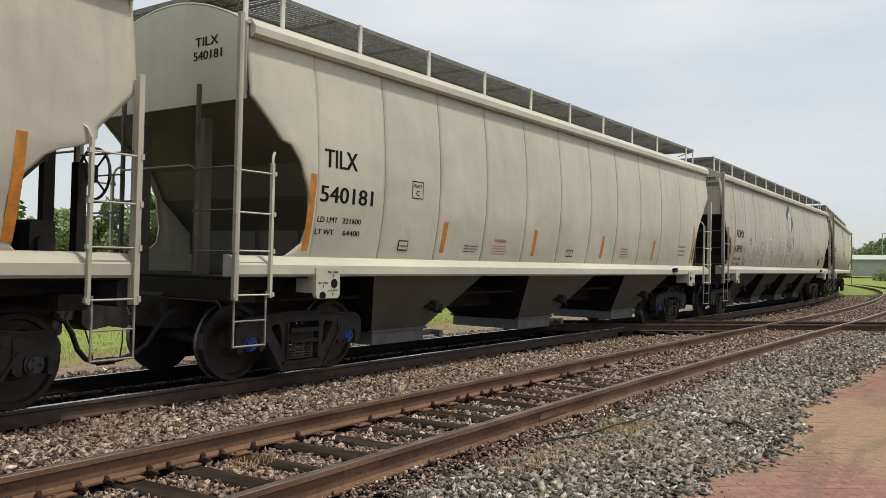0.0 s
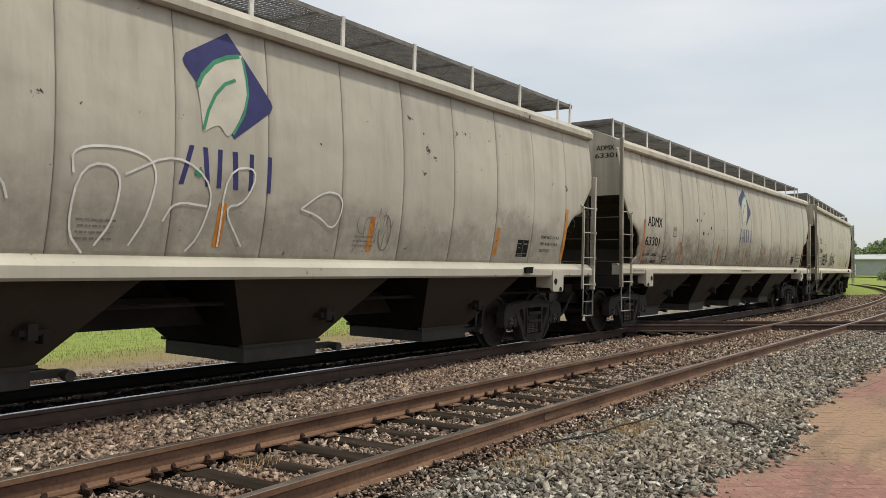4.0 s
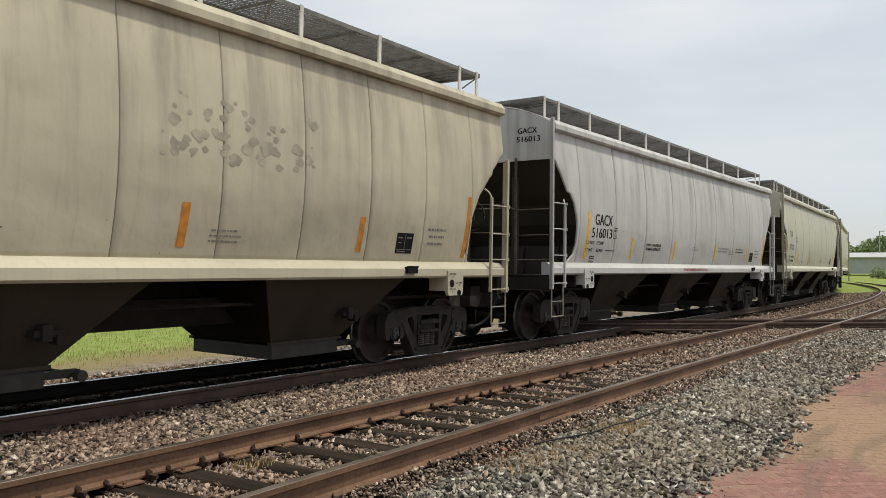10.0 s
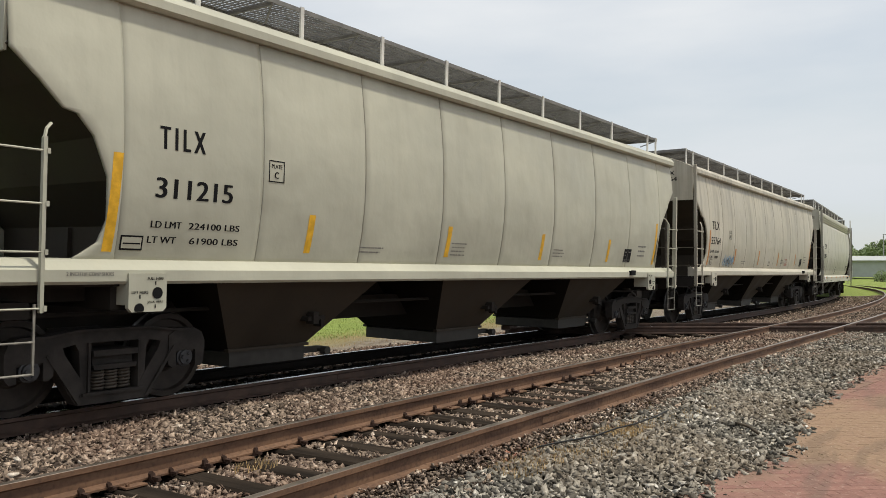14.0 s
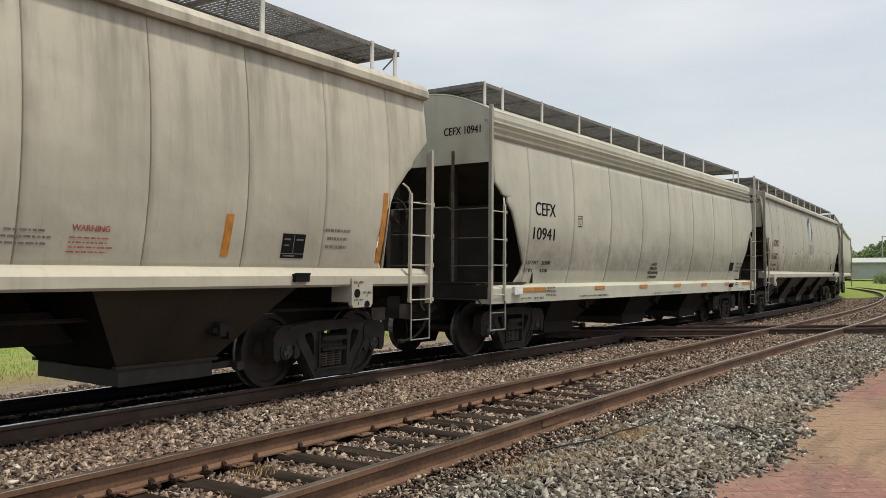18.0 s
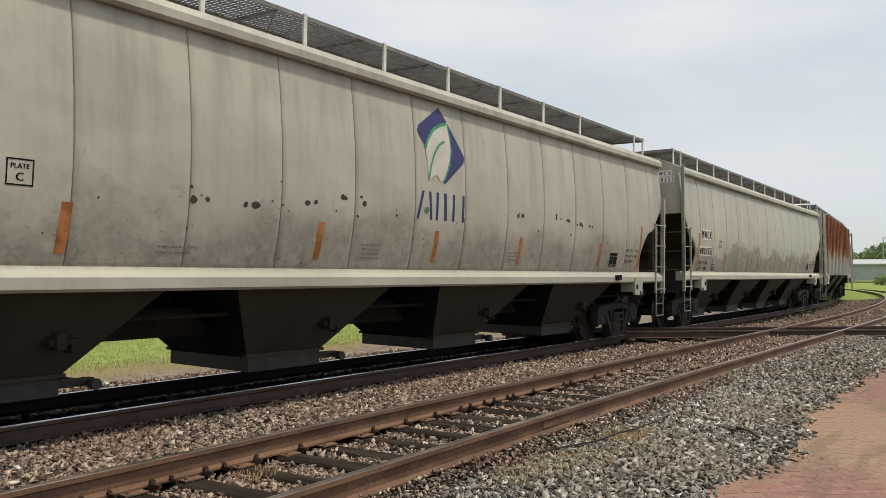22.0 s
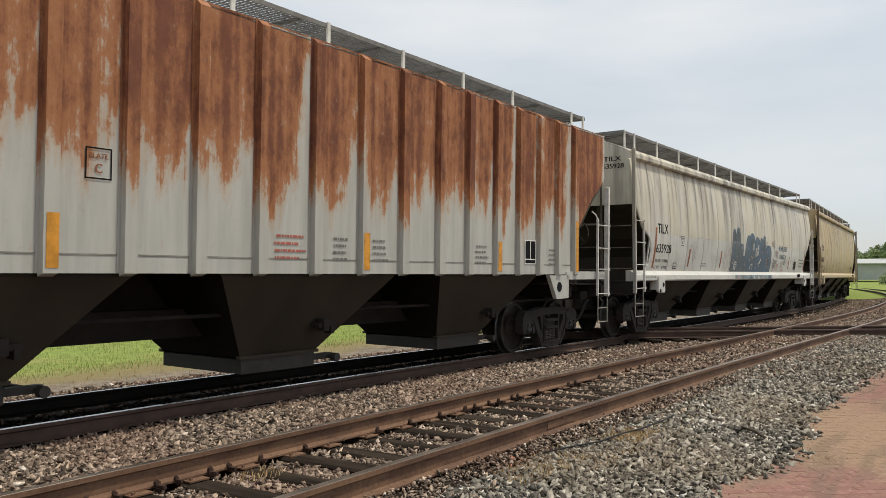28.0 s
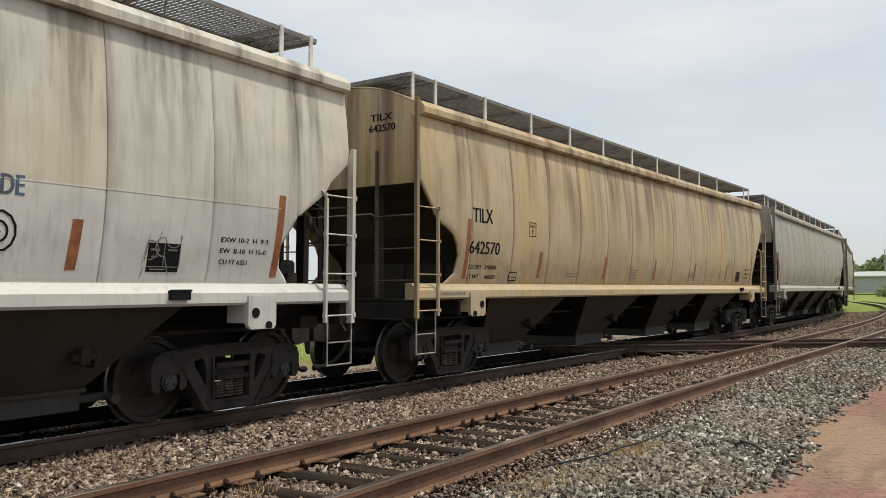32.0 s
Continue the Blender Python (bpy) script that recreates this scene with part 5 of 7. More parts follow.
def hopper_car(label, length, skin, shaded_grime, bays, style="curved", reflect=None, roofed=None, gate_skin=None, ribs_skin=None, caps=M_CAP, mids=None, lead=1.475, tail=1.2, warn=None, seam=(1.56, 1.34), kink=3.43, front="short", back="plain", pad_at=1.42, panel=3.04, card=None, plain=False):
    """One covered hopper car: an Empty at the rail, x from its leading end, with every part under it."""
    car = thing("hopper_car", label, "freight car", "cars of the train")
    deep, ribbed = style == "deep", style == "ribbed"
    node = next(n for n in skin.node_tree.nodes if n.type == "TEX_COORD")
    node.object = car  # stains run on from panel to panel
    if ribs_skin:
        next(n for n in ribs_skin.node_tree.nodes if n.type == "TEX_COORD").object = car
    cut = CUT_DEEP if deep else CUT_RIBBED if ribbed else CUT_LONG if front == "long" else raised(CUT_CURVED, kink)
    cut_back = CUT_DEEP_BACK if deep else CUT_RIBBED_BACK if ribbed else {"plain": CUT_BACK, "notched": CUT_NOTCHED, "swept": CUT_SWEPT}[back]
    if front == "long":
        kink = 3.12
    back_break = 3.03 if deep else 3.47 if ribbed or back == "plain" else 3.17
    top_z = 3.80 if deep else 4.14
    zs = tuple(sorted({z for z, _ in cut + cut_back if z < top_z - 0.1} | {1.24 if deep else 1.53, 3.70, 3.95 if not deep else 3.6, top_z}))
    form = (style, kink, front, back)
    roofed = roofed or skin
    ends = (False, True)
    if ribbed:
        top = 4.46
        zr = (1.5, 2.0, 2.38, 2.65, 2.92, 3.13, 3.3, 3.47, 3.55, 3.7, 4.0, top)
        for far in ends:
            joints = [0.0] + list(RIBS) + [length]
            for x0, x1 in zip(joints, joints[1:]):  # one sheet from rib to rib, its zero at the trailing rib
                lo = lambda z: max(cut_at(cut, z), x0) if x0 == 0.0 else max(x0, cut_at(cut, z))
                hi = lambda z: min(x1, length - cut_at(cut_back, z))
                zz = [z for z in zr if hi(z) - lo(z) > 0.03]
                rows = [[(lo(z) - x1, -1.55, z), ((lo(z) + hi(z)) / 2 - x1, -1.55, z), (hi(z) - x1, -1.55, z)] for z in zz]
                part("side_panel", mirrored(Shape().slab(rows, lambda p: (p[0], p[1] + 0.03, p[2])), None, far).mesh("side_panel"), skin, car, "", pose(x1, 0, 0))
            part("lap_joint", mirrored(Shape().box(1.97, length - 1.4, -1.556, -1.545, 1.675, 1.69), None, far).mesh("lap_joint"), M_DULLIRON, car)
            for x in RIBS:
                key = ("rib", far)
                rib = lambda: mirrored(Shape().extrude_x([(-1.55, 1.47), (-1.64, 1.50), (-1.64, top - 0.08), (-1.55, top)], -0.085, 0.06).box(-0.115, 0.10, -1.557, -1.54, 1.5, top), None, far)
                part("rib", once(key, rib), ribs_skin or skin, car, "", pose(x, 0, 0))
    else:
        a, w = seam
        n = int((length - 0.85 - a) / w)
        edges = [0.0] + [a + k * w for k in range(n + 1)] + [length]
        for far in ends:
            me = once(("side_panel", round(w, 3), form, far), lambda: mirrored(side_panel(w, zs), None, far), True)
            for k, (x0, x1) in enumerate(zip(edges, edges[1:])):
                if x0 > 1.4 and x1 < length - 1.4:
                    part("side_panel", me, skin, car, "", pose(x0, 0, 0))
                else:
                    part("end_panel", once(("end_panel", length, form, far, k, a, w), lambda: mirrored(trimmed_panel(x0, x1, zs, cut, cut_back, length), None, far), True), skin, car)
    z_eave, z_mid = (4.44, 0.26) if ribbed else (4.30, 0.43)
    part("roof", once(("roof", length, style), lambda: roof_sheet(length, z_eave, z_mid, 1.55 if ribbed else 1.5), True), roofed, car)
    for far in ends:
        if not ribbed:
            part("side_sill", once(("sill", length, style, far), lambda: mirrored(sill(length, 0.95 if deep else 1.31, 1.26 if deep else 1.55, deep), None, far)), skin, car)
            part("top_chord", once(("chord", length, style, far), lambda: mirrored(chord(length, slim=deep), None, far)), roofed, car)
        else:
            part("side_sill", once(("sill_stub", length, far), lambda: mirrored(Shape().box(0.03, 1.85, -1.60, -1.46, 1.40, 1.56, 0.02).box(length - 1.85, length - 0.03, -1.60, -1.46, 1.40, 1.56, 0.02), None, far)), skin, car)
        if deep:
            for k, zz in enumerate((3.86, 3.97, 4.08)):
                part("top_ridge", once(("ridge", k, length, far), lambda: mirrored(Shape().extrude_x([(-1.50, zz - 0.05), (-1.56, zz), (-1.50, zz + 0.02), (-1.44, zz)], 0.18, length - 0.18), None, far)), skin, car)
            part("upper_sheet", once(("upper", length, far), lambda: mirrored(Shape().box(0.18, length - 0.18, -1.50, -1.45, 3.78, 4.16), None, far)), skin, car)
        part("walkway", once(("walkway", length, far), lambda: mirrored(walkway(length - 0.7), None, far)), M_GRATE, car, "", pose(0.35, 0, 0))
        posts = [0.40, 1.0] + [2.48 + 1.63 * i for i in range(int((length - 3.4) / 1.63))] + [length - 1.0, length - 0.45]
        for x in posts:
            part("walkway_post", once(("post", far), lambda: mirrored(Shape().box(-0.03, 0.03, -1.262, -1.235, 4.36, 4.85).box(-0.03, 0.03, -1.30, -1.235, 4.35, 4.38), None, far)), M_POST, car, "", pose(x, 0, 0))
    for back in ends:
        tagged(part("crosswalk", once(("crosswalk", length, back), lambda: mirrored(crosswalk(), length if back else None)), M_GRATE, car), kind="stuff")
    nh = round((length - 2.6) / 1.75)
    wh = (length - 2.6) / nh
    for i in range(nh):
        part("hatch_cover", once(("hatch", round(wh, 3)), lambda: hatch(wh)), roofed, car, "", pose(1.3 + i * wh, 0, 0.17))
    part("center_sill", once(("center_sill", length), lambda: Shape().box(0.1, length - 0.1, -0.33, 0.33, 0.70, 1.05, 0.02).box(1.9, length - 1.9, -0.05, 0.05, 1.04, 1.45)), M_UNDER, car)
    # hoppers and their outlets
    if bays == 4:
        mid = length / 2 - 0.15
        centres = [mid - 5.83, mid - 2.02, mid + 2.02, mid + 5.83]
    else:
        first = 4.4 if ribbed else 4.09
        centres = [first, length / 2, length - first]
    for i, at in enumerate(centres):
        lo = 1.75 if i == 0 else (at - centres[i - 1]) / 2
        hi = 1.75 if i == bays - 1 else (centres[i + 1] - at) / 2
        b = part("hopper_bay", once(("bay", round(lo, 3), round(hi, 3), style), lambda: bay(lo, hi, 1.0 if deep else 1.46 if ribbed else 1.33, half=1.26 if deep else 1.46)), shaded_grime, car, "", pose(at, 0, 0))
        part("outlet_gate", once(("gate",), gate), gate_skin or M_GATEDIM, b)
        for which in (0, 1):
            part("hopper_slope", once(("hopper_slope", round(lo, 3), round(hi, 3), style, which), lambda: bay(lo, hi, 1.0 if deep else 1.46 if ribbed else 1.33, 0.43, which, 1.26 if deep else 1.46)), M_SLOPE, b, "sloping hopper sheet with its shade painted in near-black")
        part("shaker_bracket", once(("shaker",), vibrator_pad), M_UNDER, b)
    # ends
    for back in ends:
        ax = length if back else None
        part("end_wall", once(("end_wall", length, form, back), lambda: mirrored(end_wall(back_break - 0.05 if back else kink - 0.03, z_eave, z_mid, 1.54 if ribbed else 1.49, 0.03 if back else 0.22), ax)), roofed, car)
        part("slope_sheet", once(("slope", length, form, back), lambda: mirrored(slope_sheet(z0=back_break - 0.03, x=0.05 if back else 0.24, ribbed=ribbed, kink=kink), ax)), shaded_grime, car)
        part("end_frame", once(("end_frame", length, back), lambda: mirrored(end_frame(), ax)), M_UNDER, car)
        part("coupler", once(("coupler", length, back), lambda: mirrored(coupler(), ax)), M_CAST, car)
        part("uncoupling_lever", once(("lever", length, back), lambda: mirrored(Shape().tube([(-0.04, -1.50, 0.92), (-0.05, -1.42, 1.02), (-0.05, -0.45, 1.02), (-0.25, -0.20, 1.06), (-0.42, -0.05, 1.08)], 0.014, 6), ax)), M_CAST, car)
        part("end_handrail", once(("end_rail", length, back), lambda: mirrored(Shape().tube([(0.10, -0.75, 2.60), (0.06, -0.70, 2.63), (0.05, 0.0, 2.63), (0.06, 0.70, 2.63), (0.10, 0.75, 2.60)], 0.013, 6), ax)), M_DULLIRON, car)
        if not back:
            part("shear_plate", once(("shear_plate", ribbed), lambda: Shape().box(1.74 if not ribbed else 2.2, 1.77 if not ribbed else 2.23, -1.45, 1.45, 1.29, 1.92).box(1.70, 1.74, -0.05, 0.05, 1.29, 1.90).box(1.70, 1.74, -0.9, -0.8, 1.29, 1.90)), shaded_grime, car)
        part("air_hose", once(("hose", length, back), lambda: mirrored(hose(), ax), True), M_HOSE, car)
        for y in (-0.62, 0.62):
            part("end_post", once(("end_post", length, back, y), lambda: mirrored(Shape().box(0.30, 0.42, y - 0.05, y + 0.05, 1.30, 3.25, 0.01), ax)), shaded_grime, car)
        iron = M_POST if ribbed else skin
        for far in ends:
            mk = lambda shape: mirrored(shape, ax, far)
            lz = 0.98 if deep else 1.04
            tall = part("side_ladder", once(("stile", length, back, far, deep), lambda: mk(mirrored(Shape().box(-0.02, 0.042, -1.665, -1.61, lz, (4.72 if deep else 3.36) if back else 4.33, 0.008).box(0.034, 0.046, -1.61, -1.57, lz, 3.3 if back else 4.3), None))), iron, car)
            sx = 0.42 if deep else 0.52
            part("stile", once(("stile2", length, back, far, deep), lambda: mk(Shape().box(sx, sx + 0.036, -1.665, -1.62, lz + 0.02, 2.66, 0.006).tube([(sx + 0.018, -1.64, 2.65), (sx + 0.05, -1.61, 2.74), (sx + 0.12, -1.56, 2.80)], 0.016, 5))), iron, tall)
            for z in (2.70, 2.20, 1.69, 1.15) if kink != 3.43 else (2.53, 2.05, 1.61, 1.10):
                part("rung", once(("rung", length, back, far, z, deep), lambda: mk(Shape().tube([(0.0, -1.65, z), (sx + 0.03, -1.65, z)], 0.011, 6).box(-0.035, 0.0, -1.675, -1.63, z - 0.03, z + 0.03).box(sx + 0.03, sx + 0.06, -1.675, -1.63, z - 0.025, z + 0.025))), iron, tall)
            part("step", once(("step", length, back, far, deep), lambda: mk(Shape().box(0.0, 0.02, -1.642, -1.624, 0.50, lz + 0.1).box(0.475, 0.495, -1.642, -1.624, 0.50, lz + 0.1).tube([(0.01, -1.632, 0.80), (0.49, -1.632, 0.80)], 0.011, 6).tube([(0.01, -1.632, 0.51), (0.49, -1.632, 0.51)], 0.012, 6))), M_DULLIRON, tall)
            e = part("end_ladder", once(("end_stile", length, back, far), lambda: mk(Shape().box(0.10, 0.15, -0.785, -0.75, 1.06, 3.62, 0.006))), M_RUNG, car)
            for z in (2.58, 2.08, 1.60, 1.10):
                part("rung", once(("end_rung", length, back, far, z), lambda: mk(Shape().tube([(0.09, -0.75, z), (0.06, -0.80, z), (0.04, -1.60, z)], 0.012, 6))), M_RUNG, e)
            if not deep:
                px = pad_at if not ribbed else 1.78
                if ribbed:
                    shp = lambda: mk(Shape().prism([(px, 1.04), (px + 0.5, 1.03), (px + 0.8, 1.48), (px, 1.48)], -1.60, -1.52))
                else:
                    shp = lambda: mk(mirrored(pad(), None)) if px == 0 else mk(Shape().add([(x + px, y, z) for x, y, z in pad().v], pad().f))
                p = part("jacking_pad", once(("pad", length, back, far, px), shp), skin, car)
                hx = (px + 0.33) if not ribbed else px + 0.40
                part("pulling_eye", once(("eye", length, back, far, px), lambda: mk(Shape().add([(x * (1.6 if ribbed else 1) + hx, y - (1.662 if not ribbed else 1.607), z * (1.6 if ribbed else 1) + (1.22 if not ribbed else 1.26)) for x, y, z in hole_disc().v], hole_disc().f))), M_BLACK, p)
                if not ribbed:
                    part("lifting_notch", once(("notch", length, back, far, px), lambda: mk(Shape().add([(x * 0.9 + px + 0.12, y - 1.662, max(z * 0.9, -0.03) + 1.065) for x, y, z in hole_disc().v], hole_disc().f))), M_BLACK, p)
    if not ribbed:
        bx, bz = (length - 2.80, 1.08) if deep else (length - 2.95, 1.38)
        part("card_box", once(("card_box", length, deep), lambda: Shape().box(bx, bx + 0.25, -1.68, -1.62, bz, bz + 0.10, 0.008).box(bx - 0.01, bx + 0.26, -1.686, -1.67, bz + 0.085, bz + 0.11)), M_BLACK, car, "small black steel card holder")
    if deep:
        # added dark plate that closes the view through the open end
        part("end_bulkhead", Shape().box(0.95, 0.98, -1.1, 1.45, 1.0, 2.72).mesh("end_bulkhead"), M_UNDER, car)
    tank = part("air_reservoir", once(("tank", length), lambda: Shape().add([(length - 1.15 + x, y, 1.56 + z) for x, y, z in Shape().lathe([(-0.78, 0.02), (-0.74, 0.15), (-0.66, 0.20), (0.66, 0.20), (0.74, 0.15), (0.78, 0.02)], 16).v], Shape().lathe([(-0.78, 0.02), (-0.74, 0.15), (-0.66, 0.20), (0.66, 0.20), (0.74, 0.15), (0.78, 0.02)], 16).f)), M_CAST, car)
    part("valve", once(("valve", length), lambda: Shape().box(length - 0.82, length - 0.56, -1.12, -0.82, 1.32, 1.86, 0.04).box(length - 0.78, length - 0.60, -1.2, -1.1, 1.45, 1.7, 0.03)), M_CAST, car)
    w = part("brake_wheel", once(("brake_wheel",), brake_wheel, True), M_CAST, car, "", pose(length - 0.02, -0.92, 2.38, 0, 0, 180))
    part("brake_stand", once(("brake_stand", length), lambda: Shape().box(length - 0.24, length - 0.14, -0.98, -0.86, 1.30, 2.48)), M_UNDER, car)
    part("brake_pipe", once(("brake_pipe", length), lambda: Shape().tube([(0.3, -0.95, 0.98), (length * 0.5, -0.95, 1.0), (length - 0.3, -0.95, 0.98)], 0.025, 6)), M_UNDER, car)
    truck(car, TRUCK_IN, caps)
    truck(car, length - TRUCK_IN, caps)
    # orange or yellow strips along the side
    if reflect:
        if deep:
            for x, w in ((1.02, 0.92), (4.1, 0.46), (6.50, 0.47), (8.78, 0.47), (10.91, 0.46), (13.02, 0.44), (14.87, 0.88)):
                strip(car, x, x + w, 1.145, 1.218, reflect, 0, y_of=lambda z: 1.632)
        else:
            y_of = (lambda z: 1.642) if ribbed else belly
            if ribbed:
                for i in (0, 4, 9, 13, 17):
                    x = RIBS[i]
                    strip(car, x - 0.06, x + 0.06, 1.55, 2.55 if i in (0, 17) else 2.05, reflect, 0, y_of=y_of)
            else:
                strip(car, lead - 0.055, lead + 0.055, 1.63, 2.61, reflect, -0.04)
                strip(car, length - tail - 0.055, length - tail + 0.055, 1.63, 2.62, reflect, -0.05)
                for x in mids or ((4.2, 7.19, 10.1, 13.1) if length < 18 else (4.0, 7.28, 9.95, 12.55, 15.9)):
                    strip(car, x, x + 0.11, 1.67, 2.15, reflect, -0.03)
    if not deep and not ribbed:
        # small panels and print that every car carries near the far end
        if panel:
            px = length - panel
            strip(car, px, px + 0.40, 1.67, 1.97, M_BLACK, 0, "data_panel")
            s = Shape()
            for q in ((0.195, 0.205, 1.73, 1.96), (0.01, 0.39, 1.72, 1.73), (0.03, 0.14, 1.89, 1.91), (0.24, 0.36, 1.89, 1.91), (0.04, 0.12, 1.82, 1.835), (0.04, 0.24, 1.69, 1.705)):
                patch(s, px + q[0], px + q[1], q[2], q[3], 0, 0.009)
            tagged(part("data_panel_mark", s.mesh("data_panel_mark"), M_FADED, car), kind="stuff")
        if length > 18:
            for i, (a, b) in enumerate((("EXW 10-2  H  9-3", 0.72), ("EW  8-10  H 15-0", 0.70), ("CU FT 6351", 0.42))):
                letters(car, a, length - 2.2, length - 2.2 + b, 2.02 - 0.125 * i, 2.075 - 0.125 * i, M_BLACK, name="size_print")
        else:
            small_print(car, length - 2.3, length - 1.75, 1.78, 2.1, 3, M_FADED, 5)
        x0, x1, z0, z1 = card or ((2.83, 3.10, 1.61, 1.77) if length > 18 else (1.64, 1.87, 1.64, 1.80))
        strip(car, x0, x1, z0, z1, M_BLACK, 0, "card_holder", off=0.012)
        strip(car, x0 + 0.018, x1 - 0.018, z0 + 0.018, z1 - 0.018, roofed, 0, "card", off=0.015)
        strip(car, x0 + 0.03, x1 - 0.03, z0 + 0.06, z0 + 0.075, M_BLACK, 0, "card_slot", off=0.018)
        if not plain:
            small_print(car, 5.0, 5.6, 1.68, 1.8, 2, M_FADED, 8)
            small_print(car, length * 0.62, length * 0.62 + 0.5, 1.72, 1.9, 3, M_FADED, 9)
        if warn:
            letters(car, "WARNING", warn + 0.06, warn + 0.46, 1.88, 1.94, M_REDINK, name="notice")
            small_print(car, warn, warn + 0.52, 1.66, 1.84, 4, M_REDINK, 11)
        elif not plain:
            small_print(car, length * 0.42, length * 0.42 + 0.5, 1.68, 1.92, 4, M_FADED, 11)
        if length > 18:
            letters(car, "2 INCH HF COMP SHOES", 0.64, 1.32, 1.38, 1.42, M_FADED, lambda z: 1.632, "sill_print")
        for base in (pad_at, length - pad_at - 0.44) if length < 18 else ():
            on_pad = lambda z: 1.657
            flip = base > 5
            for text, u, z in (("PULL HERE", 0.21, 1.352), ("LIFT HERE", 0.03, 1.215), ("JACK HERE", 0.21, 1.115)):
                u = 0.44 - u - 0.19 if flip else u
                letters(car, text, base + u, base + u + 0.19, z, z + 0.027, M_BLACK, on_pad, "pad_print")
                strip(car, base + u + 0.088, base + u + 0.102, z - 0.05, z - 0.012, M_BLACK, 0, "pad_arrow", on_pad)
    return car


def weld_seam(car, length, z, skin):
    """A thin lap joint running along the side."""
    part("weld_seam", Shape().box(1.3, length - 1.3, -belly(z) - 0.003, -belly(z) + 0.02, z - 0.004, z + 0.004).mesh("weld_seam"), skin, car)


def marks(car, code, number, limit, weight, head=(1.66, 2.36, 2.65), line=(1.59, 2.63, 2.17), load=1.90, end=-0.55, plate=(3.42, 3.67, 2.42, 2.68), load_x=0.0, load_more=0.0):
    """Reporting mark, number and the two load lines; each box starts at x, ends at x and stands on z."""
    letters(car, code, head[0], head[1], head[2], head[2] + 0.235)
    letters(car, number, line[0], line[1], line[2], line[2] + 0.21)
    for i, (word, value) in enumerate((("LD LMT", limit), ("LT WT", weight))):
        z = load - 0.16 * i
        letters(car, word, load_x + 1.55 - 0.02 * i, load_x + 1.93 - 0.05 * i, z, z + 0.07)
        letters(car, value, load_x + 2.02 + 0.03 * i, load_x + 2.39 + load_more, z, z + 0.07)
    framed_mark(car, *plate)
    end_letters(car, code, end, end - 0.43, 4.11, 4.22, 0.214)
    end_letters(car, number, end + 0.03, end - 0.50, 3.94, 4.05, 0.214)


ADM_BOX = dict(head=(1.66, 2.62, 2.46), line=(1.58, 2.51, 2.0), load=1.75, end=-0.93, plate=(3.42, 3.67, 2.26, 2.50))
FIVE_BOX = dict(line=(1.59, 2.51, 2.22), load=1.98)
CREAM, GREY_W = (0.60, 0.575, 0.485), (0.585, 0.585, 0.575)
SOOT = (0.15, 0.13, 0.105)
TRAIN = []


def enlist(car, at, length):
    TRAIN.append((car, at, length))
    return car


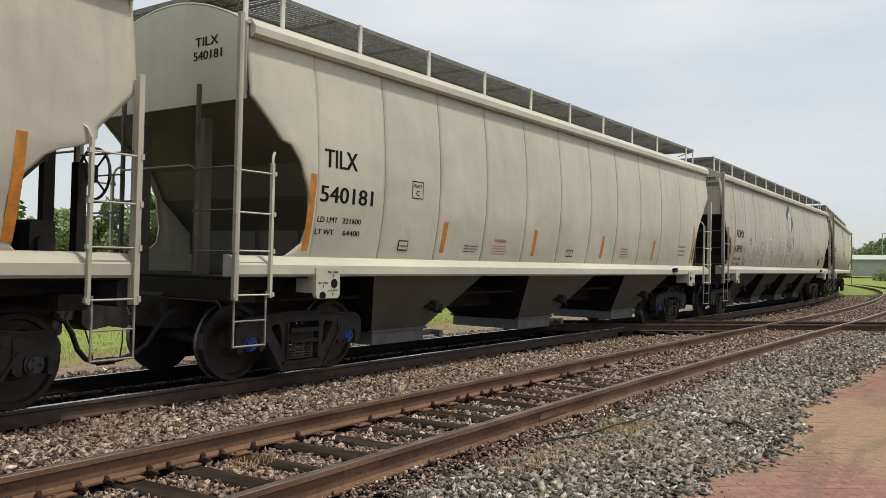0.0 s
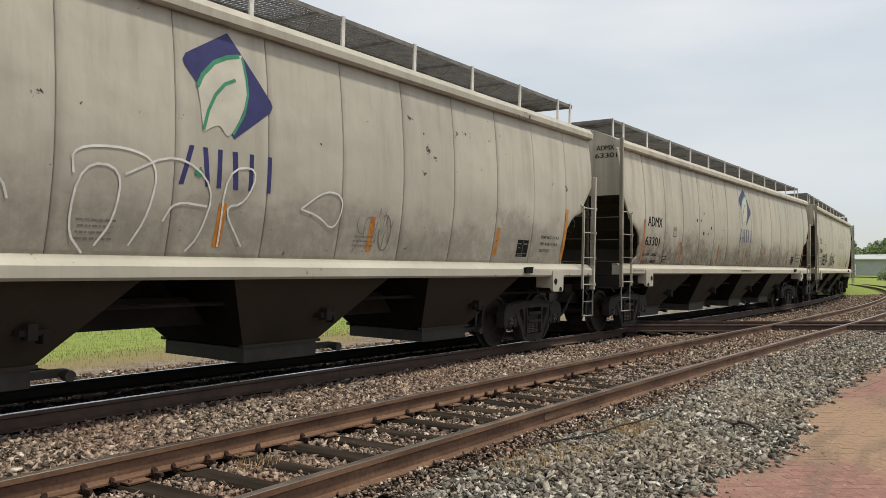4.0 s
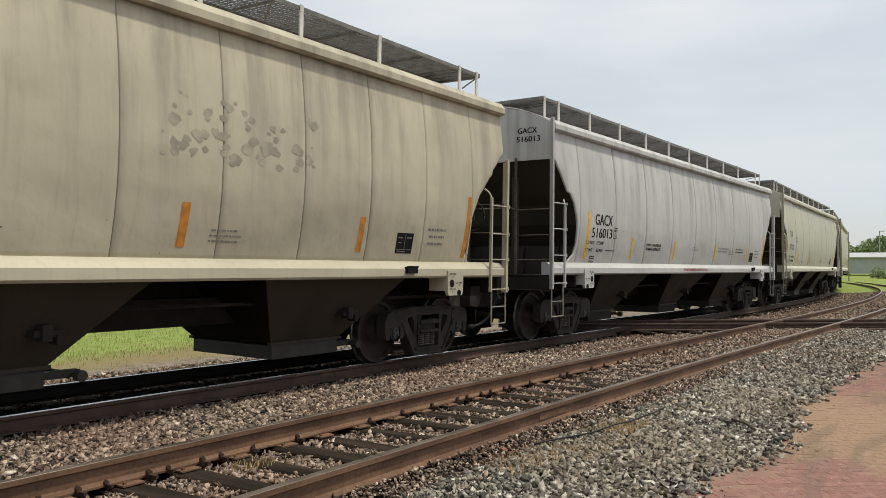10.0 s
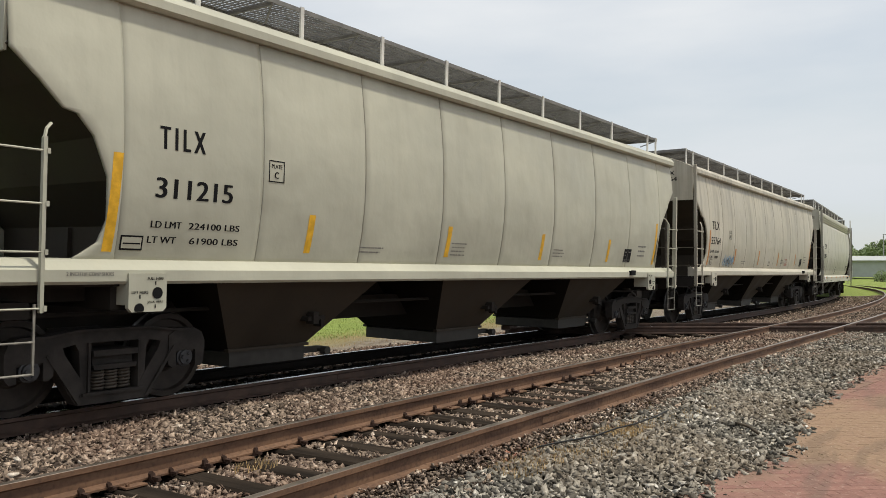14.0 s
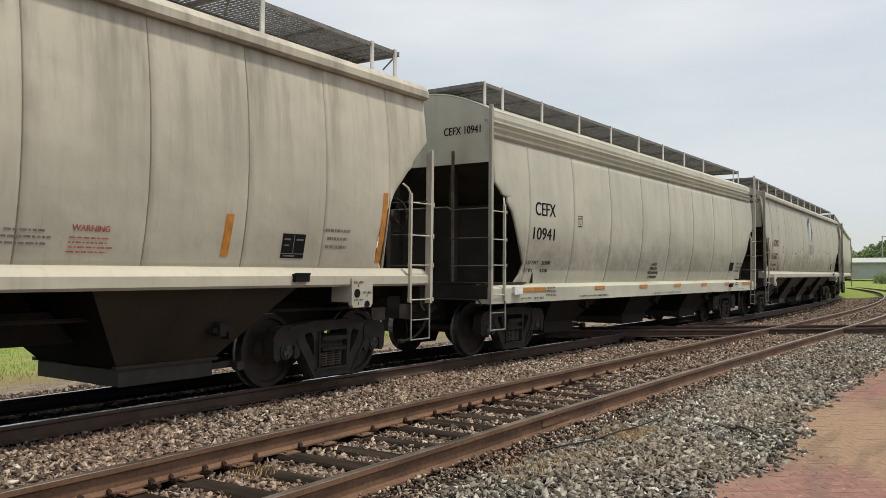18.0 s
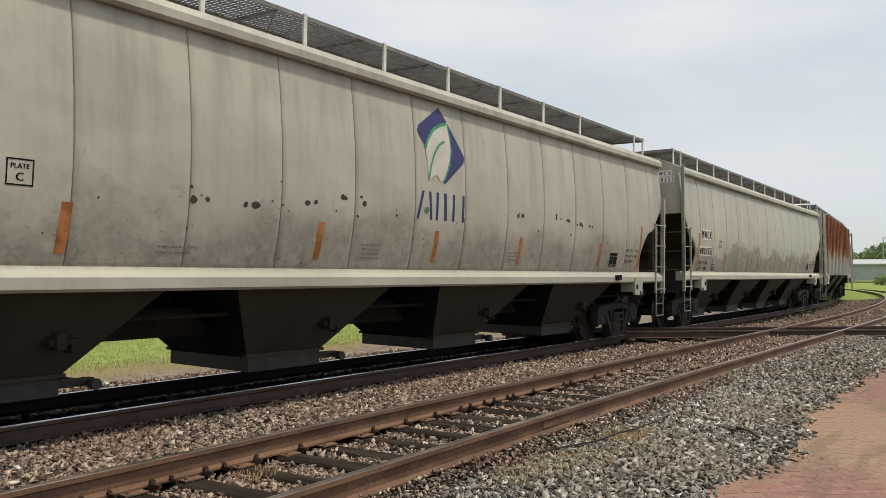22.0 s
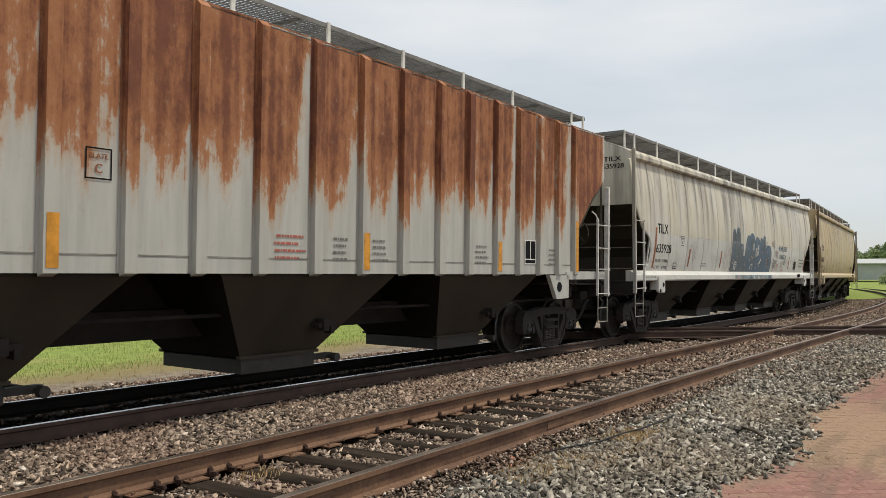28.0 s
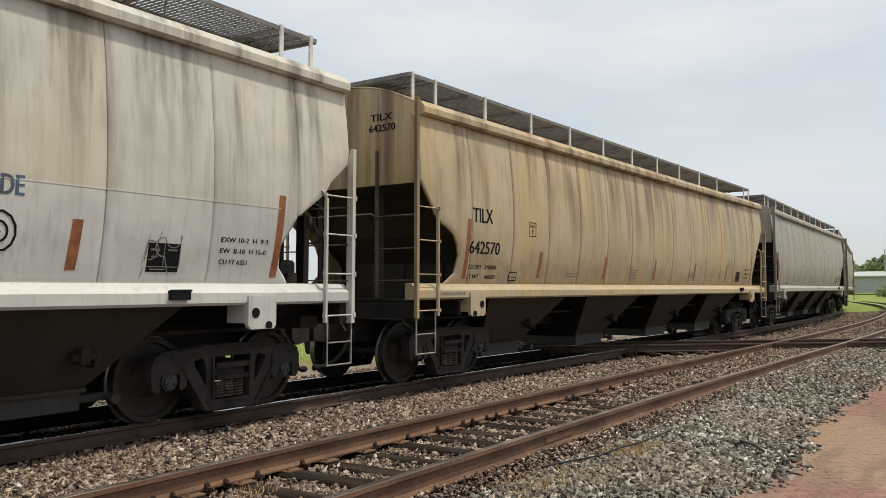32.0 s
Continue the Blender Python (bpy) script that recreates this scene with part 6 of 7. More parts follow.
def train():
    p = [None] * 17
    p[0] = paint("paint_lead_cream", (0.469, 0.438, 0.360), SOOT, 0.12, 0.1, 1.8, 0.0, seed=3)
    p[1] = paint("paint_clean_cream", (0.515, 0.497, 0.405), SOOT, 0.06, 0.05, 1.7, 0.0, seed=11, rough=0.36)
    p[2] = paint("paint_dusty_cream", (0.455, 0.428, 0.357), SOOT, 0.18, 0.5, 2.2, 0.05, seed=17)
    p[3] = paint("paint_sooty_cream", (0.47, 0.432, 0.35), (0.13, 0.105, 0.078), 0.24, 0.88, 2.18, 0.0, seed=23, speckle=0.45, hard=0.42)
    p[4] = paint("paint_yellowed_cream", (0.475, 0.437, 0.33), (0.17, 0.15, 0.12), 0.30, 0.2, 1.9, 0.0, seed=31)
    p[5] = paint("paint_pale_grey", (0.50, 0.50, 0.485), (0.17, 0.165, 0.155), 0.32, 0.18, 1.9, 0.0, seed=37)
    p[6] = paint("paint_pale_green_cream", (0.47, 0.46, 0.37), SOOT, 0.07, 0.08, 1.8, 0.0, seed=41)
    p[7] = paint("paint_streaked_cream", (0.50, 0.465, 0.38), (0.16, 0.14, 0.11), 0.32, 0.15, 1.9, 0.0, seed=47)
    p[8] = paint("paint_smoky_cream", (0.49, 0.475, 0.395), (0.17, 0.155, 0.12), 0.12, 0.52, 2.05, 0.0, seed=53, hard=0.45)
    p[9] = paint("paint_patched_cream", (0.42, 0.395, 0.33), (0.15, 0.13, 0.10), 0.20, 0.5, 2.15, 0.0, seed=59, speckle=0.25)
    p[10] = paint("paint_greyed_cream", (0.435, 0.413, 0.338), (0.15, 0.13, 0.10), 0.18, 0.7, 2.2, 0.0, seed=61, hard=0.07)
    p[11] = rusted("paint_rusted_white", (0.47, 0.465, 0.43), 7)
    ribs = rusted("paint_rusted_rib", (0.45, 0.44, 0.40), 13, False, 2.45)
    p[12] = paint("paint_striped_white", (0.57, 0.56, 0.525), (0.15, 0.13, 0.105), 0.52, 0.06, 1.8, 0.0, seed=71, warm=(0.555, 0.50, 0.38), warm_from=2.46)
    p[13] = paint("paint_tan", (0.45, 0.37, 0.245), (0.17, 0.105, 0.06), 0.6, 0.35, 2.0, 0.0, warm=(0.49, 0.36, 0.185), seed=79)
    p[14] = paint("paint_grey_following", (0.36, 0.325, 0.275), SOOT, 0.25, 0.3, 2.0, 0.05, seed=83)
    p[15] = paint("paint_drab_following", (0.313, 0.275, 0.230), SOOT, 0.3, 0.3, 2.0, 0.1, seed=89)
    p[16] = paint("paint_dun_following", (0.357, 0.335, 0.298), SOOT, 0.25, 0.3, 2.0, 0.05, seed=97)
    # hopper colours: darkened for the shade below the bodies, with some dirt
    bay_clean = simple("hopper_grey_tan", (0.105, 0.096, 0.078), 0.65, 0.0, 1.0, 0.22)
    bay_mid = simple("hopper_shaded_brown", (0.042, 0.033, 0.024), 0.7, 0.0, 1.1, 0.3)
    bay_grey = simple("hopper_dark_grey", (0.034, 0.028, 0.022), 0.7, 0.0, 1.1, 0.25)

    enlist(hopper_car("cream covered hopper car with orange strips, clean", SHORT, p[0], bay_mid, 3, reflect=M_ORANGE, back="notched"), -11.89, SHORT)

    c = enlist(hopper_car("clean cream covered hopper car with black lettering and grey outlets", SHORT, p[1], bay_clean, 3, reflect=M_ORANGE, gate_skin=M_GATE, caps=M_CAPBLUE, warn=5.64, seam=(1.345, 1.335), lead=1.275, tail=1.245, mids=(4.18, 7.06, 10.02, 12.95), pad_at=1.30, panel=None, card=(3.10, 3.33, 1.68, 1.83), plain=True), 6.51, SHORT)
    marks(c, "TILX", "540181", "221600", "64400", head=(1.46, 2.10, 2.72), line=(1.40, 2.44, 2.27), load=2.01, load_x=-0.16, plate=(3.31, 3.58, 2.45, 2.71))
    small_print(c, 4.80, 5.26, 1.68, 1.82, 3, M_BLACK, 8)
    small_print(c, 11.0, 11.5, 1.69, 1.93, 4, M_REDINK, 9)
    framed_mark(c, 8.42, 8.71, 1.68, 1.82)

    c = enlist(hopper_car("dusty cream hopper car with a diamond emblem and chalk graffiti", LONG, p[2], bay_mid, 4, reflect=M_ORANGE, front="long", back="notched", seam=(1.54, 1.30)), 24.72, LONG)
    marks(c, "ADMX", "63895", "216900", "69100", **ADM_BOX)
    emblem(c, 10.07, 3.465, 1.26, 1.19)
    end_print(c, 0.45, -0.45, 3.62, 3.95, 4)
    chalk(c)
    scrawl(c, 12.3, 13.0, 1.7, 2.3, 3, 0.02, M_FADED, 4)
    rust_spots(c, 4, 9, 4.8, 6.5, 2.40, 2.54, 0.035)
    rust_spots(c, 6, 60, 3.2, 5.2, 1.6, 2.2, 0.014)
    rust_spots(c, 3, 40, 3, 18, 1.6, 2.6, 0.012)

    c = enlist(hopper_car("cream hopper car, sooty along its lower half, with diamond emblem", LONG, p[3], bay_mid, 4, reflect=M_DULLORANGE, tail=1.1, front="long", back="notched", seam=(1.49, 1.3225)), 45.74, LONG)
    marks(c, "ADMX", "63301", "218000", "68000", **ADM_BOX)
    emblem(c, 10.11, 3.465, 1.26, 1.19)
    end_print(c, 0.45, -0.45, 3.62, 3.95, 4)
    small_print(c, 9.3, 10.9, 1.37, 1.45, 1, M_BLACK, 27, lambda z: 1.632)
    rust_spots(c, 41, 160, 2.5, 18.5, 1.58, 2.7, 0.016)
    rust_spots(c, 42, 9, 5, 9, 2.35, 3.0, 0.07)

    c = enlist(hopper_car("yellowed cream covered hopper car with black spray tags", SHORT, p[4], bay_mid, 3, reflect=M_ORANGE, tail=1.16, lead=1.465, mids=(4.28, 7.24, 10.2, 13.15), seam=(1.55, 1.31)), 66.94, SHORT)
    marks(c, "TILX", "55401", "221900", "64100", **FIVE_BOX)
    big_tags(c)
    rust_spots(c, 19, 70, 9.9, 12.2, 2.62, 3.32, 0.085, M_GHOSTDARK)
    rust_spots(c, 9, 20, 2, 16, 1.6, 2.4, 0.01)

    c = enlist(hopper_car("pale grey covered hopper car with yellow strips and bold black lettering", SHORT, p[5], bay_grey, 3, reflect=M_YELLOW, mids=(4.10, 6.95, 10.42, 13.78), lead=1.745, panel=2.85, card=(1.95, 2.17, 1.58, 1.70), plain=True, gate_skin=M_UNDER, kink=3.60, seam=(1.30, 1.815)), 85.67, SHORT)
    marks(c, "GACX", "516013", "222100", "63900", head=(2.04, 2.94, 2.36), line=(1.91, 2.95, 2.09), load=1.95, load_x=0.16, end=-0.75, plate=(3.01, 3.21, 2.10, 2.34))
    small_print(c, 2.62, 3.28, 1.80, 1.86, 1, M_BLACK, 74)
    letters(c, "DO NOT HAMMER ON SIDES OF CAR", 7.46, 9.47, 1.375, 1.45, M_DARKRED, lambda z: 1.632, "sill_notice")
    letters(c, "CLOSE ROOF HATCHES", 10.70, 11.75, 2.02, 2.07, M_FADED, name="notice")
    letters(c, "BEFORE MOVING CAR", 10.70, 11.65, 1.93, 1.98, M_FADED, name="notice")
    small_print(c, 8.36, 8.92, 1.93, 2.04, 3, M_FADED, 73)
    small_print(c, 11.75, 12.4, 1.86, 2.02, 3, M_FADED, 71)
    small_print(c, 12.5, 13.55, 1.93, 2.09, 2, M_BLACK, 72)
    letters(c, "CONSULT OWNER BEFORE", 5.02, 6.0, 1.98, 2.045, name="notice")
    letters(c, "REPAIRING HOPPER BODY", 5.02, 6.0, 1.88, 1.945, name="notice")

    c = enlist(hopper_car("clean pale cream covered hopper car with yellow strips", SHORT, p[6], bay_mid, 3, reflect=M_YELLOW, lead=1.31, mids=(4.0, 7.05, 10.1, 13.1), card=(1.40, 1.66, 1.65, 1.80), seam=(1.37, 1.83)), 104.23, SHORT)
    marks(c, "T I L X", "311215", "224100 LBS", "61900 LBS", head=(1.78, 2.36, 2.71), line=(1.75, 2.76, 2.20), load=1.89, load_x=0.18, load_more=0.33, plate=(3.28, 3.53, 2.50, 2.76))
    letters(c, "2 INCH HF COMP SHOES", 0.78, 1.27, 1.395, 1.43, M_FADED, lambda z: 1.632, "sill_print")

    c = enlist(hopper_car("streaked cream covered hopper car with a blue spray tag", SHORT, p[7], bay_mid, 3, reflect=M_ORANGE, tail=1.08, warn=11.2, seam=(1.40, 1.333)), 122.78, SHORT)
    marks(c, "TILX", "55764", "222100", "63900", **FIVE_BOX)
    framed_mark(c, 8.65, 8.94, 1.66, 1.80)
    scrawl(c, 2.98, 4.05, 1.60, 1.92, 5, 0.03, M_SPRAYLITE, 3)
    rust_spots(c, 55, 8, 8.0, 10.5, 2.5, 3.2, 0.02)
    scrawl(c, 3.0, 4.03, 1.61, 1.90, 4, 0.022, M_SPRAYBLUE, 7)

    c = enlist(hopper_car("smoke-stained cream covered hopper car with a deep side sill", 16.25, p[8], M_UNDER, 3, "deep", M_ORANGE, gate_skin=M_UNDER, seam=(1.40, 1.79)), 141.58, 16.25)
    letters(c, "CEFX", 1.60, 2.40, 2.55, 2.80)
    letters(c, "10941", 1.56, 2.40, 2.10, 2.33)
    letters(c, "LD LMT", 1.45, 1.90, 1.64, 1.71)
    letters(c, "223000", 2.02, 2.36, 1.64, 1.71)
    letters(c, "LT WT", 1.42, 1.74, 1.49, 1.56)
    letters(c, "63000", 2.02, 2.30, 1.49, 1.56)
    framed_mark(c, 3.36, 3.56, 2.42, 2.64)
    end_letters(c, "CEFX 10941", -0.5, -1.28, 3.92, 4.06, 0.214)
    sy = lambda z: 1.632
    letters(c, "2 INCH HF", 1.98, 2.30, 1.185, 1.225, y_of=sy)
    letters(c, "COMP SHOES", 1.92, 2.36, 1.115, 1.155, y_of=sy)
    letters(c, "JACK HERE", 1.02, 1.40, 1.0, 1.04, y_of=sy)
    letters(c, "LIFT HERE", 1.50, 1.86, 1.0, 1.04, y_of=sy)
    letters(c, "EMPTY/LOAD", 1.95, 2.35, 1.045, 1.08, y_of=sy)
    letters(c, "CLOSE HOPPER GATES & ROOF HATCHES BEFORE MOVING CAR", 7.35, 9.22, 0.985, 1.025, M_FADED, y_of=sy, name="sill_notice")
    for i, (a, u, v) in enumerate((("CAUTION", 7.54, 7.93), ("OPEN HATCH", 7.51, 7.96), ("BEFORE UNLOADING", 7.41, 8.08), ("COMPARTMENT", 7.47, 8.05))):
        letters(c, a, u, v, 1.67 - 0.105 * i, 1.74 - 0.105 * i, name="notice")
    rust_spots(c, 5, 30, 8.8, 11, 1.4, 1.8, 0.012)
    strip(c, 13.91, 14.31, 1.57, 1.82, M_BLACK, 0, "data_panel")
    for i, (a, v) in enumerate((("EXW 10-8  H  8-9", 15.18), ("EW   8-8  H 15-0", 15.16), ("CU FT 5150", 14.91))):
        letters(c, a, 14.56, v, 1.77 - 0.115 * i, 1.82 - 0.115 * i, name="size_print")
    letters(c, "2 INCH HF", 14.10, 14.34, 1.19, 1.225, y_of=sy, name="sill_print")
    letters(c, "COMP SHOES", 14.06, 14.38, 1.13, 1.165, y_of=sy, name="sill_print")
    letters(c, "JACK HERE   LIFT HERE", 14.3, 15.02, 0.985, 1.015, y_of=sy, name="sill_print")
    letters(c, "CLOSE HOPPER GATES & ROOF HATCHES BEFORE MOVING CAR", 3.35, 4.75, 1.0, 1.035, y_of=sy, name="sill_notice")
    part("retainer_box", Shape().box(0.74, 1.02, -1.68, -1.62, 1.10, 1.24, 0.01).mesh("retainer_box"), M_WHITEINK, c)

    c = enlist(hopper_car("cream hopper car with paint chipped to rust and diamond emblem", 19.5, p[9], bay_mid, 4, reflect=M_DULLORANGE, mids=(3.95, 7.35, 9.88, 12.46, 15.85), tail=1.35, front="long", back="notched", seam=(1.39, 1.325)), 159.11, 19.5)
    marks(c, "ADMX", "63687", "218000", "68000", **ADM_BOX)
    emblem(c, 10.03, 3.465, 1.22, 1.19)
    end_print(c, 0.45, -0.45, 3.62, 3.95, 4)
    for k, (x0, x1, z0, z1, n, q) in enumerate(((5.2, 8.0, 2.28, 2.50, 12, 0.06), (8.0, 14.5, 2.25, 2.55, 10, 0.05), (3.0, 18.0, 1.6, 2.6, 60, 0.016))):
        rust_spots(c, 30 + k, n, x0, x1, z0, z1, q)
    for k, (x, z) in enumerate(((12.42, 2.55), (13.91, 2.59), (14.31, 2.56), (14.84, 2.49), (15.41, 2.50))):
        rust_spots(c, 90 + k, 3, x - 0.13, x + 0.13, z - 0.03, z + 0.03, 0.06)

    c = enlist(hopper_car("greyed cream covered hopper car with stained lower panels", LONG, p[10], bay_mid, 4, reflect=M_DULLORANGE, mids=(4.0, 7.29, 9.95, 12.61, 15.7), front="long", back="notched", seam=(1.55, 1.31)), 179.96, LONG)
    for k in range(4):
        strip(c, 1.70 + 0.23 * k, 1.91 + 0.23 * k, 2.45, 2.73, M_WHITEINK, 0, "number_board", off=0.004)
    for k in range(6):
        strip(c, 1.55 + 0.188 * k, 1.725 + 0.188 * k, 2.0, 2.26, M_WHITEINK, 0, "number_board", off=0.004)
    strip(c, 2.615, 2.66, 2.45, 2.73, M_BLACK, 0, "number_board_edge", off=0.005)
    strip(c, 2.68, 2.72, 2.0, 2.26, M_BLACK, 0, "number_board_edge", off=0.005)
    part("end_number_board", Shape().box(0.2155, 0.2195, -1.26, -0.77, 4.09, 4.245).mesh("end_number_board"), M_WHITEINK, c)
    part("end_number_board", Shape().box(0.2155, 0.2195, -1.33, -0.74, 3.92, 4.075).mesh("end_number_board"), M_WHITEINK, c)
    end_print(c, 0.4, -0.35, 3.60, 3.92, 4, 0.214, 9)
    marks(c, "M W C X", "4 8 0 3 5 3", "217200", "68800", head=(1.72, 2.58, 2.47), line=(1.58, 2.62, 2.02), load=1.77, end=-0.80, plate=(3.42, 3.67, 2.26, 2.50))

    rust_spots(c, 51, 150, 3.0, 9.5, 1.6, 2.4, 0.014)
    rust_spots(c, 52, 60, 9.5, 18, 1.6, 2.2, 0.014)
    L = 17.3
    c = enlist(hopper_car("rust-streaked white ribbed hopper car with orange strips", L, p[11], bay_mid, 3, "ribbed", M_AMBER, ribs_skin=ribs), 200.61, L)
    fy = lambda z: 1.556
    for text, x0, x1, z0, z1 in (("AD", 2.86, 3.32, 2.62, 2.82), ("MX", 3.62, 4.12, 2.62, 2.84), ("52", 2.88, 3.26, 2.15, 2.36), ("48", 3.66, 4.02, 2.15, 2.38), ("4", 4.42, 4.56, 2.12, 2.32),
                                 ("LD LMT", 2.84, 3.28, 1.88, 1.95), ("221500", 3.62, 4.0, 1.88, 1.95), ("LT WT", 2.84, 3.24, 1.70, 1.78), ("64500", 3.66, 4.0, 1.70, 1.77), ("2 INCH HF", 2.06, 2.42, 1.58, 1.62), ("COMP SHOES", 2.06, 2.44, 1.52, 1.56)):
        letters(c, text, x0, x1, z0, z1, y_of=fy)
    for i, (x0, x1) in enumerate(((7.78, 8.32), (8.8, 9.1), (9.6, 9.95), (12.2, 12.6), (14.75, 15.1))):
        small_print(c, x0, x1, 1.65, 2.0, 4, M_REDINK if i == 0 else M_FADED, 40 + i, fy)
    strip(c, 13.84, 14.24, 1.68, 2.12, M_WHITEINK, 0, "data_panel_border", fy)
    strip(c, 13.86, 14.03, 1.78, 2.10, M_BLACK, 0, "data_panel", fy, 0.008)
    strip(c, 14.05, 14.22, 1.78, 2.10, M_BLACK, 0, "data_panel", fy, 0.008)
    strip(c, 13.86, 14.22, 1.70, 1.76, M_BLACK, 0, "data_panel", fy, 0.008)
    framed = Shape()
    for q in ((5.37, 5.65, 2.40, 2.415), (5.37, 5.65, 2.69, 2.705), (5.37, 5.385, 2.40, 2.705), (5.635, 5.65, 2.40, 2.705)):
        patch(framed, *q, 0, 0.006, fy)
    part("clearance_frame", framed.mesh("clearance_frame"), M_BLACK, c)
    letters(c, "PLATE", 5.41, 5.61, 2.60, 2.65, M_BROWN, fy, "clearance_letter")
    letters(c, "C", 5.47, 5.55, 2.46, 2.55, M_BROWN, fy, "clearance_letter")
    end_letters(c, "MX", -0.55, -0.9, 4.12, 4.22, 0.214)

    c = enlist(hopper_car("white covered hopper car with grey rain streaks and dark blue graffiti", 19.4, p[12], bay_mid, 4, reflect=M_BROWN, mids=(3.95, 6.78, 9.6, 12.5, 15.40), tail=1.285, panel=3.14, front="long", back="swept", seam=(1.10, 1.33)), 219.28, 19.4)
    marks(c, "TILX", "635928", "218500", "67500", head=(1.56, 2.28, 2.47), line=(1.52, 2.55, 2.0), load=1.77, end=-0.80, plate=(3.24, 3.49, 2.22, 2.46))
    big_graffiti(c)
    rust_spots(c, 7, 26, 6.5, 10, 2.7, 3.1, 0.014)
    weld_seam(c, 19.4, 2.46, p[12])
    scrawl(c, 3.9, 4.5, 1.75, 2.3, 2, 0.012, M_FADED, 14, "pencil_sketch")
    scrawl(c, 16.1, 16.6, 1.65, 2.1, 2, 0.012, M_FADED, 15, "pencil_sketch")
    for i, (a, b) in enumerate((("SPRG 7 OC D-5", 0.5), ("5 IC D-5", 0.32), ("36 TW CLASS C WHLS", 0.8), ("DRAFT GEAR", 0.5), ("AAR NO 24 BRAKE BEAM", 0.75))):
        end_letters(c, a, 0.05, 0.05 - b, 4.05 - 0.12 * i, 4.11 - 0.12 * i, 0.214)

    c = enlist(hopper_car("tan covered hopper car with brownish rain streaks", 19.4, p[13], bay_mid, 4, reflect=M_BROWN, mids=(3.86, 6.74, 9.6, 12.5, 15.3), tail=1.43, front="long", seam=(1.55, 1.32)), 240.15, 19.4)
    marks(c, "TILX", "642570", "218000", "68000", head=(1.57, 2.18, 2.57), line=(1.50, 2.44, 2.05), load=1.80)

    enlist(hopper_car("grey covered hopper car following round the bend", LONG, p[14], bay_grey, 4, reflect=M_ORANGE, front="long", back="notched"), 260.95, LONG)
    enlist(hopper_car("drab brown-grey covered hopper car following round the bend", LONG, p[15], bay_mid, 4, reflect=M_ORANGE, front="long", back="notched"), 282.05, LONG)
    enlist(hopper_car("dun covered hopper car far along the bend", SHORT, p[16], bay_mid, 3, reflect=M_ORANGE), 303.15, SHORT)


train()

# ---- the ground, the two tracks and the crossing ----
NEAR_W, NEAR_Z = 4.347, 0.079


def build_ground():
    xs = [-400, -120, -40, -15] + [float(x) for x in range(-10, 60, 2)] + [70, 85, 100, 120, 150, 200, 300, 500, 1200]
    ys = [-400, -120, -50, -25, -15, -10, -8.5, -7.6, -7.0, -6.4, -5.8, -5.2, -3.6, -2.9, -2.2, -1.6, 1.6, 2.4, 3.2, 4.2, 5.5, 8, 12, 18, 28, 45, 80, 150, 300, 1200]
    rows = []
    for x in xs:
        row = []
        for y in ys:
            c = along(x)[1] if -20 < x < 150 else 0.0
            d = y - c
            z = -0.20 if d < 0 else -0.30
            if -7.2 < d < 2.6:
                z = float(np.interp(d, (-7.2, -6.2, -3.2, -2.4, -1.7, 1.7, 2.6), (-0.20, -0.19, -0.17, -0.24, -0.31, -0.30, -0.36)))
            elif d >= 2.6:
                z = float(np.interp(d, (2.6, 4.0, 9.0, 40, 200), (-0.36, -0.42, -0.45, 0.0, 0.8)))
            r = math.hypot(x, y)
            z = z + 0.9 * max(0.0, min(1.0, (r - 70) / 120))
            row.append((x, y, z))
        rows.append(row)
    me = Shape().grid(rows).mesh("ground", True)
    g = part("ground", fix_normals(me), M_GROUND, None)
    tagged(g, "flat ground of grit and soil with grass beyond the line", "ground", kind="structure")


build_ground()

RAIL = [(-0.0365, 0.0), (-0.0365, -0.035), (-0.010, -0.05), (-0.010, -0.14), (-0.070, -0.158), (-0.070, -0.172), (0.070, -0.172), (0.070, -0.158), (0.010, -0.14), (0.010, -0.05), (0.0365, -0.035), (0.0365, 0.0)]


def sweep(outline, w, top, s0, s1, step=2.0, canted=False):
    """An outline of (side, height) carried along the line, w metres to the viewer's side."""
    n = max(2, int((s1 - s0) / step) + 1)
    pts = []
    m = len(outline)
    for s in np.linspace(s0, s1, n):
        for a, b in outline:
            x, y, h = along(float(s), w + a)
            pts.append((x, y, top + b + (bank(float(s), w) if canted else 0.0)))
    faces = [(k * m + j, (k + 1) * m + j, (k + 1) * m + (j + 1) % m, k * m + (j + 1) % m) for k in range(n - 1) for j in range(m)]
    faces += [tuple(range(m)), tuple(range((n - 1) * m, n * m))[::-1]]
    return Shape().add(pts, faces)


def lay_track(name, label, w, top, s0, s1, head, steel):
    tr = thing(name, label, "railway track", "", "structure")
    for g in (-0.7525, 0.7525):
        r = part("rail", fix_normals(sweep(RAIL, w + g, top, s0, s1, canted=w == 0).mesh("rail")), M_RAILSHADE if w == 0 and g < 0 else steel, tr)
        part("rail_head", fix_normals(sweep([(-0.030, 0.002), (-0.034, -0.004), (0.034, -0.004), (0.030, 0.002)], w + g, top + 0.001, s0, s1, canted=w == 0).mesh("rail_head")), head, r)
    return tr


MAIN = lay_track("main_track", "main line track with polished rails on ballast", 0.0, 0.0, -60, 190, M_RAILTOP, M_RAILMAIN)
NEAR = lay_track("siding_track", "empty second track with rusty rails and timber ties", NEAR_W, NEAR_Z, -30, 150, M_RAILDULL, M_RAIL)


def place(s, w, z):
    x, y, h = along(s, w)
    return Matrix.Translation((x, y, z)) @ Matrix.Rotation(h, 4, "Z")


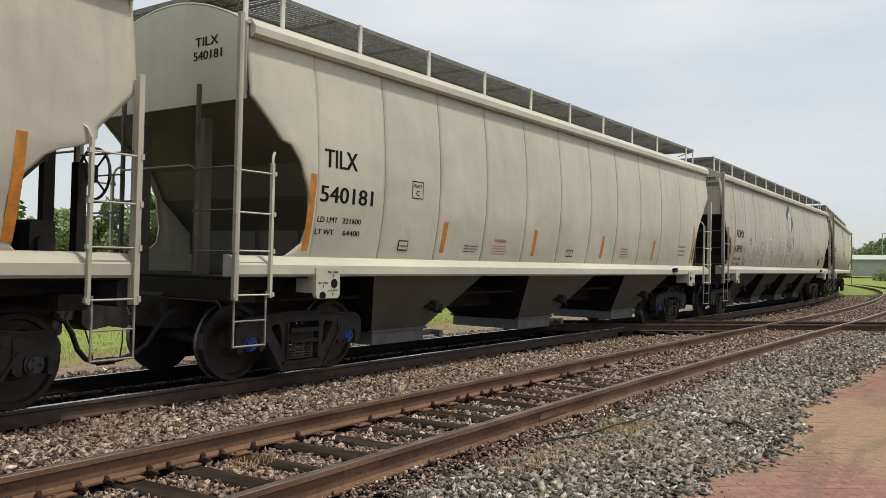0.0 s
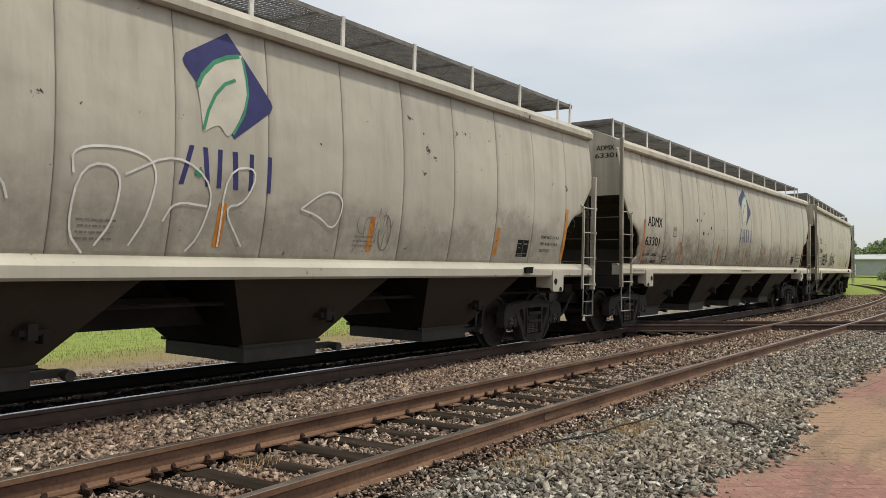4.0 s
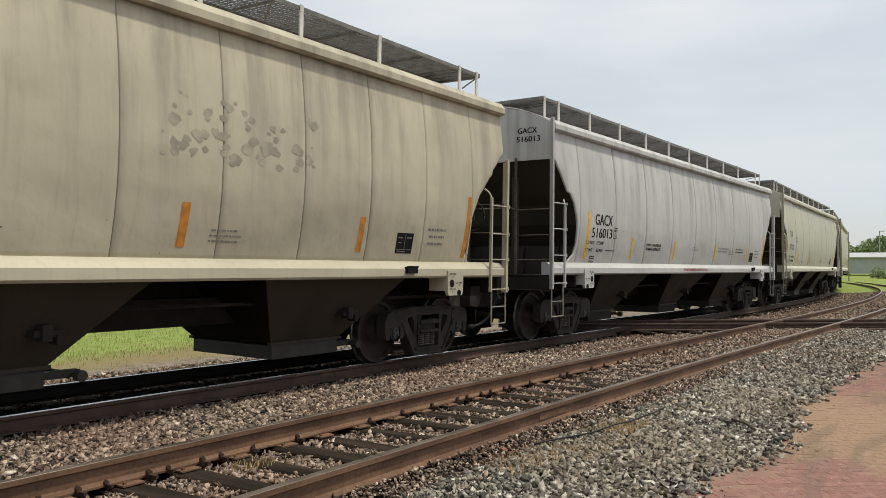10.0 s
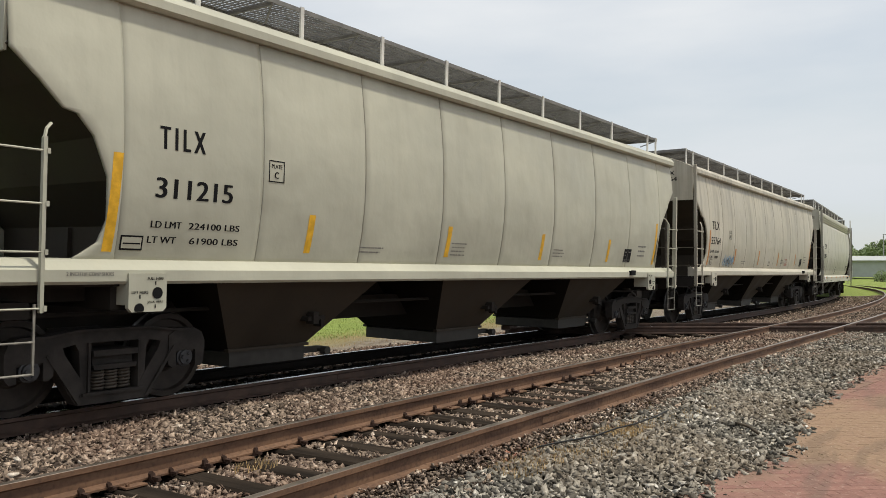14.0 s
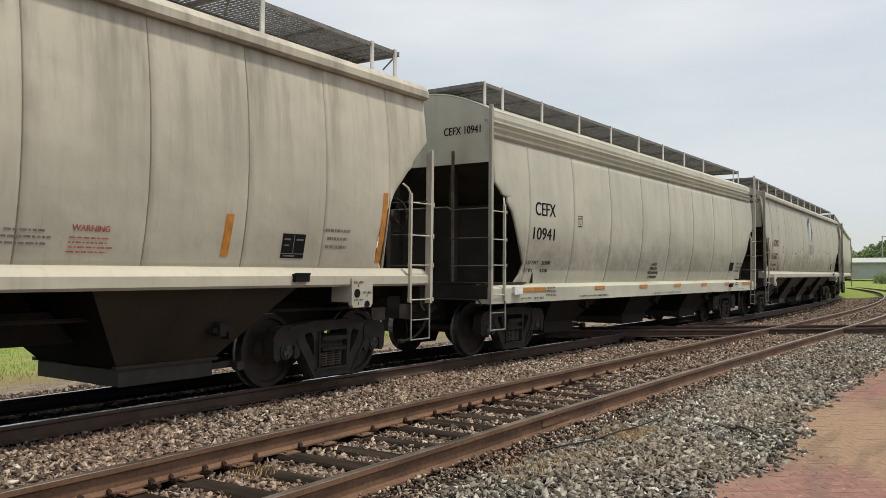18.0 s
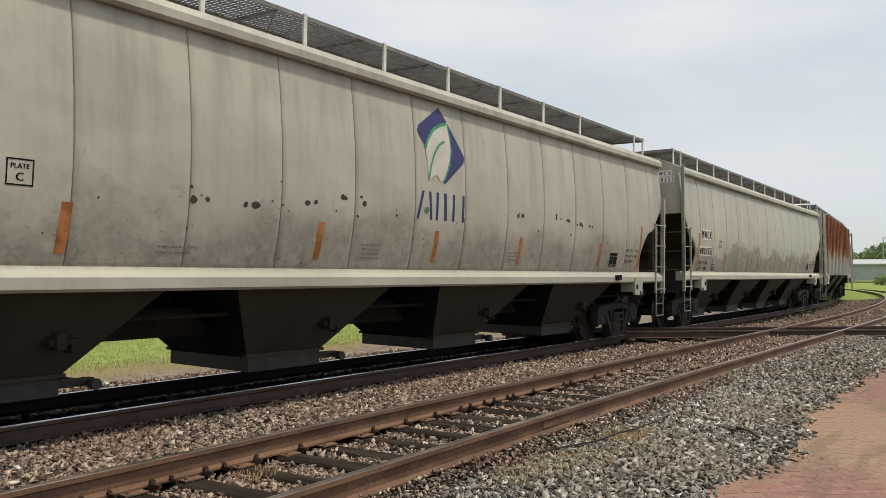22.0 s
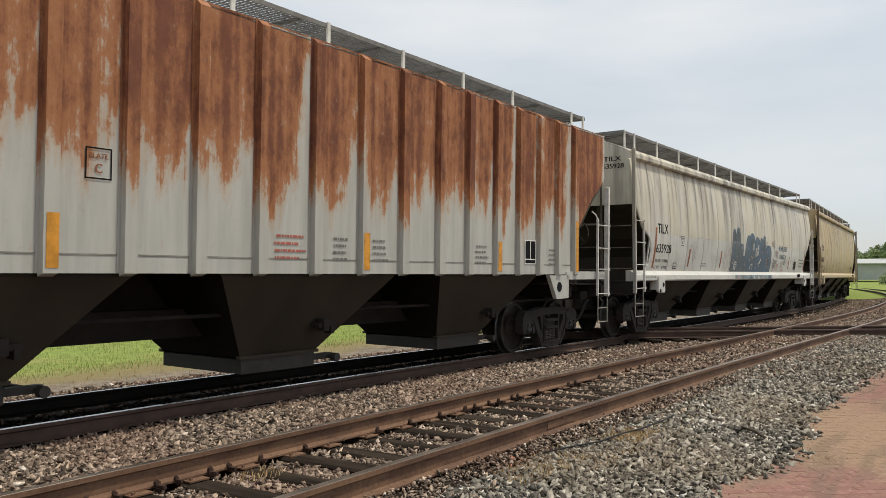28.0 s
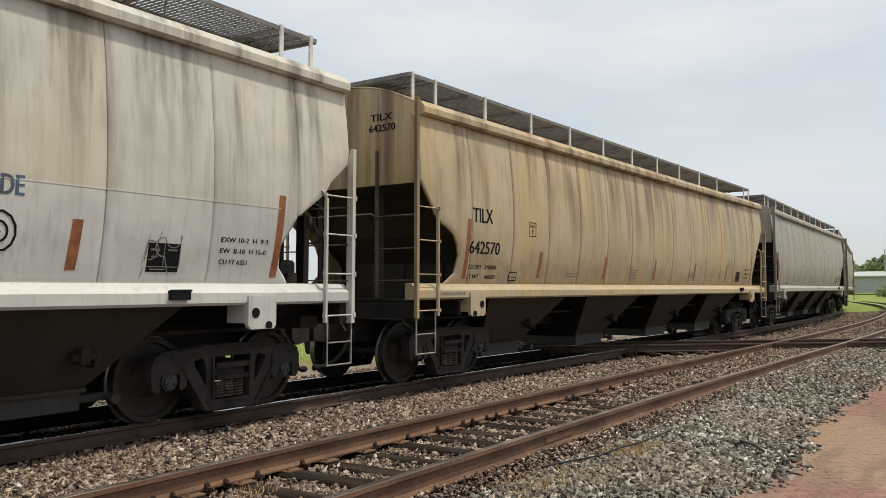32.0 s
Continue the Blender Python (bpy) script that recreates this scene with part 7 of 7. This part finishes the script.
def ties():
    tie = lambda q: Shape().box(-0.115, 0.115, -1.3, 1.3, -0.19 - q, -0.005 - q, 0.02)
    plate = lambda: Shape().box(-0.09, 0.09, -0.15, 0.15, 0.0, 0.012).box(-0.065, -0.045, -0.125, -0.105, 0.012, 0.03).box(0.045, 0.065, 0.105, 0.125, 0.012, 0.03)
    clip = lambda: Shape().prism([(-0.014, -0.03), (0.014, -0.03), (0.020, 0.028), (0.002, 0.052), (-0.016, 0.040), (-0.020, 0.02)], -0.105, -0.078).prism([(-0.014, -0.01), (0.014, -0.01), (0.010, 0.016), (-0.010, 0.016)], -0.17, -0.105).box(-0.018, 0.018, -0.12, 0.09, -0.03, -0.005)
    r = random.Random(5)
    for tr, w, top, s0, s1 in ((NEAR, NEAR_W, NEAR_Z, -2.0 - 25 * 0.52, 62.0), (MAIN, 0.0, 0.0, -15.0, 62.0)):
        n = int((s1 - s0) / 0.52)
        for i in range(n):
            s = s0 + i * 0.52 + r.uniform(-0.03, 0.03)
            m = place(s, w + r.uniform(-0.05, 0.05), top - 0.18 + r.uniform(-0.012, 0.0) + (bank(s, 0.7525) if tr is MAIN else 0.0)) @ Matrix.Rotation(r.uniform(-0.02, 0.02), 4, "Z")
            t = part("tie", once(("tie", i % 3), lambda: tie(0.004 * (i % 3))), M_TIE, tr, "", m)
            if tr is NEAR and s < 26:
                for g in (-0.7525, 0.7525):
                    if g < 0:
                        part("tie_plate", once(("tie_plate",), plate), M_RAIL, tr, "", place(s, w + g, top - 0.186))
                    for q in (-0.15, 0.15):
                        if r.random() < 0.75:
                            part("rail_anchor", once(("anchor",), clip), M_CLIP, tr, "", place(s + q + r.uniform(-0.02, 0.02), w + g, top - 0.16) @ Matrix.Rotation(0.0 if g < 0 else math.pi, 4, "Z") @ Matrix.Rotation(r.uniform(-0.5, 0.5), 4, "Y") @ Matrix.Scale(r.uniform(0.8, 1.15), 4))


ties()


def joint_bars():
    bar = lambda: Shape().box(-0.30, 0.30, -0.019, -0.008, -0.12, -0.06, 0.01).box(-0.006, 0.006, -0.037, 0.037, -0.05, 0.004)
    for s, g, tr, w, top in ((7.6, 0.7525, NEAR, NEAR_W, NEAR_Z), (14.0, -0.7525, NEAR, NEAR_W, NEAR_Z), (9.5, 0.7525, MAIN, 0.0, 0.0)):
        part("joint_bar", once(("joint",), bar), M_RAIL if tr is NEAR else M_RAILMAIN, tr, "", place(s, w + g, top + (bank(s, w + g) if tr is MAIN else 0.0)))


joint_bars()


def crossing():
    """Another line cuts across both tracks: two rails with their guards, deep in the ballast."""
    tr = thing("crossing_track", "rusty rails of another line crossing both tracks", "railway track", "", "structure")
    a, b = Vector((20.0, -1.8, 0)), Vector((23.9, -6.75, 0))
    d = (b - a).normalized()
    nrm = Vector((-d.y, d.x, 0))
    turn = math.atan2(d.y, d.x)
    for off, nm in ((0.0, "crossing_rail"), (0.13, "guard_rail"), (1.505, "crossing_rail"), (1.37, "guard_rail")):
        s = Shape()
        s.extrude_x([(y, z) for y, z in RAIL], -3.5, 14.0)
        me = s.mesh(nm)
        m = Matrix.Translation(a + nrm * off + Vector((0, 0, 0.065))) @ Matrix.Rotation(turn, 4, "Z")
        part(nm, fix_normals(me), M_RAILMAIN, tr, "", m)
    for i in range(22):
        p = a + d * (-3.2 + i * 0.62) + nrm * 0.75
        part("tie", once(("cross_tie",), lambda: Shape().box(-0.115, 0.115, -1.3, 1.3, -0.3, -0.12, 0.02)), M_TIE, tr, "", Matrix.Translation(p) @ Matrix.Rotation(turn, 4, "Z"))


crossing()


# ---- pavement of worn brick at the viewer's feet ----
PAVED = [(-30, -7.6), (3, -7.0), (5.85, -6.95), (6.62, -7.08), (7.43, -7.24), (8.4, -7.20), (9.53, -6.97), (10.95, -6.99), (13.2, -7.09), (16.0, -7.33), (24, -8.6), (40, -12)]


def pavement():
    pv = thing("pavement", "worn red and tan brick pavement strewn with grit", "pavement", "", "structure")
    edge = PAVED + [(40, -40), (-30, -40)]
    n = len(edge)
    s = Shape().add([(x, y, -0.1568) for x, y in edge] + [(x, y, -0.45) for x, y in edge], [tuple(range(n - 1, -1, -1))] + [(i, (i + 1) % n, (i + 1) % n + n, i + n) for i in range(n)])
    part("bed", fix_normals(s.mesh("bed")), M_MORTAR, pv)
    brick = lambda: Shape().box(-0.1015, 0.1015, -0.0492, 0.0492, -0.05, 0.0, 0.003)
    turn = Matrix.Rotation(math.atan2(-4.95, 3.9), 4, "Z")
    r = random.Random(3)
    count = 0
    rest = Shape()
    spots = []
    for i in range(-90, 70):
        for j in range(-190, 130):
            p = Matrix.Translation((10.0, -8.4, 0)) @ turn @ Vector((i * 0.205 + (j % 2) * 0.1, j * 0.10, 0))
            x, y = p.x, p.y
            if not -8.0 < x < 20.0 or y < -12.5:
                continue
            line = float(np.interp(x, [e[0] for e in PAVED], [e[1] for e in PAVED]))
            if y < line - 0.05 - 0.5 * r.random() ** 2:
                spots.append((x, y, -0.1545 + r.uniform(-0.0009, 0.0009)))
    spots.sort(key=lambda q: abs(q[0] - 7.0) + abs(q[1] + 7.6))
    for x, y, z in spots:
        m = Matrix.Translation((x, y, z)) @ turn @ Matrix.Rotation(r.uniform(-0.006, 0.006), 4, "Z")
        if count < 300:
            part("brick", once(("brick",), brick), M_PAVING, pv, "", m)
            count += 1
        else:
            b = Shape().box(-0.1015, 0.1015, -0.0492, 0.0492, -0.03, 0.0)
            rest.add([m @ Vector(q) for q in b.v], b.f)
    if rest.v:
        tagged(part("brick_paving", rest.mesh("brick_paving"), M_PAVING, pv), kind="stuff")


pavement()


# ---- ballast ----
WEDGE = np.array([(math.cos(a) * q, math.sin(a) * q, z) for q, z, t in ((1.0, -0.6, 0.0), (0.8, 0.6, 0.6)) for a in (t, t + 2.1, t + 4.2)])
WEDGE_F = np.array([(2, 1, 0), (3, 4, 5), (0, 1, 4), (0, 4, 3), (1, 2, 5), (1, 5, 4), (2, 0, 3), (2, 3, 5)])


def stones(name, label, material, spots, size, seed):
    """Angular crushed stones, each turned and broken its own way."""
    rng = np.random.default_rng(seed)
    n = len(spots)
    v = WEDGE[None] * (0.75 + 0.5 * rng.random((n, 6, 1))) + rng.normal(0, 0.14, (n, 6, 3))
    v *= (size * (0.4 + 0.9 * rng.random(n) ** 1.5))[:, None, None] * np.array((1.35, 1.05, 0.50))
    q = rng.normal(size=(n, 4)) * np.array((1.0, 0.32, 0.32, 1.0))
    q /= np.linalg.norm(q, axis=1)[:, None]
    a, b, c, d = q.T
    rm = np.stack([np.stack([1 - 2 * (c * c + d * d), 2 * (b * c - a * d), 2 * (b * d + a * c)], -1),
                   np.stack([2 * (b * c + a * d), 1 - 2 * (b * b + d * d), 2 * (c * d - a * b)], -1),
                   np.stack([2 * (b * d - a * c), 2 * (c * d + a * b), 1 - 2 * (b * b + c * c)], -1)], 1)
    v = np.einsum("nij,nkj->nki", rm, v) + spots[:, None, :]
    f = (WEDGE_F[None] + 6 * np.arange(n)[:, None, None]).reshape(-1, 3)
    me = bpy.data.meshes.new(name)
    me.vertices.add(n * 6)
    me.vertices.foreach_set("co", v.reshape(-1))
    me.loops.add(len(f) * 3)
    me.loops.foreach_set("vertex_index", f.reshape(-1).astype(np.int32))
    me.polygons.add(len(f))
    me.polygons.foreach_set("loop_start", np.arange(0, len(f) * 3, 3, dtype=np.int32))
    me.materials.append(DUMMY)
    me.update(calc_edges=True)
    tagged(part(name, me, material, None), label, "ballast", "", "stuff")


def scatter(seed, s0, s1, w0, w1, per, z_of, keep=lambda s, w: s == s):
    rng = np.random.default_rng(seed)
    n = int((s1 - s0) * (w1 - w0) * per)
    s = s0 + (s1 - s0) * rng.random(n)
    w = w0 + (w1 - w0) * rng.random(n)
    x, y, h = np.interp(s, RUN, _x), np.interp(s, RUN, _y), np.interp(s, RUN, _h)
    px, py = x + w * np.sin(h), y - w * np.cos(h)
    z = z_of(s, w) + rng.normal(0, 0.012, n)
    ok = keep(s, w)
    return np.stack([px, py, z], 1)[ok]


def rows_of_ties(s, off=0.0):
    return np.abs(((s + 2.0 + off) / 0.52 + 0.5) % 1.0 - 0.5) * 0.52


def ballast():
    mid_z = lambda s, w: np.interp(w, (0.8, 1.0, 1.4, 2.2, 3.0, 3.5), (-0.232, -0.23, -0.22, -0.195, -0.14, -0.12))
    near_z = lambda s, w: NEAR_Z - 0.235 + np.interp(s, (10.5, 13.5), (0.0, 0.065)) + 0 * w
    front_z = lambda s, w: np.interp(w, (5.1, 5.3, 5.7, 6.4, 7.4), (-0.085, -0.10, -0.13, -0.15, -0.16))
    far_z = lambda s, w: np.interp(w, (-4.5, -3.0, -1.6, -0.8), (-0.42, -0.36, -0.26, -0.24))
    between = lambda s, w: (np.abs(w - 3.595) > 0.05) & (rows_of_ties(s) > 0.10)
    stones("ballast_between", "warm brown and grey crushed ballast between the tracks", M_STONE_W,
           np.concatenate([scatter(1, 1.5, 14, 0.84, 3.52, 1500, mid_z), scatter(2, 14, 30, 0.84, 3.52, 520, mid_z), scatter(3, 30, 64, 0.84, 3.52, 90, mid_z)]), 0.036, 1)
    stones("ballast_siding", "pale grey crushed ballast between the ties", M_STONE_W,
           np.concatenate([scatter(4, 2, 14, 3.67, 5.03, 1500, near_z, between), scatter(5, 14, 30, 3.67, 5.03, 600, near_z), scatter(6, 30, 64, 3.67, 5.03, 160, near_z)]), 0.032, 2)

    def beside(points, seed, lo, hi):
        """Thins the stones out across the ragged edge of the pavement."""
        rng = np.random.default_rng(seed)
        d = points[:, 1] - np.interp(points[:, 0], [e[0] for e in PAVED], [e[1] for e in PAVED]) + 0.10 * np.sin(points[:, 0] * 5.1) * np.sin(points[:, 0] * 1.7)
        return points[rng.random(len(points)) < np.clip((d - lo) / (hi - lo), 0, 1)], d

    coarse = np.concatenate([scatter(7, 2.5, 13, 5.5, 7.9, 1700, front_z), scatter(8, 13, 30, 5.17, 8.2, 480, front_z), scatter(9, 30, 60, 5.17, 7.0, 130, front_z)])
    stones("ballast_shoulder", "coarse grey ballast on the shoulder beside the pavement", M_STONE_G, beside(coarse, 3, -0.22, 0.30)[0], 0.037, 3)
    stones("ballast_fines", "tan gravel and dirt along the outer rail", M_STONE_W, scatter(17, 2.5, 30, 5.15, 5.75, 1100, front_z), 0.022, 9)
    sand = scatter(14, 4, 20, 6.4, 8.6, 600, lambda s, w: np.full_like(w, -0.156))
    stones("loose_grit", "tan grit strewn over the pavement edge", M_GRIT, beside(sand, 5, -0.5, 0.15)[0], 0.006, 6)
    stones("ballast_behind", "crushed ballast along both tracks", M_STONE_W,
           np.concatenate([scatter(21, -16, 2, 0.84, 3.52, 220, mid_z), scatter(22, -16, 2, 3.67, 5.03, 220, near_z, between), beside(scatter(23, -16, 2.5, 5.15, 7.9, 220, front_z), 8, -0.2, 0.3)[0], scatter(24, -16, 1.5, -0.68, 0.68, 150, lambda s, w: np.full_like(w, -0.22))]), 0.06, 11)
    red = scatter(25, 5.8, 7.4, 5.2, 5.6, 28, front_z)
    stones("brick_fragments", "small orange-red brick fragments by the rail", M_REDCHIP, red, 0.024, 12)
    stones("ballast_far", "brownish ballast and grit behind the main line", M_STONE_W,
           scatter(10, 2, 30, -3.9, -0.84, 200, far_z), 0.044, 4)
    stones("ballast_under_train", "ballast between the main rails with the train's shade painted in", M_STONE_SHADE, scatter(12, 1.5, 60, -0.68, 0.68, 240, lambda s, w: np.full_like(w, -0.235)), 0.046, 5)


ballast()


# ---- grass, weeds and trees ----
def blades(name, label, material, count, area, height, seed, z):
    rng = np.random.default_rng(seed)
    x0, x1, y0, y1 = area
    s = Shape()
    xs, ys = x0 + (x1 - x0) * rng.random(count), y0 + (y1 - y0) * rng.random(count)
    hs, an, ln = height * (0.5 + 0.8 * rng.random(count)), rng.random(count) * 6.283, rng.normal(0, 0.5, (count, 2))
    for i in range(count):
        w = 0.003 + 0.03 * hs[i]
        dx, dy = math.cos(an[i]) * w, math.sin(an[i]) * w
        x, y, h = xs[i], ys[i], hs[i]
        zz = z(x, y)
        lx, ly = ln[i] * h * 0.6
        s.add([(x - dx, y - dy, zz), (x + dx, y + dy, zz), (x + dx * 0.6 + lx * 0.5, y + dy * 0.6 + ly * 0.5, zz + h * 0.6), (x - dx * 0.6 + lx * 0.5, y - dy * 0.6 + ly * 0.5, zz + h * 0.6), (x + lx, y + ly, zz + h)],
              [(0, 1, 2, 3), (3, 2, 4)])
    tagged(part(name, s.mesh(name), material, None), label, "grass", "", "stuff")


lawn = lambda x, y: float(np.interp(y - along(x)[1], (2.6, 4.0, 9.0, 40), (-0.30, -0.42, -0.45, 0.0)))
blades("grass", "green mown grass beyond the line", M_BLADE, 30000, (4, 40, 5.9, 15), 0.07, 1, lawn)
blades("dry_grass", "dry straw-coloured grass at the edge of the ballast", M_STRAW, 4200, (4, 36, 4.2, 7.6), 0.06, 2, lawn)
blades("weeds", "dry weeds lying on the ballast beside the rail", M_STRAW, 900, (6.2, 9.6, -6.2, -5.4), 0.035, 3, lambda x, y: -0.12)
blades("straw", "straw caught at the rail", M_STRAW, 60, (4.3, 4.7, -4.2, -3.9), 0.05, 4, lambda x, y: -0.10)


tagged(part("cable", Shape().tube([(x, y, -0.078 + 0.012 * (i % 2)) for i, (x, y) in enumerate(((6.3, -5.55), (6.54, -5.64), (7.08, -5.78), (7.5, -5.83), (7.85, -5.87), (8.35, -5.93), (8.85, -5.89)))], 0.008, 6).mesh("cable", True), M_HOSE, None), "thin black cable lying along the ballast", "cable")
tagged(part("stick", Shape().tube([(8.62, -6.66, -0.10), (8.4, -6.84, -0.085), (8.18, -7.0, -0.115)], 0.014, 6).mesh("stick", True), M_BARK, None), "dark broken stick lying on the ballast", "stick")
blades("dry_tufts", "tufts of dry yellow grass in the ballast", M_STRAW, 700, (7.3, 8.0, -6.05, -5.65), 0.035, 9, lambda x, y: -0.11)
blades("dry_clumps", "clumps of dry grass beside the rail", M_STRAW, 500, (5.4, 6.6, -5.95, -5.5), 0.035, 10, lambda x, y: -0.11)


def tree_kind(seed, height, wide):
    """Trunk and limbs, and a crown of small leaf clumps with gaps."""
    r = random.Random(seed)
    t = Shape()
    top = Vector((r.uniform(-0.4, 0.4), r.uniform(-0.4, 0.4), height * 0.6))
    t.tube([(0, 0, 0), (0.05, 0.02, height * 0.25), tuple(top)], 0.025 * height, 7)
    crown = Shape()
    for k in range(9):
        a, up = r.uniform(0, 6.28), r.uniform(0.35, 0.9) * height
        reach = wide * r.uniform(0.35, 0.75) * (1.1 - abs(up / height - 0.55))
        tip = Vector((reach * math.cos(a), reach * math.sin(a), up))
        t.tube([tuple(top * r.uniform(0.4, 0.9)), tuple((top + tip) / 2 + Vector((0, 0, 0.1))), tuple(tip)], 0.007 * height, 5)
        size = wide * r.uniform(0.28, 0.42)
        for _ in range(170):
            d = Vector((r.gauss(0, 1), r.gauss(0, 1), r.gauss(0, 0.8))).normalized() * size * r.uniform(0.55, 1.05)
            p = tip + d
            q = 0.05 * height * r.uniform(0.4, 0.9)
            u = Vector((r.gauss(0, 1), r.gauss(0, 1), r.gauss(0, 1))).normalized()
            v = u.orthogonal().normalized() * q
            u = u * q
            crown.add([p - u, p + v * 0.7, p + u, p - v * 0.7], [(0, 1, 2, 3)])
    return t, crown


KINDS = [tuple(s.mesh(nm) for s, nm in zip(tree_kind(k, 1.0 * h, w), ("trunk", "crown"))) for k, (h, w) in enumerate(((9.0, 4.2), (7.5, 4.0), (11.0, 4.6), (6.0, 3.8)))]


def tree(x, y, z, kind, size, turn):
    t = thing("tree", "leafy green tree at the edge of the field", "tree", "trees beyond the field")
    part("trunk", KINDS[kind][0], M_BARK, t)
    part("crown", KINDS[kind][1], M_LEAVES, t)
    t.matrix_basis = Matrix.Translation((x, y, z)) @ Matrix.Rotation(turn, 4, "Z") @ Matrix.Scale(size, 4)


def trees():
    r = random.Random(8)
    for i in range(46):  # a belt beyond the field, seen through the gaps between the cars
        a = radians(46 + 22 * i / 45)
        d = r.uniform(78, 100)
        tree(d * math.cos(a), -8.8 + d * math.sin(a), 0.35, r.randrange(4), r.uniform(0.48, 0.86), r.uniform(0, 6))
    for i in range(34):  # the far end of the line
        a = radians(2.5 + 6.5 * i / 33)
        d = r.uniform(245, 290)
        tree(d * math.cos(a), -8.8 + d * math.sin(a), 0.6, r.randrange(4), r.uniform(0.7, 1.1), r.uniform(0, 6))
    for x, y, s in ((133, 3.2, 0.42), (128, 1.9, 0.34), (140, 2.6, 0.4)):  # bushes by the shed
        tree(x, y, -0.75, 3, s, r.uniform(0, 6))


trees()


def shed():
    sh = thing("shed", "long low pale metal shed beyond the bend", "shed")
    part("wall", Shape().box(0, 14, -22, 2.5, 0, 3.0).mesh("wall"), M_SHED, sh)
    part("roof", Shape().prism([(-0.4, 2.95), (14.4, 2.95), (14.4, 3.1), (7, 4.1), (-0.4, 3.15)], -22.4, 2.9).mesh("roof"), M_SHEDROOF, sh)
    part("door", Shape().box(-0.06, 0.0, 0.2, 1.4, 0.02, 2.2).mesh("door"), M_WHITEINK, sh)
    part("gutter", Shape().box(-0.55, -0.4, -22.4, 2.9, 2.98, 3.14).mesh("gutter"), M_SHEDROOF, sh)
    sh.matrix_basis = pose(172, 11.5, 0.68, 0, 0, 0)
    pl = thing("light_pole", "tall thin grey pole beyond the shed", "pole")
    part("mast", Shape().tube([(0, 0, 0), (0, 0, 8.2)], 0.09, 8).mesh("mast"), M_POLE, pl)
    part("lamp_head", Shape().box(-0.15, 0.15, -0.9, 0.1, 8.1, 8.25, 0.03).mesh("lamp_head"), M_POLE, pl)
    pl.matrix_basis = pose(178, 7.0, 0.68)


shed()


# ---- the train's running ----
def motions():
    times = sorted({0.5 * i for i in range(65)} | {float(t) for t in WHEN})
    for car, at, length in TRAIN:
        rows = []
        for t in times:
            s = at - gone(t)
            x0, y0, _ = along(s + TRUCK_IN)
            x1, y1, _ = along(s + length - TRUCK_IN)
            h = math.atan2(y1 - y0, x1 - x0)
            rows.append((t, Matrix.Translation((x0 - TRUCK_IN * math.cos(h), y0 - TRUCK_IN * math.sin(h), bank(s + length / 2, 0.0) + LIFT))
                         @ Matrix.Rotation(h, 4, "Z") @ Matrix.Rotation(cant(s + length / 2), 4, "X")))
        walk(car, rows)
    step = 2 / FPS
    turns = [(i * step, -gone(i * step) / WHEEL_R) for i in range(int(32.0 / step) + 1)]
    for w, x, _ in WHEELSETS:
        walk(w, [(t, Matrix.Translation((x, 0, WHEEL_R - LIFT)) @ Matrix.Rotation(a, 4, "Y")) for t, a in turns])


motions()
